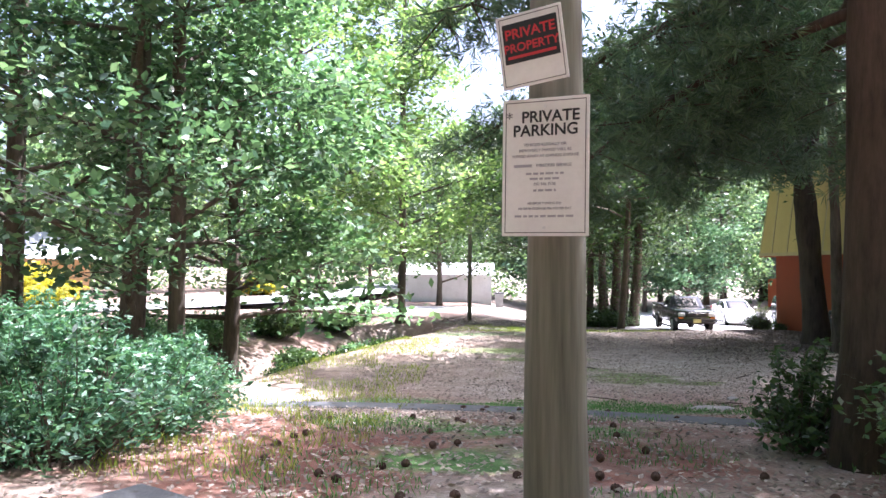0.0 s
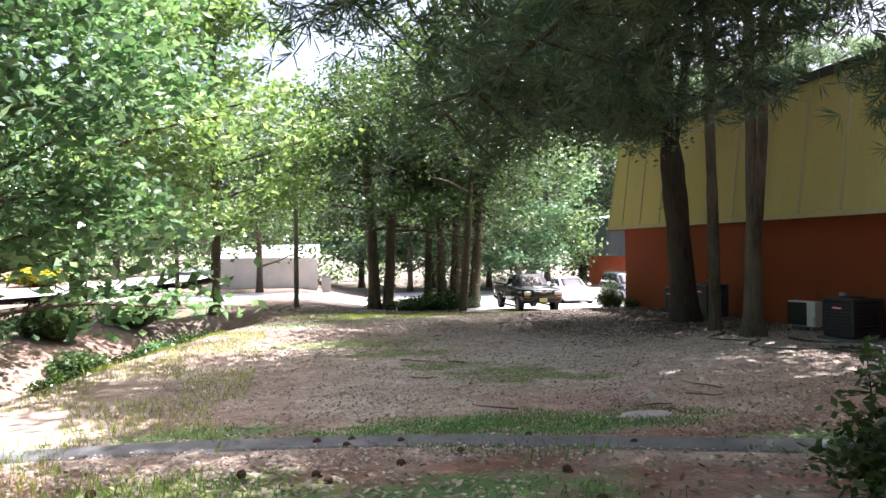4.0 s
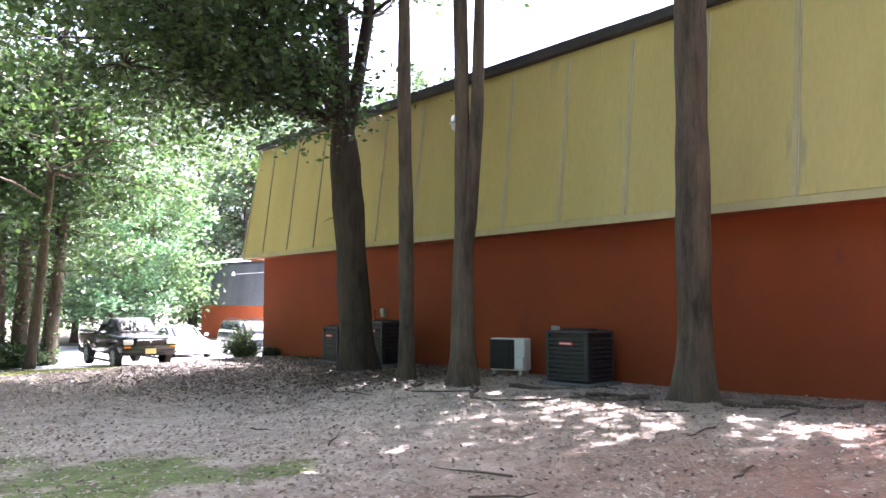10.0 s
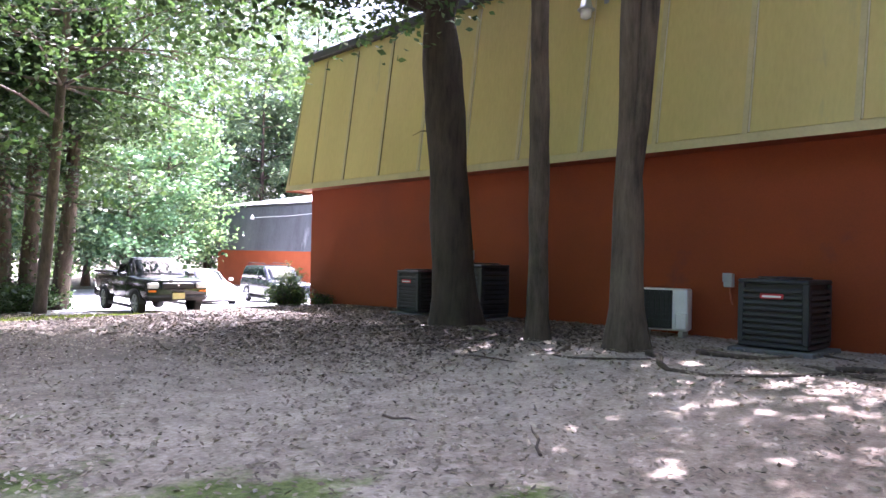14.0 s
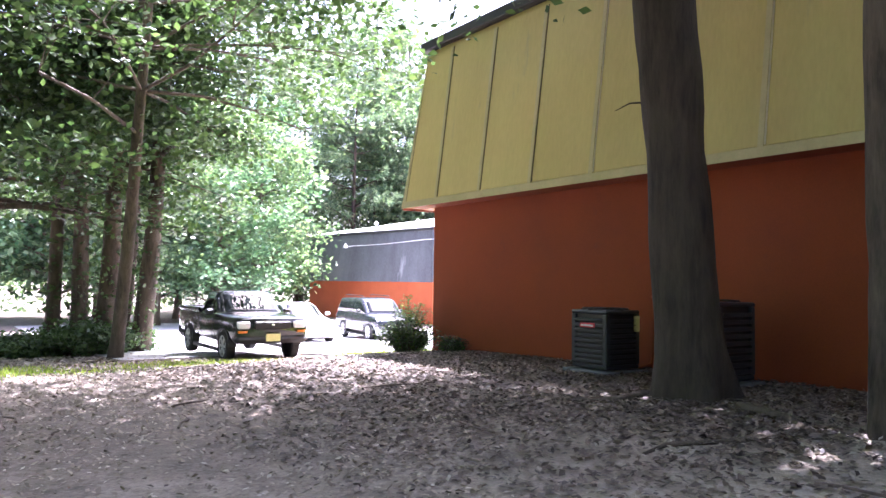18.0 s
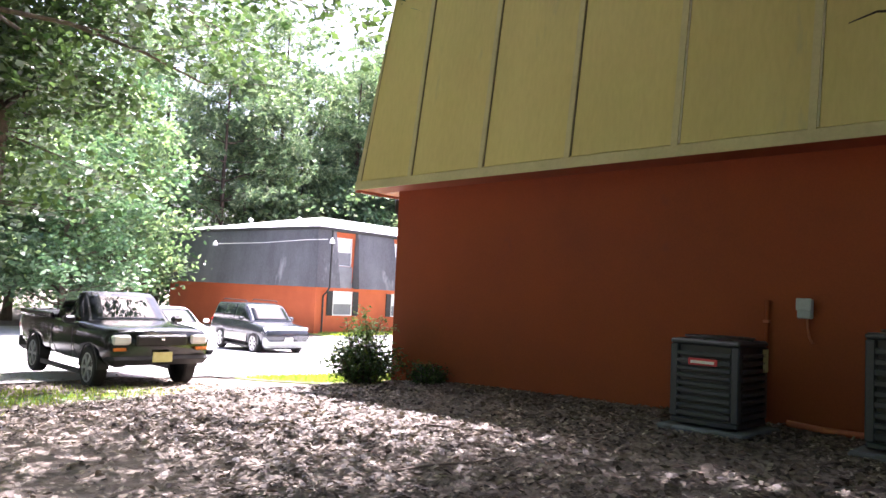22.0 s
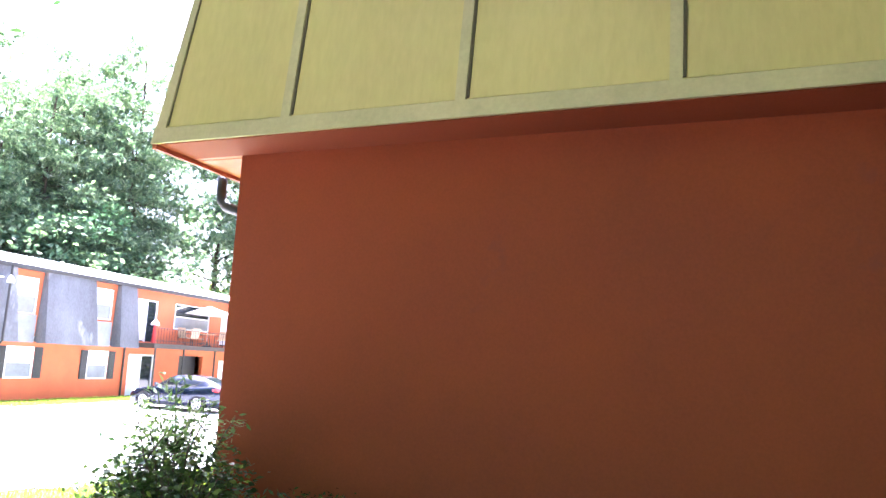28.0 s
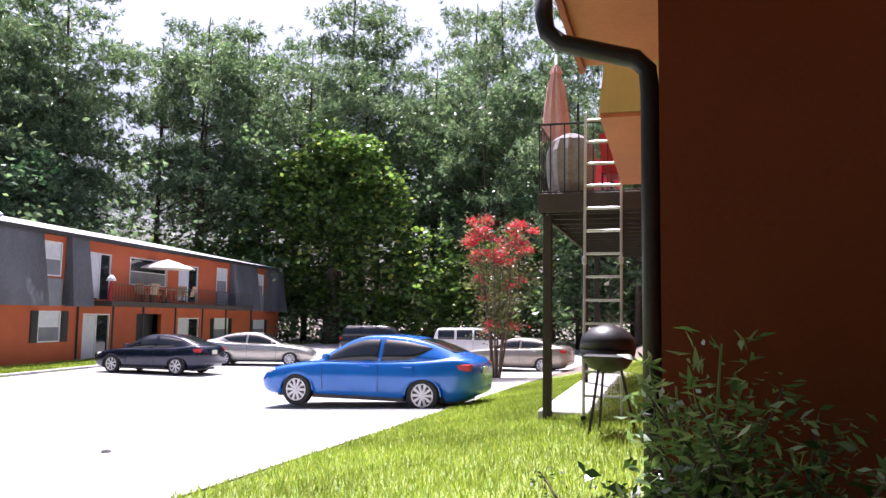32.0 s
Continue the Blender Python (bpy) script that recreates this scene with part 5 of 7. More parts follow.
def vehicle(name, label, m, paint, spec):
    """A car lofted from its side profile: body shell with arches, greenhouse, glazing, lamps, bumpers, wheels."""
    th = thing(name, label, spec.get("category", "car"), m, "parked vehicles")
    L, W, r, wb = spec["length"], spec["width"], spec["wheel"], spec["axles"]
    x0, x1 = -L / 2, L / 2
    g = Geo()
    rings = []
    for x, lo, hi, wf in smoothed(spec["body"], 76, 3):
        base = lo
        for ax in wb:
            d = abs(x - ax)
            if d < r * 1.2:
                lo = max(lo, min(hi - 0.16, math.sqrt(max(0.0, (r * 1.2) ** 2 - d * d)) + 0.72 * r))
        w = W / 2 * wf
        mid = base + (hi - base) * 0.5
        rings.append([(x, y, z) for y, z in ((-w * 0.86, lo), (-w * 0.965, max(lo, base + 0.08)), (-w * 0.995, max(lo + 0.01, mid)), (-w, max(lo + 0.02, mid + 0.08)), (-w * 0.975, hi - 0.09), (-w * 0.93, hi - 0.035), (-w * 0.8, hi), (-w * 0.4, hi + 0.018),
                                             (w * 0.4, hi + 0.018), (w * 0.8, hi), (w * 0.93, hi - 0.035), (w * 0.975, hi - 0.09), (w, max(lo + 0.02, mid + 0.08)), (w * 0.995, max(lo + 0.01, mid)), (w * 0.965, max(lo, base + 0.08)), (w * 0.86, lo))])
    g.loft(rings)
    part("body", g, paint, th, smooth=True)
    part("underbody", Geo().box((x0 + 0.35, -W / 2 + 0.24, spec.get("under", r * 0.5)), (x1 - spec.get("under_in", 0.35), W / 2 - 0.24, r * 1.75), 0.02), M_TRIM, th)
    house = smoothed(spec["house"], 44, spec.get("round", 2))      # x, base z, top z, base and top half-width factors

    def section(x):
        return [float(np.interp(x, house[:, 0], house[:, k])) for k in range(1, 5)]

    def side(x, z):
        zb, zt, a, b = section(x)
        t = min(1.0, max(0.0, (z - zb) / max(0.02, zt - 0.04 - zb)))
        return W / 2 * (a * (1 - t) + b * t) + 0.05 * t * (1 - t)

    g = Geo()
    rings = []
    for x, zb, zt, a, b in house:
        ys = [(side(x, zb + (zt - 0.04 - zb) * t), zb + (zt - 0.04 - zb) * t) for t in (0, 0.3, 0.65, 1.0)]
        ys += [(W / 2 * b * 0.93, zt - 0.014), (W / 2 * b * 0.6, zt)]
        rings.append([(x, -y, z) for y, z in ys] + [(x, y, z) for y, z in reversed(ys)])
    g.loft(rings)
    part("cabin", g, paint, th, smooth=True)
    for sy in (-1, 1):
        for wx0, wx1, t0, t1 in spec["side_windows"]:
            cols = []
            for x in np.linspace(wx0, wx1, 22):
                zb, zt, a, b = section(x)
                lo, hi = zb + 0.035, zt - spec.get("rail", 0.085)
                up = max(0.0, 1 - (x - wx0) / t0) ** 2 if t0 else 0
                fr = max(0.0, 1 - (wx1 - x) / t1) ** 2 if t1 else 0
                lo = lo + (hi - lo) * min(0.97, up * 0.97)
                hi = hi - (hi - lo) * min(0.97, fr * 0.97)
                if hi > lo + 0.004:
                    cols.append((x, lo, hi))
            g = Geo()
            rings = []
            for x, lo, hi in cols:
                pts = [(side(x, lo + (hi - lo) * t), lo + (hi - lo) * t) for t in (0, 0.33, 0.66, 1)]
                rings.append([(x, sy * (y + 0.006), z) for y, z in pts] + [(x, sy * (y - 0.004), z) for y, z in reversed(pts)])
            g.loft(rings)
            part("side_window", g, M_CARGLASS, th, "dark reflective glass", smooth=True)
        hx = spec["mirror"]
        part("mirror", Geo().box((hx - 0.07, sy * W / 2 - 0.02 if sy > 0 else sy * W / 2 - 0.17, spec["belt"] + 0.02), (hx + 0.06, sy * W / 2 + 0.17 if sy > 0 else sy * W / 2 + 0.02, spec["belt"] + 0.14), 0.035), spec.get("mirror_paint", paint), th)
        for dx in spec["handles"]:
            part("door_handle", Geo().box((dx - 0.09, sy * (W / 2 - 0.012) - 0.012, spec["belt"] - 0.11), (dx + 0.09, sy * (W / 2 - 0.012) + 0.018, spec["belt"] - 0.08), 0.008), paint, th)
        for dx in spec["gaps"]:
            part("door_gap", Geo().box((dx - 0.004, sy * (W / 2 - 0.004) - 0.006, 0.36), (dx + 0.004, sy * (W / 2 - 0.004) + 0.003, spec["belt"] - 0.06)), M_TRIM, th)
        part("headlight", Geo().box((x1 - spec["lamp_back"] - 0.3, sy * W * 0.37 - 0.15, spec["lamp_z"] - spec["lamp_h"] / 2), (x1 - spec["lamp_back"] + 0.02, sy * W * 0.37 + 0.13, spec["lamp_z"] + spec["lamp_h"] / 2), 0.03), M_LAMPGLASS, th, "clear headlight")
        part("tail_light", Geo().box((x0 + spec["tail_back"] - 0.02, sy * W * 0.39 - 0.15, spec["tail_z"] - 0.07), (x0 + spec["tail_back"] + 0.3, sy * W * 0.39 + 0.13, spec["tail_z"] + 0.07), 0.025), M_TAIL, th, "red tail light")
        part("sill", Geo().box((wb[1] + r * 1.15, sy * (W / 2 - 0.06) - 0.03, 0.19), (wb[0] - r * 1.15, sy * (W / 2 - 0.06) + 0.03, 0.27), 0.01), M_TRIM, th)
        for ax in wb:
            wheel(th, ax, sy * (W / 2 - 0.11), r, 0.2, sy, spec.get("rim", M_RIM), spec.get("spokes", 9))
            g = Geo()
            rings = []
            for k in range(15):
                a0 = math.pi * k / 14
                rings.append([(ax + rr * math.cos(a0), sy * o, r + rr * math.sin(a0) * 0.97) for rr, o in ((r * 1.10, W / 2 - 0.2), (r * 1.10, W / 2 - 0.018), (r * 1.19, W / 2 - 0.018), (r * 1.19, W / 2 - 0.2))])
            g.loft(rings)
            part("wheel_arch", g, M_TRIM if spec.get("dark_arch", True) else paint, th)
    for nm, (wx0, wx1) in (("windscreen", spec["screen"]), ("rear_window", spec["backlight"])):
        g = Geo()
        rings = []
        for x in np.linspace(wx0, wx1, 10):
            zb, zt, a, b = section(x)
            pts = [(W / 2 * b * 0.90, zt - 0.011), (W / 2 * b * 0.6, zt), (0, zt + 0.004)]
            pts = pts + [(-y, z) for y, z in reversed(pts[:2])]
            rings.append([(x, y, z + 0.008) for y, z in pts] + [(x, y, z - 0.01) for y, z in reversed(pts)])
        g.loft(rings)
        part(nm, g, M_CARGLASS, th, "dark reflective glass", smooth=True)
    part("grille", Geo().box((x1 - spec["lamp_back"] - 0.06, -W * 0.24, spec["lamp_z"] - 0.09), (x1 - spec["lamp_back"] + 0.025, W * 0.24, spec["lamp_z"] + 0.06), 0.015), spec.get("grille", M_TRIM), th)
    bw, bl = spec.get("bump_w", 0.43), spec.get("bump_lo", 0.26)
    part("front_bumper", Geo().box((x1 - 0.30, -W * bw, bl), (x1 + spec.get("bump_out", -0.03), W * bw, spec["bump_z"]), 0.09), spec.get("bumper", paint), th)
    part("rear_bumper", Geo().box((x0 - 0.02, -W * bw, 0.32), (x0 + 0.2, W * bw, spec["bump_z"] + 0.06), 0.09), spec.get("bumper", paint), th)
    part("number_plate", Geo().box((x1 + 0.025, -0.16, spec["plate_z"] - 0.08), (x1 + 0.045, 0.16, spec["plate_z"] + 0.08), 0.006) if spec.get("front_plate") else Geo().box((x0 - 0.045, -0.16, spec["plate_z"] + 0.1), (x0 - 0.02, 0.16, spec["plate_z"] + 0.25), 0.006), spec.get("plate", M_PLATE), th, "pale yellow number plate" if "plate" in spec else "pale number plate")
    return th


def sedan_spec(L, W, H, wheel_r, rim=M_RIM, spokes=9):
    k = L / 4.57
    s = H - 1.45
    return dict(bump_w=0.38, length=L, width=W, wheel=wheel_r, axles=(1.395 * k, -1.305 * k), belt=0.97, mirror=0.70 * k, handles=(-0.12 * k, -1.0 * k), gaps=(0.82 * k, -0.38 * k, -1.12 * k), rim=rim, spokes=spokes, dark_arch=False,
                body=[(-2.285 * k, 0.42, 0.92, 0.80), (-2.2 * k, 0.30, 1.07, 0.90), (-1.95 * k, 0.22, 1.10, 0.95), (-1.2 * k, 0.19, 1.02, 1.0), (0.1 * k, 0.19, 0.97, 1.0), (0.85 * k, 0.19, 0.95, 0.99), (1.5 * k, 0.2, 0.87, 0.97), (2.0 * k, 0.22, 0.78, 0.92), (2.2 * k, 0.24, 0.70, 0.84), (2.285 * k, 0.30, 0.60, 0.74)],
                house=[(-2.05 * k, 1.07, 1.10, 0.72, 0.64), (-1.7 * k, 1.03, 1.20 + s, 0.82, 0.63), (-1.3 * k, 1.0, 1.345 + s, 0.89, 0.64), (-0.9 * k, 0.98, 1.425 + s, 0.92, 0.66), (-0.45 * k, 0.955, 1.46 + s, 0.93, 0.67), (0, 0.94, 1.445 + s, 0.93, 0.67), (0.35 * k, 0.93, 1.33 + s, 0.92, 0.69), (1.05 * k, 0.92, 0.955, 0.86, 0.74)],
                side_windows=[(-1.42 * k, -0.43 * k, 0.5 * k, 0), (-0.35 * k, 0.80 * k, 0, 0)], screen=(0.16 * k, 0.98 * k), backlight=(-1.85 * k, -1.12 * k),
                lamp_back=0.2, lamp_z=0.70, lamp_h=0.11, tail_back=0.06, tail_z=0.91, bump_z=0.50, plate_z=0.66)


SEDAN = sedan_spec(4.6, 1.80, 1.44, 0.325)
P_BLUE = paint_material("electric_blue_paint", (0.003, 0.14, 0.54), 0.25, 0.15)
P_NAVY = paint_material("dark_navy_paint", (0.008, 0.012, 0.035), 0.2, 0.4)
P_SILVER = paint_material("silver_paint", (0.48, 0.46, 0.42), 0.28, 0.6)
P_TAN = paint_material("tan_metallic_paint", (0.33, 0.29, 0.24), 0.3, 0.5)
P_WHITE = paint_material("white_car_paint", (0.72, 0.72, 0.71), 0.28, 0.0)
P_BLACK = paint_material("black_car_paint", (0.010, 0.011, 0.013), 0.22, 0.2)
P_GREYBLACK = paint_material("dark_grey_paint", (0.05, 0.055, 0.065), 0.25, 0.4)


def on_lot(x, y, fx, fy):
    return pose(x, y, lz(x, y) + 0.038, 0, 0, math.degrees(math.atan2(fy, fx)))


vehicle("sedan", "bright blue four-door sedan with silver ten-spoke wheels", on_lot(22.28, 34.34, 0.03, 1.0), P_BLUE, sedan_spec(4.8, 1.80, 1.50, 0.335, M_RIM, 10))
vehicle("sedan", "dark navy sedan parked nose-in at the far kerb", on_lot(31.35, 46.8, 0.0, 1.0), P_NAVY, sedan_spec(4.75, 1.77, 1.46, 0.335, M_RIM, 7))
vehicle("sedan", "silver beige sedan parked before the far block", on_lot(37.2, 45.9, 0.3, -0.95), P_SILVER, sedan_spec(4.9, 1.82, 1.44, 0.32))
vehicle("sedan", "tan metallic sedan parked beyond the deck", on_lot(39.4, 34.6, 0.1, 1.0), P_TAN, sedan_spec(4.85, 1.8, 1.42, 0.32))
vehicle("sedan", "white sedan glaring in full sun", on_lot(13.8, 43.3, -0.1, -1.0), P_WHITE, SEDAN)

h = 2.2
PICKUP = dict(length=4.45, width=1.69, wheel=0.335, axles=(1.42, -1.25), belt=0.98, mirror=0.75, handles=(-0.05,), gaps=(0.72, -0.28), category="pickup", mirror_paint=M_TRIM,
              body=[(-2.22, 0.50, 1.04, 0.95), (-2.1, 0.44, 1.06, 0.98), (-0.42, 0.42, 1.06, 0.99), (-0.36, 0.40, 1.05, 1.0), (0.85, 0.40, 1.05, 1.0), (1.1, 0.40, 1.04, 0.99), (1.9, 0.42, 1.0, 0.975), (2.16, 0.44, 0.97, 0.95), (2.2, 0.50, 0.93, 0.93)],
              house=[(-0.40, 0.99, 1.02, 0.88, 0.80), (-0.33, 0.99, 1.50, 0.92, 0.72), (0.35, 0.99, 1.52, 0.93, 0.73), (0.50, 0.99, 1.45, 0.93, 0.73), (0.98, 0.99, 1.02, 0.90, 0.82)],
              side_windows=[(-0.26, 0.80, 0, 0)], screen=(0.48, 0.94), backlight=(-0.399, -0.345), round=1,
              lamp_back=0.0, lamp_z=0.82, lamp_h=0.15, tail_back=0.0, tail_z=0.80, bump_z=0.60, under=0.37, under_in=0.9, plate=M_PLATE_YELLOW, bump_lo=0.42, bump_out=0.02, plate_z=0.55, front_plate=True, bumper=M_TRIM, bump_w=0.485, spokes=6, rim=M_GREYPL)
pk = vehicle("pickup_truck", "black compact pickup truck with a yellow front plate", on_lot(8.2, 33.75, 0.0, -1.0), P_BLACK, PICKUP)
for sy in (-1, 1):
    part("turn_signal", Geo().box((2.20, sy * 0.66 - 0.10, 0.65), (2.235, sy * 0.66 + 0.10, 0.70), 0.01), M_AMBER, pk, "amber turn signal")
    part("bed_side", Geo().box((-2.2, sy * 0.79 - 0.03, 1.02), (-0.46, sy * 0.79 + 0.03, 1.11), 0.015), P_BLACK, pk)
part("tailgate", Geo().box((-2.22, -0.76, 1.0), (-2.17, 0.76, 1.11), 0.01), P_BLACK, pk)
part("bed_floor", Geo().box((-2.16, -0.75, 1.066), (-0.45, 0.75, 1.082)), M_TRIM, pk)
for i in range(4):
    part("grille_bar", Geo().box((2.225, -0.38, 0.75 + i * 0.042), (2.24, 0.38, 0.765 + i * 0.042), 0.004), M_CHROME if i == 3 else M_BLACKPL, pk)
part("badge", Geo().lathe((2.215, 0, 0.81), [(0.045, 0.0), (0.05, 0.03), (0.01, 0.035)], 12), M_CHROME, pk)

SUV = dict(length=4.75, width=1.83, wheel=0.37, axles=(1.45, -1.35), belt=1.12, mirror=0.62, handles=(0.0, -0.95), gaps=(0.75, -0.25, -1.1), category="suv", dark_arch=False,
           body=[(-2.37, 0.50, 1.05, 0.93), (-2.25, 0.42, 1.14, 0.98), (-0.5, 0.36, 1.14, 1.0), (0.9, 0.36, 1.12, 1.0), (1.2, 0.38, 1.08, 0.99), (2.1, 0.40, 0.99, 0.96), (2.37, 0.50, 0.85, 0.88)],
           house=[(-2.28, 1.12, 1.18, 0.9, 0.84), (-2.12, 1.12, 1.70, 0.93, 0.76), (-0.3, 1.11, 1.74, 0.94, 0.78), (0.35, 1.10, 1.70, 0.94, 0.78), (0.55, 1.10, 1.62, 0.94, 0.78), (1.12, 1.09, 1.13, 0.92, 0.84)],
           side_windows=[(-2.05, -1.22, 0, 0), (-1.10, -0.30, 0, 0), (-0.20, 0.95, 0, 0)], screen=(0.56, 1.08), backlight=(-2.27, -2.16), round=1,
           lamp_back=0.12, lamp_z=0.86, lamp_h=0.2, tail_back=0.03, tail_z=1.0, bump_z=0.68, plate_z=0.55, bumper=M_GREYPL, bump_w=0.475, spokes=6, front_plate=True)
sv = vehicle("suv", "two-tone dark and silver sport utility vehicle in the sun", on_lot(17.8, 44.4, -0.10, -1.0), P_GREYBLACK, SUV)
for sy in (-1, 1):
    part("roof_rail", Geo().tube([(-1.9, sy * 0.6, 1.78), (-1.8, sy * 0.6, 1.83), (0.1, sy * 0.6, 1.82), (0.2, sy * 0.6, 1.77)], 0.018, 6), M_TRIM, sv)
    part("lower_cladding", Geo().box((-0.9, sy * 0.915 - 0.014, 0.40), (0.95, sy * 0.915 + 0.014, 0.68), 0.01), P_SILVER, sv)
vehicle("camper_pickup", "white utility truck with a canopy beyond the sedans", on_lot(44.5, 37.5, 0.15, -1.0), P_WHITE, SUV)
vehicle("suv", "dark sport utility vehicle at the wood edge", on_lot(46.5, 43.5, 0.2, -1.0), P_BLACK, SUV)

# ---------------------------------------------------------------- trees
def trunk_geo(rng, h, r0, lean, flare=1.6, sides=14, top=0.35, wobble=0.05, z0=-0.35, n=14):
    pts, rad = [], []
    for i in range(n + 1):
        u = i / n
        z = z0 + (h - z0) * u
        ul = min(u, 0.33) if n > 14 else u      # a tall trunk straightens above its leaning foot
        pts.append((lean[0] * ul + wobble * math.sin(u * 6 + rng.random() * 8.4 / n), lean[1] * ul + wobble * (math.cos(u * 5 + rng.random() * 8.4 / n) - (1 if n > 14 else 0)), z))
        f = 1 + (flare - 1) * max(0.0, 1 - (z - z0) / 1.1) ** 2
        rad.append(r0 * f * (1 - (1 - top) * u) * (1 + (0.045 * math.sin(z * 2.3 + h) + 0.03 * math.sin(z * 5.1 + 2 * h) if n > 14 else 0)))
    return Geo().tube(pts, rad, sides, True, 0.10, rng.randrange(999)), pts, rad


def limbs(geo, rng, pts, rad, z_from, n, length, rise, tips, sub=3, droop=0.0, angle=None, low=-9.0):
    """Limbs out of the trunk with side branches; gathers the points where leaves grow."""
    for k in range(n):
        u = z_from + (1 - z_from) * (k + rng.random()) / n
        i = min(len(pts) - 1, int(u * (len(pts) - 1)))
        base = Vector(pts[i])
        a = (angle if angle is not None else 2.399 * k) + rng.uniform(-0.5, 0.5)
        ln = length * (1 - 0.45 * (u - z_from) / max(0.05, 1 - z_from)) * rng.uniform(0.75, 1.2)
        d = Vector((math.cos(a), math.sin(a), rise * rng.uniform(0.6, 1.4)))
        path, r = [base], [max(0.02, rad[i] * 0.42)]
        p = base
        for s in range(1, 5):
            d = (d + Vector((rng.uniform(-0.25, 0.25), rng.uniform(-0.25, 0.25), rng.uniform(-0.12, 0.12) - droop * s * 0.12))).normalized()
            p = p + d * ln / 4
            if p.z < low:
                break
            path.append(p)
            r.append(r[0] * (1 - 0.21 * s))
            if s > 1:
                tips.append(tuple(p))
            for _ in range(sub if s > 1 else 1):
                e = (d + Vector((rng.uniform(-1, 1), rng.uniform(-1, 1), rng.uniform(-0.5, 0.5) - droop * 0.3))).normalized()
                q = p + e * ln * rng.uniform(0.18, 0.34)
                if q.z < low:
                    continue
                geo.tube([p, (p + q) / 2 + Vector((0, 0, 0.05 * ln * (0.2 - droop))), q], [r[-1] * 0.45, r[-1] * 0.3, 0.008], 4, False)
                tips.append(tuple(q))
        if len(path) > 1:
            geo.tube(path, r[:len(path)], 6, False)
    return tips


def broadleaf(name, label, x, y, h, r0, crown_from, spread, leaf, size, seed, lean=(0, 0), n_limbs=14, per=22, bark=None, clump=0.45, rise=0.45, flare=1.6, group="", droop=0.1, sub=3, zmin=0.3, ivy=0):
    rng = random.Random(seed)
    nrng = np.random.default_rng(seed)
    th = thing(name, label, "tree", pose(x, y, lz(x, y)), group)
    g, pts, rad = trunk_geo(rng, h * 0.9, r0, lean, flare)
    tips = limbs(g, rng, pts, rad, crown_from, n_limbs, spread, rise, [], sub, droop, None, zmin - 0.1)
    part("trunk", g, bark or M_BARK, th, smooth=True)
    c, u, v, f = leaves_at(nrng, [p for p in tips if p[2] > zmin], per, clump, size)
    k = c[:, 2] > zmin
    part("crown", quads_mesh("crown", c[k], u[k], v[k], f[k]), leaf, th)
    if ivy:
        iv = []
        for _ in range(ivy):
            z_, a_ = 3.2 * nrng.random() ** 1.5, nrng.uniform(0, 6.283)
            i = min(range(len(pts)), key=lambda q: abs(pts[q][2] - z_))
            rr_ = rad[i] * 1.05 + 0.25 * max(0.0, 0.5 - z_)
            iv.append((pts[i][0] + rr_ * math.cos(a_), pts[i][1] + rr_ * math.sin(a_), z_))
        part("ivy", quads_mesh("ivy", *leaves_at(nrng, iv, 3, 0.07, 0.06, 0.3, 0.8, 0.3)), M_LEAF_OAK, th, "ivy climbing the lower trunk")
    return th


def needles_at(nrng, tips, tufts, spread, length, width, n=10):
    c = np.repeat(np.asarray(tips, float), tufts, axis=0)
    c = c + nrng.normal(size=c.shape) * np.array([spread, spread, spread * 0.5])
    ax = unit(nrng.normal(size=c.shape) * np.array([1, 1, 0.5]) + np.array([0, 0, 0.15]))
    c, ax = np.repeat(c, n, axis=0), np.repeat(ax, n, axis=0)
    d = unit(ax * 0.8 + nrng.normal(size=c.shape) * 0.55 + np.array([0, 0, -0.12]))
    w = unit(np.cross(d, nrng.normal(size=c.shape)))
    ln = length * nrng.uniform(0.7, 1.2, len(c))[:, None]
    return c + d * ln * 0.5, d * ln * 0.5, w * width, None


def pine(name, label, x, y, h, r0, crown_from, spread, seed, tufts=5, length=0.34, width=0.02, n_limbs=26, n=9, lean=(0, 0), group="", spread_tuft=0.4, droop=0.2, rise=0.25, needle=None):
    rng = random.Random(seed)
    nrng = np.random.default_rng(seed)
    th = thing(name, label, "tree", pose(x, y, lz(x, y)), group)
    g, pts, rad = trunk_geo(rng, h, r0, lean, 1.25, 10, 0.15, 0.08)
    tips = limbs(g, rng, pts, rad, crown_from, n_limbs, spread, rise, [], 2, droop)
    part("trunk", g, M_PINEBARK, th, smooth=True)
    part("crown", quads_mesh("crown", *needles_at(nrng, tips, tufts, spread_tuft, length, width, n)), needle or M_NEEDLE, th)
    return th


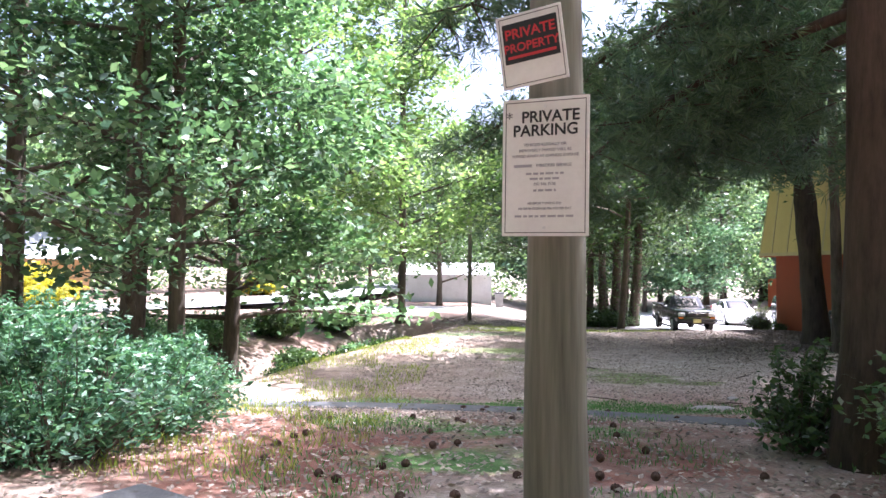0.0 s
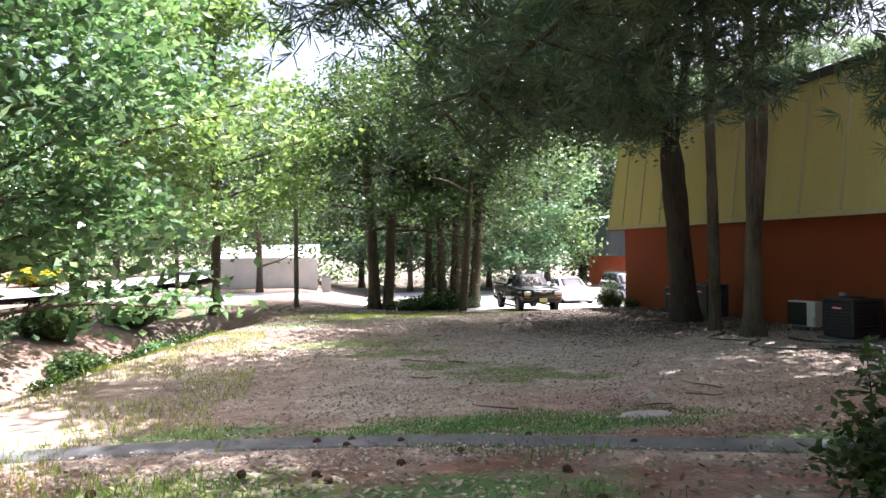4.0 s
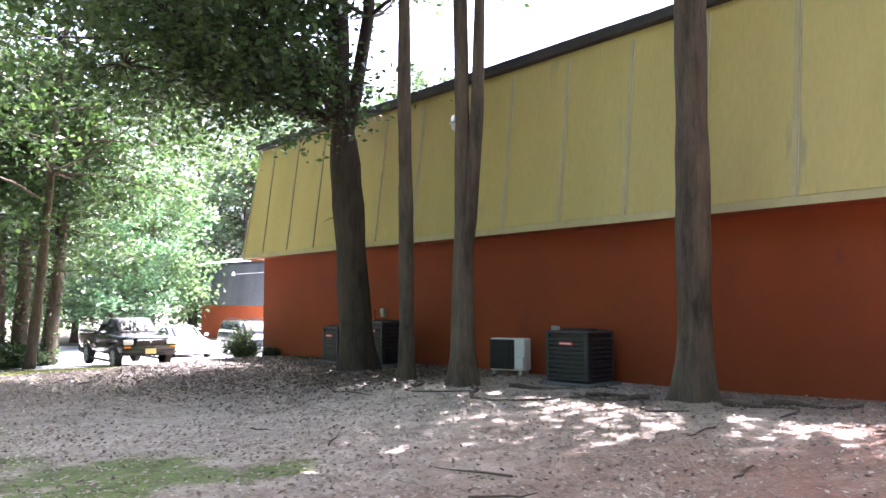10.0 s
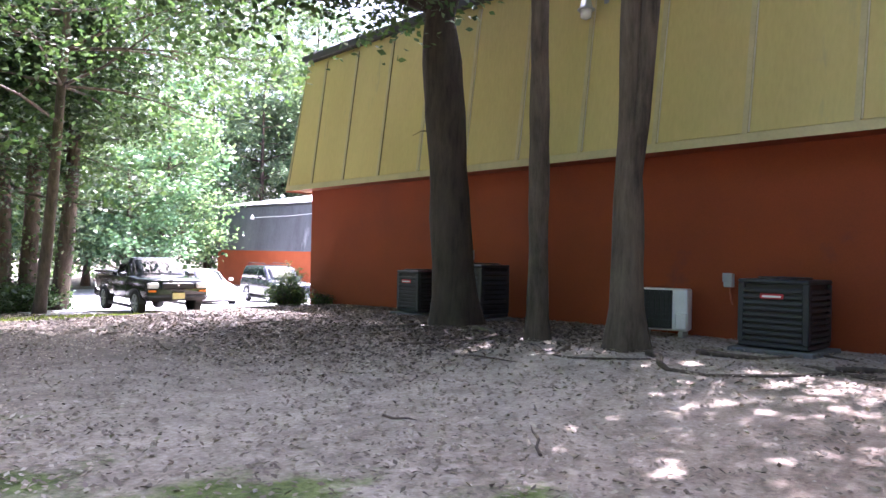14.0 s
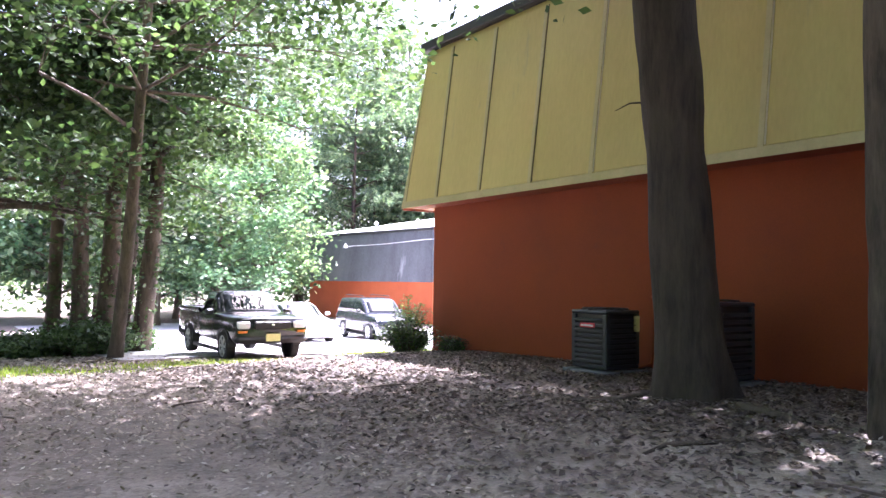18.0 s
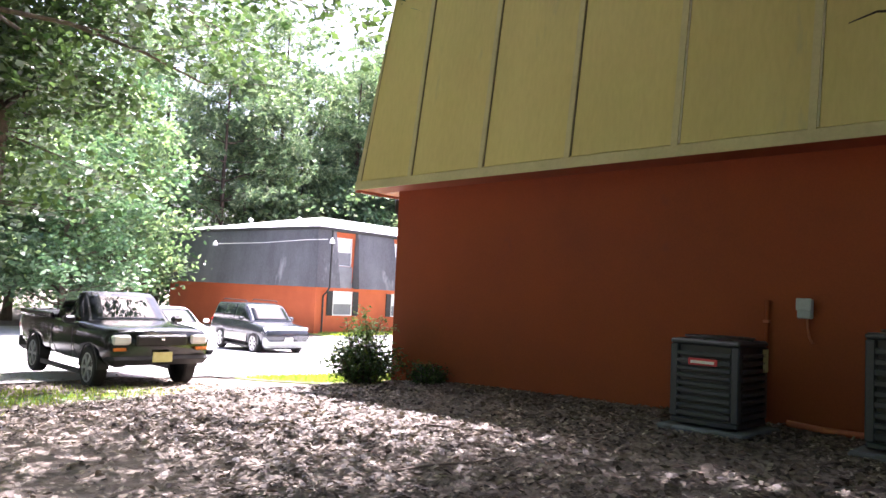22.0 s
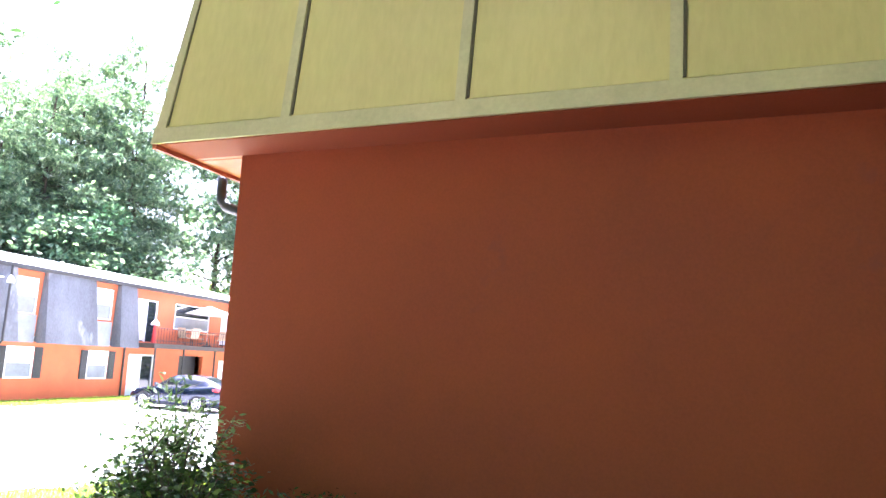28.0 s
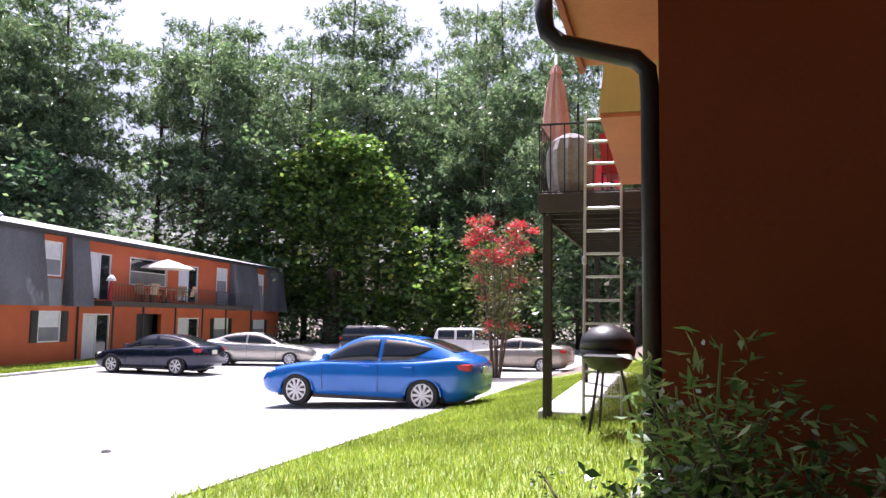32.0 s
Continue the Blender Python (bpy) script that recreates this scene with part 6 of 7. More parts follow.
# trees by the west wall, their crowns high over the yard
def wall_tree(label, x, y, h, r0, seed, lean=(0.0, 0.0), fork=None, n_limbs=12, limb_dir=None, crown_from=0.5, spread=5.6, per=46, bark=None, twigs=None, low_z=8.4):
    rng = random.Random(seed)
    nrng = np.random.default_rng(seed)
    th = thing("shade_tree", label, "tree", pose(x, y, lz(x, y)), "trees along the wall")
    g, pts, rad = trunk_geo(rng, h, r0, lean, 1.7 if r0 > 0.18 else 1.4, 22, 0.45, 0.06, -0.35, 48)
    # root buttresses
    for i, (px_, py_, pz_) in enumerate(g.v):
        w_ = max(0.0, 1 - (pz_ + 0.2) / 0.85) ** 2
        if w_ > 0:
            q_ = 1 + 0.30 * w_ * math.cos(5 * math.atan2(py_ - pts[0][1], px_ - pts[0][0]) + seed)
            g.v[i] = (pts[0][0] + (px_ - pts[0][0]) * q_, pts[0][1] + (py_ - pts[0][1]) * q_, pz_)
    if fork:
        for i, q in enumerate(pts):
            w_ = fork[4] + (1 - fork[4]) * min(1.0, max(0.0, 1 - (q[2] - fork[0]) / 0.5))
            rad[i] *= w_
            for j in range(22 * i, 22 * i + 22):
                g.v[j] = tuple(Vector(q) + (Vector(g.v[j]) - Vector(q)) * w_)
    tips = limbs(g, rng, pts, rad, crown_from, n_limbs, spread, 0.4, [], 3, 0.1, None, low_z)
    if fork:
        z, dx, dy, rr, thin = fork
        b = Vector(min(pts, key=lambda q: abs(q[2] - z)))
        fp_ = [b, b + Vector((dx * 0.3, dy * 0.3, 0.9)), b + Vector((dx * 0.7, dy * 0.7, 2.6)), b + Vector((dx, dy, 6.5))]
        g.tube(fp_, [rr, rr, rr * 0.85, rr * 0.5], 10, False, 0.08)
        limbs(g, rng, [tuple(p) for p in fp_], [rr, rr, rr * 0.8, rr * 0.5], 0.95, 5, 3.4, 0.5, tips, 3, 0.0, None, low_z)
    low = []
    if limb_dir:
        for (z, dx, dy, dz, rr) in limb_dir:
            i = min(range(len(pts)), key=lambda k: abs(pts[k][2] - z))
            b = Vector(pts[i])
            e = b + Vector((dx, dy, dz))
            path = [b, b.lerp(e, 0.35) + Vector((0, 0, 0.12)), b.lerp(e, 0.7) + Vector((0, 0, 0.1)), e]
            g.tube(path, [rr, rr * 0.8, rr * 0.55, rr * 0.25], 8, False, 0.08)
            for p in path[1:]:
                for _ in range(16):
                    q = p + Vector((rng.uniform(-1.3, 1.3), rng.uniform(-1.3, 1.3), rng.uniform(-0.7, 0.8)))
                    g.tube([p, q], [0.02, 0.006], 4, False)
                    low.append(tuple(q))
    for z, dx, dy in (twigs or []):
        i = min(range(len(pts)), key=lambda k: abs(pts[k][2] - z))
        b = Vector((pts[i][0], pts[i][1], z))
        d = Vector((dx, dy, 0))
        g.tube([b, b + d * 0.7, b + d + Vector((0, 0, 0.01)), b + d * 1.35 + Vector((0, 0, -0.05))], [0.016, 0.012, 0.008, 0.004], 5, False)
    part("trunk", g, bark or M_BARK, th, smooth=True)
    c, u, v, f = leaves_at(nrng, [p for p in tips if p[2] > 6.2], per, 0.65, 0.135)
    k = (c[:, 2] > 9.0) | (c[:, 0] < -0.7)
    part("crown", quads_mesh("crown", c[k], u[k], v[k], f[k]), M_LEAF_OAK, th)
    if low:
        c, u, v, f = leaves_at(nrng, low, 70, 0.38, 0.072)
        part("low_and_shade_bough_leaves", quads_mesh("low_and_shade_bough_leaves", c, u, v, f), M_LEAF_OAK, th)
    return th


# The oak's limbs from 8.5 m up are added out of view to block sun.
wall_tree("large grey-barked oak with a flared base by the wall", 8.36, 20.86, 18.5, 0.325, 11, (-1.35, 1.0), (4.2, 0.55, -0.35, 0.14, 0.8), 26, [(4.9, -3.4, 2.4, 1.1, 0.12), (5.0, -1.5, 3.2, 1.2, 0.07), (4.9, -2.5, -0.5, 1.6, 0.07), (5.6, -4.6, 1.0, 1.2, 0.08), (5.8, -4.0, 4.6, 0.9, 0.08), (5.4, -5.2, -1.6, 1.6, 0.07), (8.5, 2.4, 3.2, 2.6, 0.09), (8.5, 3.6, 3.6, 2.6, 0.08), (9.0, 3.2, 5.0, 2.2, 0.09), (9.0, 1.6, 4.4, 2.2, 0.08), (9.4, 0.4, 3.6, 1.6, 0.08), (9.4, 0.8, 5.2, 1.8, 0.08), (9.0, 2.6, 1.6, 2.4, 0.08), (9.2, 4.2, 4.8, 2.2, 0.08), (9.4, -1.0, 4.0, 1.8, 0.07)], 0.36, 7.2, 92, M_BARK_DARK, [(2.95, -0.16, 0.42)], 7.0)
wall_tree("slender grey-barked tree beside the wall", 7.93, 18.86, 15.0, 0.138, 12, (-0.36, 0.26), None, 11, None, 0.60, 4.6, 42)
wall_tree("twin-stemmed grey-barked tree beside the wall", 8.06, 17.6, 19.5, 0.19, 13, (-0.19, 0.34), (1.9, 0.20, -0.27, 0.125, 0.72), 19, None, 0.46, 6.8, 66)
wall_tree("tall straight oak with pale bark patches by the wall", 8.95, 14.14, 21.0, 0.235, 14, (0.0, 0.1), None, 20, None, 0.43, 6.4, 50)

# leafy trees along the ditch, left of the yard
broadleaf("maple_tree", "sunlit maple with pale layered leaves by the ditch", -7.94, 20.1, 10.5, 0.24, 0.12, 4.6, M_LEAF_MAPLE, 0.125, 21, (0.3, 0.2), 28, 40, None, 0.46, 0.28, group="trees by the ditch", zmin=1.5)
broadleaf("maple_tree", "tall dark-stemmed tree thick with leaves", -8.8, 15.9, 19.0, 0.30, 0.13, 4.6, M_LEAF_DITCH, 0.105, 22, (0.5, 0.3), 28, 50, None, 0.45, 0.35, group="trees by the ditch", zmin=2.6)
broadleaf("maple_tree", "dark upright stem close beside a larger tree", -7.9, 16.2, 18.0, 0.21, 0.30, 3.8, M_LEAF_DITCH, 0.11, 29, (0.2, 0.2), 18, 46, None, 0.45, 0.4, group="trees by the ditch", zmin=3.2)
broadleaf("maple_tree", "broadleaf tree with sunlit yellow-green foliage", -8.3, 29.0, 17.0, 0.28, 0.22, 5.2, M_LEAF_LIME, 0.125, 23, (0.2, 0.1), 26, 50, None, 0.5, 0.4, group="trees by the ditch")
broadleaf("tulip_tree", "tall yellow-green broadleaf tree behind the ditch", -4.5, 33.5, 18.0, 0.2, 0.25, 4.2, M_LEAF_LIME, 0.13, 24, (0.2, 0.1), 24, 44, None, 0.5, 0.4, group="trees by the ditch")
broadleaf("young_tree", "slim young tree on the verge", -6.55, 38.0, 8.0, 0.11, 0.3, 2.8, M_LEAF_OAK, 0.12, 25, (0, 0), 12, 22, None, 0.4, 0.4)
broadleaf("maple_tree", "dark-stemmed tree beside the road", -13.5, 19.0, 19.0, 0.26, 0.2, 5.2, M_LEAF_DITCH, 0.13, 26, (0.3, 0.3), 24, 44, None, 0.5, 0.4, group="trees by the ditch", zmin=2.6)
broadleaf("maple_tree", "leafy tree on the road verge", -16.5, 24.0, 17.0, 0.24, 0.28, 4.8, M_LEAF_MAPLE, 0.13, 27, (0.3, 0.3), 22, 44, None, 0.5, 0.4, group="trees by the ditch", zmin=2.6)
broadleaf("verge_tree", "shady tree beside the white outbuilding", -3.4, 47.5, 9.0, 0.2, 0.28, 4.0, M_LEAF_OAK, 0.14, 28, (0, 0), 18, 36, None, 0.5, 0.35)

# the clump of trunks by the truck, under one dark crown
for k, (x, y, r, hh, ln) in enumerate(((2.2, 37.9, 0.23, 12, (-0.5, -1.0)), (2.75, 37.7, 0.2, 12, (0.5, -0.8)), (4.6, 37.6, 0.15, 10, (0.1, -0.7)), (5.2, 37.2, 0.17, 11, (-0.3, -1.4)), (5.8, 37.3, 0.2, 12, (0.2, -1.2)), (6.3, 37.8, 0.16, 10, (0.5, -0.6)), (6.75, 37.5, 0.2, 12, (0.4, -1.6)))):
    broadleaf("oak_tree", "ivy-footed oak trunk in a close clump", x, y, hh, r * 1.35, 0.36 if x < 5 else 0.45, 4.4 if x < 5 else 2.5, M_LEAF_OAK, 0.095, 40 + k, ln, 16, 46, None, 0.42, 0.22, 1.3, "clump of oaks", 0.3, 3, 2.9 if x < 4 else (3.6 if x < 5.5 else 5.0), 170 if x > 4 else 60)
broadleaf("oak_tree", "spreading oak whose low leafy boughs hang over the yard", 5.6, 34.6, 13.5, 0.16, 0.36, 6.9, M_LEAF_OAK, 0.092, 58, (0.2, -3.0), 42, 50, None, 0.5, 0.16, 1.3, "clump of oaks", 0.25, 4, 5.4)

# pine at the start of the walk, its boughs sweeping low
rng = random.Random(71)
nrng = np.random.default_rng(71)
np_x, np_y = 2.33, 6.5
np_z = lz(np_x, np_y)
near_pine = thing("pine_tree", "large rough-barked pine with low sweeping boughs", "tree", pose(np_x, np_y, np_z))
g, pts, rad = trunk_geo(rng, 19.0, 0.27, (0.25, 0.4), 1.5, 18, 0.35, 0.05)
tips = limbs(g, rng, pts, rad, 0.36, 26, 4.6, 0.15, [], 2, 0.2)
for (sz, ex, ey, ez, rr) in ((4.1, -2.6, 2.9, 2.65, 0.06), (4.6, -3.4, 2.2, 3.3, 0.065), (3.9, -1.0, 3.6, 2.9, 0.05), (4.9, -2.0, 4.4, 3.4, 0.06), (5.3, -3.8, 0.6, 4.2, 0.06), (5.0, -0.4, 4.8, 3.6, 0.055), (3.6, 1.6, 2.6, 2.6, 0.05), (4.4, 0.8, 4.2, 3.2, 0.05), (5.4, -2.8, -1.8, 4.0, 0.06)):
    b, e = Vector((0.05, 0.05, sz)), Vector((ex, ey, ez))
    path = [b, b.lerp(e, 0.3) + Vector((0, 0, 0.25)), b.lerp(e, 0.65) + Vector((0, 0, 0.22)), e]
    g.tube(path, [rr, rr * 0.8, rr * 0.5, 0.012], 7, False, 0.1)
    for t in np.linspace(0.3, 1.0, 11):
        i = min(2, int(t * 3))
        p = path[i].lerp(path[i + 1], t * 3 - i)
        for _ in range(4):
            q = p + Vector((rng.uniform(-0.65, 0.65), rng.uniform(-0.65, 0.65), rng.uniform(-0.42, 0.1)))
            g.tube([p, q], [0.012, 0.004], 4, False)
            tips.append(tuple(q))
            tips.append(tuple(p.lerp(q, 0.55)))
part("trunk", g, M_PINEBARK, near_pine, smooth=True)
part("crown", quads_mesh("crown", *needles_at(nrng, tips, 6, 0.16, 0.20, 0.007, 13)), M_NEEDLE, near_pine)

# Pines added with trunks out of view, so their crowns shade the ground.
for k, (x, y, hh) in enumerate(((6.8, 9.4, 20.0), (5.2, 3.6, 19.0), (4.2, -2.0, 15.0), (10.0, 7.5, 20.0), (-4.0, -3.5, 14.0), (4.4, 6.8, 20.0))):
    pine("pine_tree", "tall pine with unseen trunk, added to shade the start of the yard", x, y, hh, 0.25, 0.52, 5.2, 60 + k, 7, 0.31, 0.033, 24, 6, (-0.3, 0.3), "pines over the yard", 0.4)

# tall pines and broadleaf trees of the surrounding woods, plus unseen ones added to screen the sky: a few patterns, set
# out round the place
# The far pines take the needle tone that is paled for haze.
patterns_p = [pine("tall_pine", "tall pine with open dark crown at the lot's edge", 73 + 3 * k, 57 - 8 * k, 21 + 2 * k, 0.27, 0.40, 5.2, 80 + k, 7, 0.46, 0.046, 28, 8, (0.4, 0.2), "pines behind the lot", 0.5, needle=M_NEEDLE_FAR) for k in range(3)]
patterns_b = [broadleaf("woodland_tree", "dense broadleaf tree at the wood edge, unseen copies screen the sky", 58 + 4 * k, 30 - 7 * k, 13 + 2 * k, 0.26, 0.15, 5.0, (M_LEAF_WOODS, M_LEAF_DITCH, M_LEAF_WOODS)[k], 0.22, 90 + k, (0.3, 0.2), 25, 24, None, 0.75, 0.35, 1.4, "woodland trees") for k in range(3)]
rt = random.Random(3)


def woods_at(pattern, x, y, s):
    lx_, ly_ = (x - FO.x) * 0.9925 + (y - FO.y) * 0.1219, (y - FO.y) * 0.9925 - (x - FO.x) * 0.1219
    if -4 < lx_ < FL + 2 and -4 < ly_ < FD + 3.5:      # keep clear of the far block
        y += FD + 4.5 - ly_ + 0.3 * max(0.0, ly_)
    copy_thing(pattern, pose(x, y, lz(x, y), 0, 0, rt.uniform(0, 360)) @ Matrix.Diagonal((s, s, s * rt.uniform(0.9, 1.15), 1)))


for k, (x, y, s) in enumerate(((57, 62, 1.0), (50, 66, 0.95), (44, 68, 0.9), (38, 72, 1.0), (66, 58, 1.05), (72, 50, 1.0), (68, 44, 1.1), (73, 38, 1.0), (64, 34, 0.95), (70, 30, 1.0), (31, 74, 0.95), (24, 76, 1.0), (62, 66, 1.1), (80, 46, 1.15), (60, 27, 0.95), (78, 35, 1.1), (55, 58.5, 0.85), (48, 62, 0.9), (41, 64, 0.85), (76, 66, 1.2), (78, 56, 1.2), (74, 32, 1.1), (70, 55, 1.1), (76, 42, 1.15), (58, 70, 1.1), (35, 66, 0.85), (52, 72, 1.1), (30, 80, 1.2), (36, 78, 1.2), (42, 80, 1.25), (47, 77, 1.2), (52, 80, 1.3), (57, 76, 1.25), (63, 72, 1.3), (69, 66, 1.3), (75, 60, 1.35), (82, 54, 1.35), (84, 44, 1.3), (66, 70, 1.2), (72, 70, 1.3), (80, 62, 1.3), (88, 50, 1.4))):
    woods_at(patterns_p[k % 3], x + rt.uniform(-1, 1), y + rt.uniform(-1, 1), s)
# From (-23, 9) on: trees added out of view to block sky light.
for k, (x, y, s) in enumerate(((52, 60.5, 0.75), (47, 74, 1.0), (36, 71, 0.95), (28, 70, 0.9), (21, 68, 1.0), (15, 64, 1.0), (10, 66, 1.1), (5, 70, 1.1), (-1, 72, 1.1), (-8, 70, 1.1), (-16, 66, 1.1), (-24, 58, 1.1), (-31, 52, 1.1), (46, 66, 0.95), (70, 47, 1.0), (38, 67, 0.9), (66, 38, 0.8), (62, 33, 0.75), (72, 44, 0.8), (16, 58, 0.7), (11, 57, 0.75), (-26, 46, 0.8), (56, 64.5, 0.95), (64, 61, 1.05), (57, 22, 0.9), (7, 62, 0.9), (19.5, 62.5, 0.75), (-23, 9, 1.2), (-22, 1, 1.25), (-19, -6, 1.3), (-11, -10, 1.3), (-4, -13, 1.3), (3, -13, 1.25), (11, -11, 1.3), (19, -8, 1.3), (-22, 13, 1.3), (-23, 4, 1.35), (-20, -12, 1.35), (-25, 20, 1.2), (26, -3, 1.3), (33, 0, 1.3))):
    woods_at(patterns_b[k % 3], x + rt.uniform(-1, 1), y + rt.uniform(-1, 1), s)

# undergrowth and far foliage closing the woods: nobody could count it
nrng = np.random.default_rng(5)
ring_pts = []
for _ in range(9500):
    a = nrng.uniform(-math.pi, math.pi)
    rr = nrng.uniform(62, 82)
    ring_pts.append((12 + rr * math.cos(a) * 1.0, 20 + rr * math.sin(a) * 0.86, -1.5 + abs(nrng.normal()) * 5.5 * (1 + 0.5 * math.sin(a * 7) * math.sin(a * 3))))
c, u, v, f = leaves_at(nrng, ring_pts, 15, 0.9, 0.23)
tagged(part("undergrowth", quads_mesh("undergrowth", c, u, v, f), M_LEAF_WOODS), "deep green undergrowth closing the surrounding woods", "undergrowth", kind="stuff")

# vine-covered mound of trees behind the lot
nrng = np.random.default_rng(8)
vt = thing("vine_covered_tree", "towering tree smothered in sunlit hanging kudzu vines", "tree", pose(62.6, 54.4, lz(62.6, 54.4)) @ Matrix.Diagonal((1.75, 1.81, 1.45, 1)))
g, pts, rad = trunk_geo(random.Random(8), 7.5, 0.4, (0, 0), 1.4)
part("trunk", g, M_BARK, vt, smooth=True)
cs = []
for (ex, ey, ez, ax, az, n) in ((0, 0.4, 6.6, 1.8, 4.4, 3200), (0, -2.1, 4.9, 1.6, 3.6, 2200), (0, 2.6, 4.4, 1.8, 3.3, 2300), (0.2, -0.4, 10.7, 1.6, 1.0, 1300), (0.1, 1.1, 9.9, 1.5, 0.9, 1100), (0, -1.8, 8.9, 1.3, 0.8, 900), (0.1, 2.7, 8.0, 1.3, 0.8, 900), (0, 4.9, 3.4, 2.2, 2.6, 2200), (0.5, 8.0, 2.8, 2.6, 3.0, 2400), (0.4, -4.2, 3.0, 2.0, 2.8, 2200), (0.8, -7.4, 2.6, 2.8, 3.0, 2400), (2.0, 12, 2.8, 3.2, 3.4, 2400)):
    n = int(n * 1.7)
    p = unit(nrng.normal(size=(n, 3)))
    lump = 1 + 0.26 * np.sin(p[:, :1] * 9 + ex * 3) * np.sin(p[:, 1:2] * 8 + p[:, 2:3] * 5) + 0.10 * np.sin(p[:, 2:3] * 14 + ey) + 0.10 * nrng.normal(size=(n, 1))
    cs.append(np.array([ex, ey, ez]) + p * lump * np.array([ax, ax, az]))
cc = np.concatenate(cs)
cc = cc[(cc[:, 2] > 0.05) & (np.sin(cc[:, 1] * 2.1 + np.sin(cc[:, 2])) * np.sin(cc[:, 2] * 1.3 + cc[:, 1]) < 0.72)]
c, u, v, f = leaves_at(nrng, cc, 1, 0.14, 0.135, 0.6, 0.75, 0.4)
part("crown", quads_mesh("crown", c, u, v, f), M_LEAF_VINE, vt)

# crape myrtle with red flowers
nrng = np.random.default_rng(12)
rg = random.Random(12)
mx_, my_ = 33.5, 34.2
mz_ = lz(mx_, my_)
cm = thing("crape_myrtle", "many-stemmed crape myrtle topped with red flowers", "tree", pose(mx_, my_, mz_))
g, tips = Geo(), []
for k in range(9):
    a = 2.4 * k
    e = Vector((1.25 * math.cos(a) * rg.uniform(0.4, 1.1), 1.25 * math.sin(a) * rg.uniform(0.4, 1.1), rg.uniform(4.6, 5.8)))
    path = [Vector((0.12 * math.cos(a), 0.12 * math.sin(a), -0.1)), e * 0.4, e * 0.72, e]
    g.tube(path, [0.045, 0.035, 0.022, 0.008], 6, False)
    for t in np.linspace(0.35, 1, 9):
        p = path[0].lerp(e, t)
        q = p + Vector((rg.uniform(-0.5, 0.5), rg.uniform(-0.5, 0.5), rg.uniform(-0.1, 0.45)))
        g.tube([p, q], [0.012, 0.004], 4, False)
        tips.append(tuple(q))
tagged(part("stem_cluster", g, M_TWIG, cm, smooth=True), "slim smooth brown stems", kind="stuff")
part("crown", quads_mesh("crown", *leaves_at(nrng, tips, 56, 0.24, 0.055)), M_LEAF_MYRTLE, cm)
ft = [t for t in tips if t[2] > 4.2] * 2 + tips[::6]
tagged(part("flower_mass", quads_mesh("flower_mass", *leaves_at(nrng, ft, 46, 0.13, 0.045, 0.3, 0.8)), M_FLOWER, cm), "bright red flower clusters", kind="stuff")


# ---------------------------------------------------------------- shrubs
def shrub(name, label, x, y, w, h, leaf, size, n, seed, sprays=0, spray_leaf=None, group="", dz=0.0, dense=0.85, ratio=0.55):
    nr, rg = np.random.default_rng(seed), random.Random(seed)
    th = thing(name, label, "shrub", pose(x, y, lz(x, y)), group)
    g, tips = Geo(), []
    for k in range(n):
        a, rr = rg.uniform(0, 6.283), math.sqrt(rg.random())
        top = h * (1 - 0.45 * rr * rr) * rg.uniform(0.55, 1.0)
        e = Vector((w * rr * math.cos(a), w * rr * math.sin(a), max(0.12, top)))
        b = Vector((0.3 * e.x, 0.3 * e.y, -0.05))
        g.tube([b, b.lerp(e, 0.5) + Vector((0, 0, 0.08 * h)), e], [0.012, 0.008, 0.003], 4, False)
        for t in (0.45, 0.65, 0.85, 1.0):
            tips.append(tuple(b.lerp(e, t)))
    tagged(part("stem_cluster", g, M_TWIG, th), "thin brown woody stems", kind="stuff")
    c, u, v, f = leaves_at(nr, tips, max(3, int(11 * dense)), 0.11 * max(w, h) ** 0.5, size, 0.5, ratio)
    keep = c[:, 2] > 0.02
    part("leaves", quads_mesh("leaves", c[keep], u[keep], v[keep], f[keep]), leaf, th)
    if sprays:
        g, pts = Geo(), []
        for k in range(sprays):
            a = rg.uniform(0, 6.283)
            b = Vector((0.4 * w * math.cos(a), 0.4 * w * math.sin(a), h * 0.7))
            e = b + Vector((rg.uniform(-0.25, 0.25), rg.uniform(-0.25, 0.25), h * rg.uniform(0.3, 0.55)))
            g.tube([b, e], [0.008, 0.003], 4, False)
            for t in np.linspace(0.25, 1, 8):
                pts.append(tuple(b.lerp(e, t)))
        tagged(part("shoot_cluster", g, M_TWIG, th), "slim upright young shoots", kind="stuff")
        part("young_leaves", quads_mesh("young_leaves", *leaves_at(nr, pts, 7, 0.045, size * 1.05, 0.5, 0.32)), spray_leaf or leaf, th)
    return th


# Lime on the upper shoots paints in the sun that catches them.
shrub("corner_shrub", "glossy dark evergreen shrub at the corner, its young shoots coloured as sunlit", 9.44, 28.04, 0.50, 0.72, M_LEAF_CORNER, 0.025, 105, 31, 14, M_LEAF_LIME, dense=1.25)
shrub("corner_shrub", "low dark glossy shrub against the red wall", 9.88, 27.2, 0.24, 0.26, M_LEAF_DARK, 0.016, 90, 32, 4, M_LEAF_DARK, dense=1.1)
shrub("corner_shrub", "leafy seedling shoots beside the downspout", 9.92, 28.5, 0.22, 0.46, M_LEAF_DARK, 0.016, 80, 33, 5, M_LEAF_DARK)
wx_, wy_ = 9.66, 28.22
weed = thing("tall_weed", "tall leafy green weed rising through the corner shrub", "weed", pose(wx_, wy_, lz(wx_, wy_)))
rw = random.Random(88)
g, pts = Geo(), []
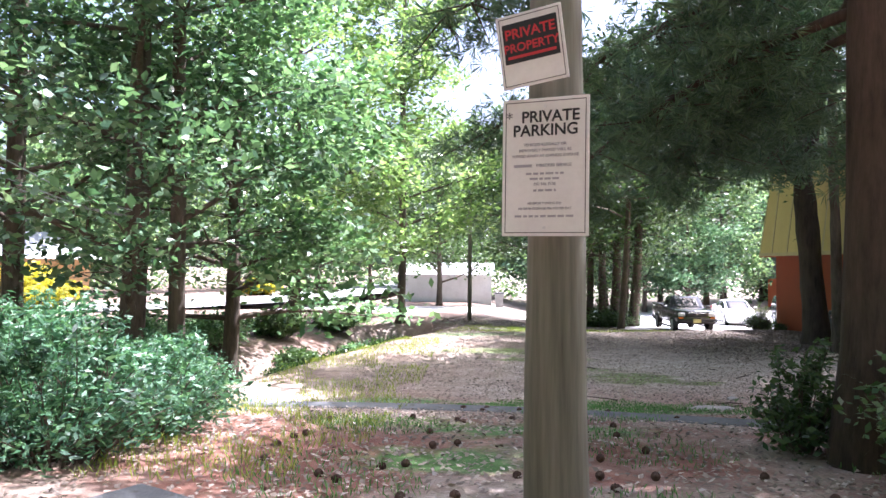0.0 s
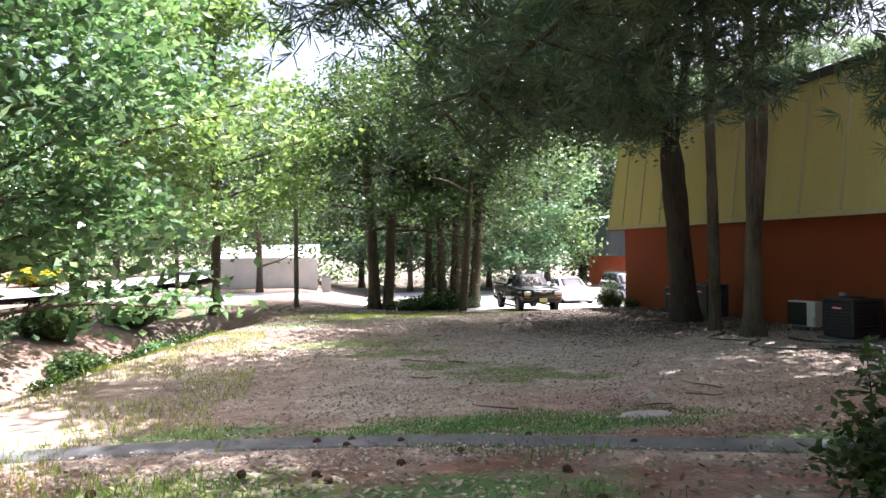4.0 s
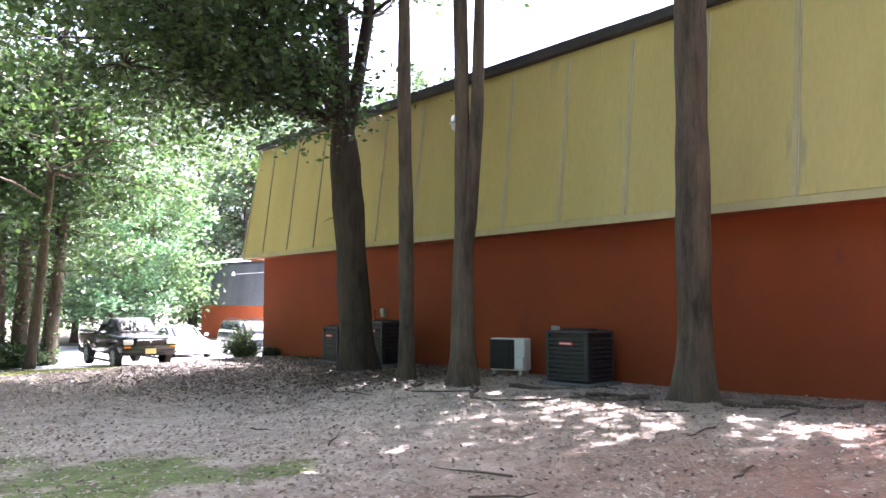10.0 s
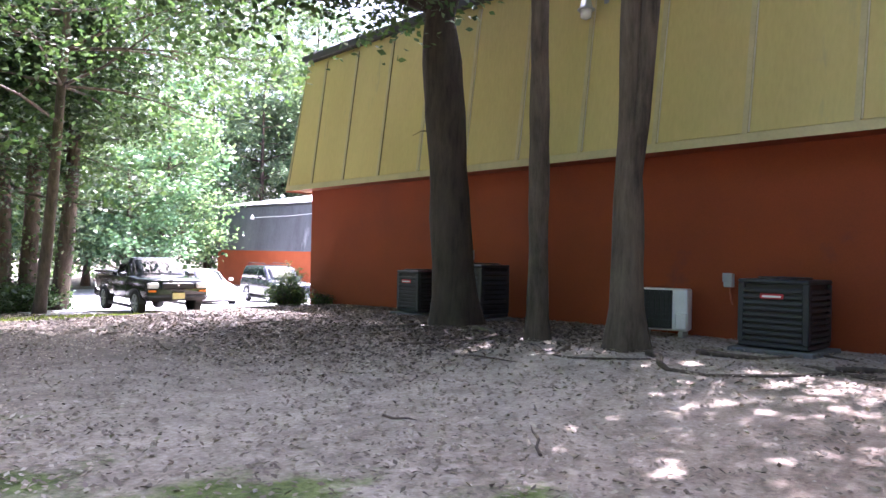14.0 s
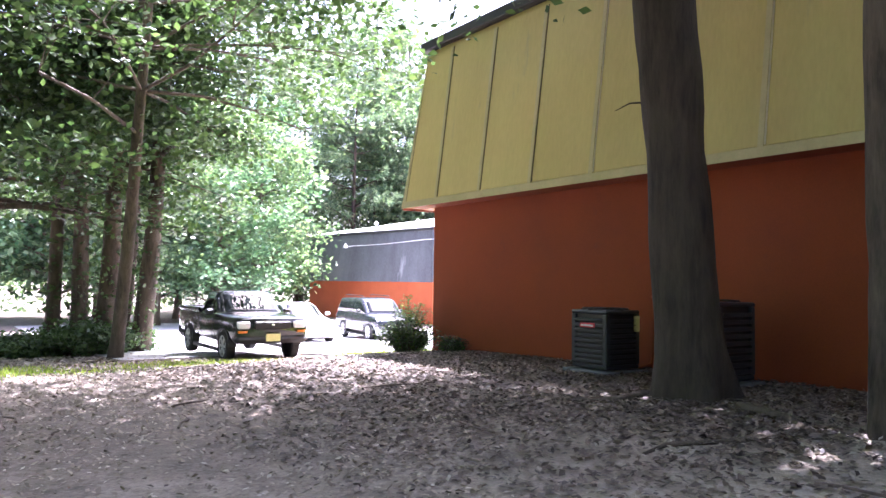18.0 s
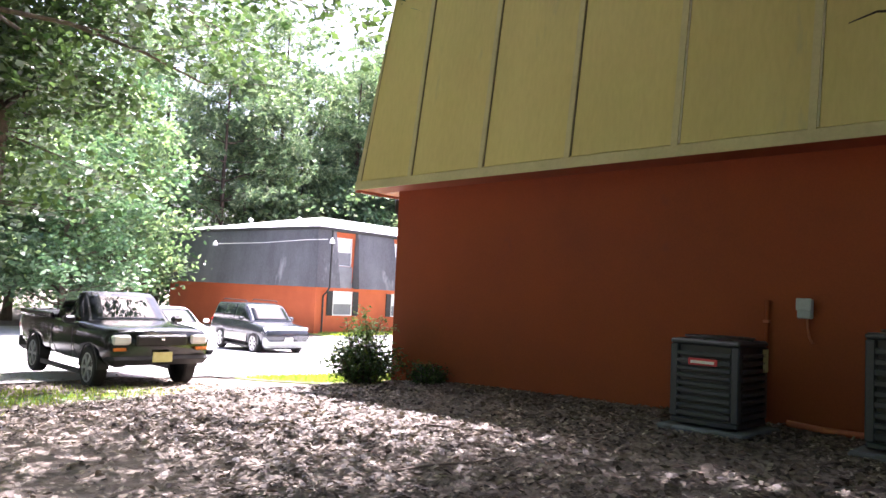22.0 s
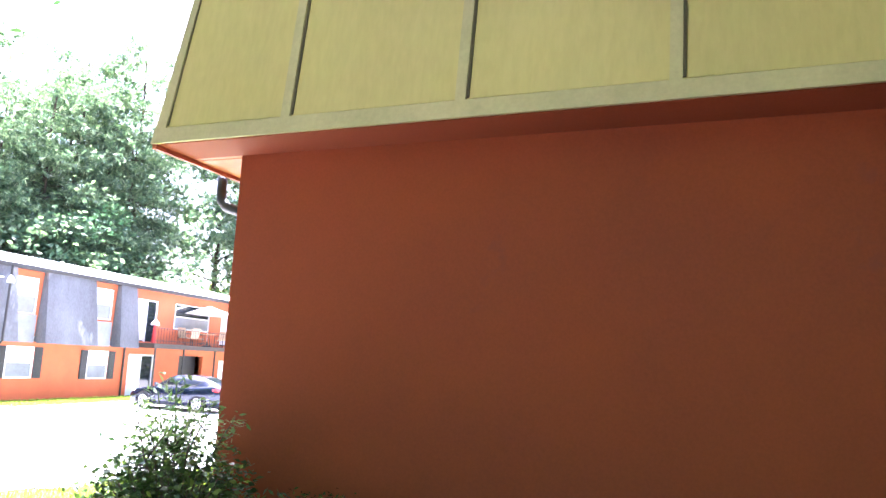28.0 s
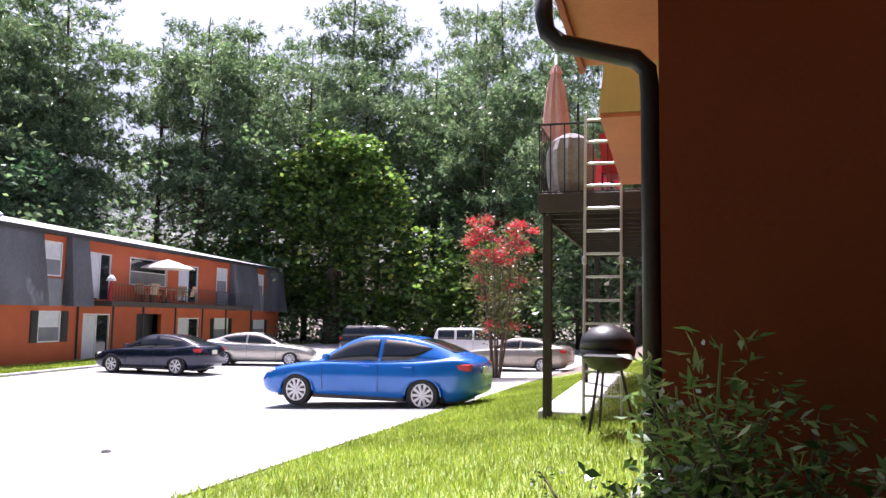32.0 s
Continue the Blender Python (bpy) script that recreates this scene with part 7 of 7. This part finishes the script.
for k in range(4):
    a = 1.6 * k + 0.4
    e = Vector((0.16 * math.cos(a), 0.16 * math.sin(a), 0.90 + 0.08 * (k % 3)))
    path = [Vector((0, 0, -0.03)), e * 0.5 + Vector((0.02, 0, 0)), e]
    part("stalk", Geo().tube(path, [0.009, 0.007, 0.004], 5, False), M_LEAF_LIME, weed)
    for t in np.linspace(0.62, 1.0, 7):
        p = path[0].lerp(e, t)
        for s in (-1, 1):
            q = p + Vector((0.10 * math.cos(a + s * 1.4 + t * 6), 0.10 * math.sin(a + s * 1.4 + t * 6), 0.02))
            pts += [tuple(p.lerp(q, f_)) for f_ in (0.45, 0.75, 1.0)]
# The weed's leaves take the same lime tone with sunlight in it.
part("leaves", quads_mesh("leaves", *leaves_at(np.random.default_rng(88), pts, 2, 0.018, 0.036, 0.7, 0.27, 0.2)), M_LEAF_LIME, weed)
for k, (x, y, w, hh) in enumerate(((-4.9, 6.3, 1.1, 1.15), (-5.9, 7.2, 1.3, 1.25), (-4.7, 7.7, 1.0, 1.05), (-6.6, 8.9, 1.4, 1.3), (-5.2, 9.3, 1.0, 0.95), (-6.0, 5.5, 1.2, 1.1), (-7.6, 7.4, 1.5, 1.4), (-7.8, 11.0, 1.5, 1.3), (-6.4, 11.6, 1.1, 0.9), (-7.0, 14.0, 1.2, 1.1))):
    shrub("bank_shrub", "feathery blue-green shrub on the ditch bank", x, y, w, hh * (0.9 + 0.1 * math.sin(k * 2.4)), M_LEAF_BUSH, 0.046, 120, 200 + k, 22, M_LEAF_BUSH, "bank shrubs", dense=0.9, ratio=0.38)
for k, (x, y, w, hh, lf) in enumerate(((1.98, 7.15, 0.42, 0.85, M_LEAF_OAK), (2.5, 5.5, 0.7, 1.3, M_LEAF_OAK), (3.1, 6.9, 0.7, 1.0, M_LEAF_OAK))):
    shrub("understory_shrub", "dark straggling shrub beside the pine", x, y, w, hh, lf, 0.045, 34, 230 + k, 8, lf, "shrubs by the pine")
for k, (x, y, w, hh, lf) in enumerate(((-6.8, 23.5, 0.8, 0.8, M_LEAF_OAK), (-5.3, 25.8, 0.5, 0.7, M_LEAF_MAPLE), (-8.2, 26.0, 1.0, 1.0, M_LEAF_OAK), (-9.0, 22.0, 1.2, 1.2, M_LEAF_MAPLE), (-9.5, 18.0, 1.3, 1.5, M_LEAF_MAPLE), (-10.5, 14.5, 1.5, 1.6, M_LEAF_OAK), (5.4, 36.9, 1.2, 0.9, M_LEAF_OAK), (3.9, 37.2, 1.0, 0.6, M_LEAF_OAK), (-6.9, 30.5, 0.9, 0.8, M_LEAF_OAK))):
    shrub("verge_shrub", "loose green shrub on the verge", x, y, w, hh, lf, 0.07, 120, 250 + k, 0, None, "verge shrubs")
shrub("golden_shrub", "bright golden-leaved shrub across the road", -22.3, 32.3, 3.3, 2.3, M_LEAF_YELLOW, 0.12, 330, 61, 0)
shrub("golden_shrub", "rounded yellow-green shrub by the far road", -16.5, 52.0, 1.6, 1.3, M_LEAF_YELLOW, 0.12, 160, 62, 0)

# Dark-leaved brush stands in for the shadow on the ditch bank.
for k, (x, y, w, hh) in enumerate(((-5.7, 25.2, 0.9, 0.7), (-5.1, 27.0, 1.0, 0.8), (-4.5, 28.8, 1.0, 0.8), (-4.1, 30.6, 0.9, 0.6), (-6.6, 21.8, 0.8, 0.6))):
    shrub("ditch_shade_brush", "dark tangled brush put in for the shadowed hollow of the ditch", x, y, w, hh, M_LEAF_DARK, 0.05, 90, 270 + k, 0, None, "ditch brush")

# ---------------------------------------------------------------- buildings across the way
shed = thing("white_outbuilding", "long low white-sided outbuilding", "building", pose(-3.1, 54.5, lz(-3, 52)))
part("wall", Geo().box((-3.15, -2.5, -0.2), (3.15, 2.5, 1.95)), M_WHITEWALL, shed)
for i in range(9):
    part("siding_board", Geo().box((-3.17, -2.52, 0.02 + i * 0.21), (3.17, -2.50, 0.21 + i * 0.21), 0.004), M_WHITEWALL, shed)
part("roof", Geo().add([(-3.4, -2.8, 1.93), (3.4, -2.8, 1.93), (3.4, 2.8, 1.93), (-3.4, 2.8, 1.93), (-3.4, 0, 2.75), (3.4, 0, 2.75)], [(0, 1, 5, 4), (2, 3, 4, 5), (0, 4, 3), (1, 2, 5), (3, 2, 1, 0)]), M_ROOF, shed)
bin_ = thing("wheeled_bin", "dark wheeled rubbish bin beside the outbuilding", "bin", pose(0.6, 51.7, lz(0.6, 51.7)))
part("bin_body", Geo().loft([[(-0.24, -0.28, 0.05), (0.24, -0.28, 0.05), (0.24, 0.28, 0.05), (-0.24, 0.28, 0.05)], [(-0.3, -0.36, 1.0), (0.3, -0.36, 1.0), (0.3, 0.36, 1.0), (-0.3, 0.36, 1.0)]]), M_GREYPL, bin_)
part("lid", Geo().box((-0.32, -0.38, 1.0), (0.32, 0.4, 1.07), 0.02), M_TRIM, bin_)
hs = thing("yellow_house", "low tan brick house with a pale roof across the road", "house", pose(-30.5, 42.0, lz(-30.5, 42), 0, 0, 34))
M_TANBRICK = surface("tan_brick", (0.36, 0.24, 0.12), (0.52, 0.36, 0.19), 0.85, 1.2, 20, 0.4)
part("wall", pierced(-6, 6, -0.3, 2.5, -3.5, -3.25, [(-4, -2.6, 0.9, 2.0), (-0.5, 0.5, 0.0, 2.05), (2.4, 4.2, 0.9, 2.0)]), M_TANBRICK, hs)
part("wall", Geo().box((-6, -3.25, -0.3), (6, 3.5, 2.5)), M_TANBRICK, hs)
for a, b, c_, d in ((-4, -2.6, 0.9, 2.0), (2.4, 4.2, 0.9, 2.0)):
    w_ = part("window", Geo().box((a, -3.40, c_), (b, -3.37, d)), M_GLASS, hs)
    part("frame", Geo().box((a, -3.46, (c_ + d) / 2 - 0.03), (b, -3.40, (c_ + d) / 2 + 0.03)), M_WHITE, w_)
part("door", Geo().box((-0.5, -3.40, 0.0), (0.5, -3.36, 2.05)), M_WHITE, hs)
part("roof", Geo().add([(-6.6, -4.1, 2.45), (6.6, -4.1, 2.45), (6.6, 4.1, 2.45), (-6.6, 4.1, 2.45), (-4, 0, 4.1), (4, 0, 4.1)], [(0, 1, 5, 4), (1, 2, 5), (2, 3, 4, 5), (3, 0, 4), (3, 2, 1, 0)]), M_ROOF, hs)

pole = thing("utility_pole", "slim grey timber pole on the verge", "pole", pose(-1.37, 35.3, lz(-1.37, 35.3)))
part("shaft", Geo().tube([(0, 0, -0.3), (0.02, 0, 3), (0.03, 0.02, 7.2)], [0.105, 0.095, 0.075], 12), M_POST, pole, smooth=True)
g = Geo()
cables = thing("overhead_cables", "three pale overhead cables by the road", "cable", pose(0, 0, 0))
for z0, z1, z2 in ((7.2, 4.51, 3.29), (8.4, 5.11, 3.43), (6.5, 4.19, 3.26)):
    part("cable", Geo().tube([(-38, 12.6, z0 + 6.4), (-20, 13.6, z0), (-12.14, 14.0, z1), (-8.85, 14.05, z2), (-8.6, 15.7, z2 - 0.1)], 0.016, 5), M_GREYPL, cables)

# ---------------------------------------------------------------- small things on the ground
rs = random.Random(17)
stone = Geo()
ring = []
for r, z in ((0.42, -0.03), (0.43, 0.01), (0.36, 0.026), (0.1, 0.03)):
    ring.append([(r * 1.25 * math.cos(2 * math.pi * j / 13) * (1 + 0.16 * math.sin(j * 2.3)), r * 0.6 * math.sin(2 * math.pi * j / 13) * (1 + 0.13 * math.cos(j * 1.7)), z) for j in range(13)])
stone.loft(ring)
for k, (x, y, s, tr) in enumerate(((2.5, 11.55, 0.72, 12), (3.3, 12.9, 0.3, 60))):
    ob = part("flat_stone", stone.mesh("flat_stone"), M_STONE)
    ob.matrix_world = pose(x, y, lz(x, y) + 0.01, 0, 0, tr) @ Matrix.Diagonal((s, s, 1, 1))
    tagged(ob, "flat pale stone half sunk in the yard", "stone", "flat stones")
ob = part("loose_stone", Geo().lathe((0, 0, 0), [(0.05, -0.04), (0.07, 0.0), (0.045, 0.03), (0.012, 0.036)], 9), M_KERB)
ob.matrix_world = pose(15.14, 35.2, lz(15.1, 35.2) + 0.04)
tagged(ob, "small dark lump of stone on the asphalt", "stone")
slab = part("drain_slab", Geo().box((-0.75, -0.45, -0.2), (0.75, 0.45, 0.06), 0.03), M_KERB)
slab.matrix_world = pose(-2.95, 3.9, lz(-2.95, 3.9) + 0.02, 0, 0, -32)
tagged(slab, "weathered concrete slab end by the bank shrubs", "slab")
cone = Geo()
ring = []
for i in range(9):
    u = i / 8
    r = 0.034 * math.sin(math.pi * (0.16 + 0.8 * u)) * (1.18 if i % 2 else 0.85)
    ring.append([(r * math.cos(2 * math.pi * j / 9 + i * 0.4), r * math.sin(2 * math.pi * j / 9 + i * 0.4), 0.09 * u) for j in range(9)])
cone.loft(ring)
cone_mesh = cone.mesh("pine_cone")
cone_mesh.materials.append(M_CONE)
for k in range(46):
    x, y = rs.uniform(-3.2, 1.6), rs.uniform(3.6, 11.0)
    ob = new("pine_cone", cone_mesh)
    ob.matrix_world = pose(x, y, lz(x, y) + 0.03, 90 + rs.uniform(-20, 20), 0, rs.uniform(0, 360))
    tagged(ob, "fallen brown pine cone on the clay", "pine cone", "pine cones")
for k in range(26):
    x, y = rs.uniform(0.5, 8.8), rs.uniform(8.5, 25)
    ln = rs.uniform(0.3, 1.0)
    a = rs.uniform(0, 6.28)
    path = []
    for i in range(5):
        t = i / 4 - 0.5
        px_, py_ = x + ln * t * math.cos(a) + rs.uniform(-0.04, 0.04), y + ln * t * math.sin(a) + rs.uniform(-0.04, 0.04)
        path.append((px_, py_, lz(px_, py_) + 0.016 + rs.uniform(0, 0.02)))
    ob = part("fallen_stick", Geo().tube(path, [0.012, 0.011, 0.01, 0.008, 0.004], 5), M_TWIG)
    tagged(ob, "thin dry fallen stick on the leaf litter", "stick", "fallen sticks")
for k, (x, y, a, ln, r) in enumerate(((8.1, 20.2, -2.4, 1.9, 0.05), (8.0, 21.2, 2.9, 1.5, 0.05), (7.8, 18.4, -2.0, 1.4, 0.035), (7.9, 17.2, -1.9, 2.2, 0.045), (8.4, 16.9, -1.2, 1.6, 0.04), (8.7, 13.6, -1.9, 1.2, 0.05), (8.6, 14.6, 2.2, 1.2, 0.05), (8.3, 15.4, -1.5, 1.8, 0.035), (8.9, 13.2, -0.9, 1.2, 0.05))):
    path, rad = [], []
    for i in range(8):
        t = i / 7
        px_, py_ = x + ln * t * math.cos(a + 0.5 * math.sin(t * 5 + k)), y + ln * t * math.sin(a + 0.5 * math.sin(t * 5 + k))
        path.append((px_, py_, lz(px_, py_) + 0.02 * (1 - t) + 0.012 * math.sin(t * 9)))
        rad.append(r * (1 - 0.75 * t))
    tagged(part("surface_root", Geo().tube(path, rad, 7), M_BARK, None, "", True), "bare tree root running over the soil", "root", "surface roots")

# fallen leaves: nobody could count them
nrng = np.random.default_rng(31)


def litter(name, label, x0, x1, y0, y1, n, size, keep=None, leaf=None):
    x, y = nrng.uniform(x0, x1, n), nrng.uniform(y0, y1, n)
    k = np.ones(n, bool)
    clump = 0.5 + 0.5 * np.sin(x * 1.9 + 1.3 * np.sin(y * 0.8)) * np.sin(y * 1.3 + 0.9 * np.sin(x * 1.1))
    k &= nrng.uniform(0, 1, n) < 0.30 + 0.7 * clump
    if keep is not None:
        k &= keep(x, y)
    x, y = x[k], y[k]
    c = np.stack([x, y, land(x, y) + 0.008 + nrng.uniform(0, 0.018, len(x))], 1)
    a = nrng.uniform(0, 6.283, len(x))
    s = size * nrng.uniform(0.5, 1.4, len(x))[:, None]
    u = np.stack([np.cos(a), np.sin(a), nrng.normal(size=len(x)) * 0.28], 1) * s
    v = np.stack([-np.sin(a), np.cos(a), nrng.normal(size=len(x)) * 0.28], 1) * s * 0.6
    f = np.stack([0 * x, 0 * x, 0.25 * s[:, 0] * nrng.uniform(-0.4, 1, len(x))], 1)
    tagged(part(name, quads_mesh(name, c, u, v, f), leaf or M_LITTER), label, "leaf litter", kind="stuff")


litter("leaf_litter", "dry brown leaves scattered over the yard", -4, 10.1, 9.5, 29.5, 140000, 0.022)
litter("leaf_litter", "brown leaves and needles over red clay", -4.5, 4.5, 1.5, 10.5, 24000, 0.028)
# The drift by the wall carries its shade in darker leaves.
litter("leaf_litter", "deep drift of dry leaves along the wall foot, darkened for shade", 4.2, 10.15, 18.0, 29.0, 82000, 0.029, lambda x, y: nrng.uniform(0, 1, len(x)) < np.clip((x - 4.2) / 2.5, 0.15, 1) * np.clip((y - 18) / 2.5, 0.2, 1), M_LITTER_SHADED)
litter("leaf_litter", "dry leaves beyond the clump of oaks", -3, 9, 29, 37, 14000, 0.045)


def grass(name, label, x0, x1, y0, y1, n, height, keep=None, lift=0.0, width=0.006, blades=None):
    x, y = nrng.uniform(x0, x1, n), nrng.uniform(y0, y1, n)
    k = np.ones(n, bool) if keep is None else keep(x, y)
    x, y = x[k], y[k]
    m = len(x)
    hgt = height * nrng.uniform(0.5, 1.3, m)[:, None]
    a = nrng.uniform(0, 6.283, m)
    lean = np.stack([nrng.normal(size=m) * 0.35, nrng.normal(size=m) * 0.35, np.ones(m)], 1)
    u = unit(lean) * hgt * 0.5
    c = np.stack([x, y, land(x, y) + lift], 1) + u
    v = np.stack([np.cos(a), np.sin(a), 0 * a], 1) * width
    tagged(part(name, quads_mesh(name, c, u, v - u * 0.45), blades or M_GRASSB), label, "grass", kind="stuff")


def spot(cx, cy, rx, ry):
    def inside(x, y):
        d = ((x - cx) / rx) ** 2 + ((y - cy) / ry) ** 2
        return nrng.uniform(0, 1, len(x)) > d + 0.35 * np.sin(x * 4.1) * np.sin(y * 3.7)
    return inside


grass("grass", "thick sunlit grass before the deck", 10.3, 30, 28.5, 32.6, 70000, 0.085, lambda x, y: y < 32.35 + 0.9 * np.clip((13 - x) / 4, 0, 1), 0.015, 0.007)
grass("grass", "green grass patch behind the kerb", -2.2, 4.2, 9.6, 13.2, 26000, 0.05, spot(0.9, 11.5, 2.9, 1.1), blades=M_GRASS_SHADE)
grass("grass", "sparse grass on the clay", -4, 2.5, 4.5, 10.5, 7000, 0.07, lambda x, y: np.sin(x * 1.7 + y) * np.sin(y * 1.1 - x * 0.6) > 0.15, blades=M_GRASS_SHADE)
grass("grass", "sunlit grass under the oak clump", -3, 7.0, 27.0, 33.5, 17000, 0.09, lambda x, y: spot(1.6, 30.2, 4.4, 2.5)(x, y) & (np.sin(x * 1.9 + y * 0.7) * np.sin(y * 1.6 - x * 0.8) > -0.35), 0, 0.009)
grass("grass", "rough grass along the ditch bank", -5.5, -2.2, 5.5, 26, 12000, 0.11, lambda x, y: np.sin(y * 1.3) * np.sin(x * 2 + y * 0.4) > -0.2)
grass("grass", "grass beside the truck", 5.0, 8.2, 28.6, 32.6, 2600, 0.07, spot(6.4, 30.8, 1.8, 1.7), 0, 0.009)
grass("grass", "grass strip along the far block", 26.5, 40, 50, 55, 16000, 0.12, lambda x, y: (y > 50.1 + 0.123 * (x - 26.5)) & (y < 52.9 + 0.123 * (x - 26.5)), 0.04, 0.02)
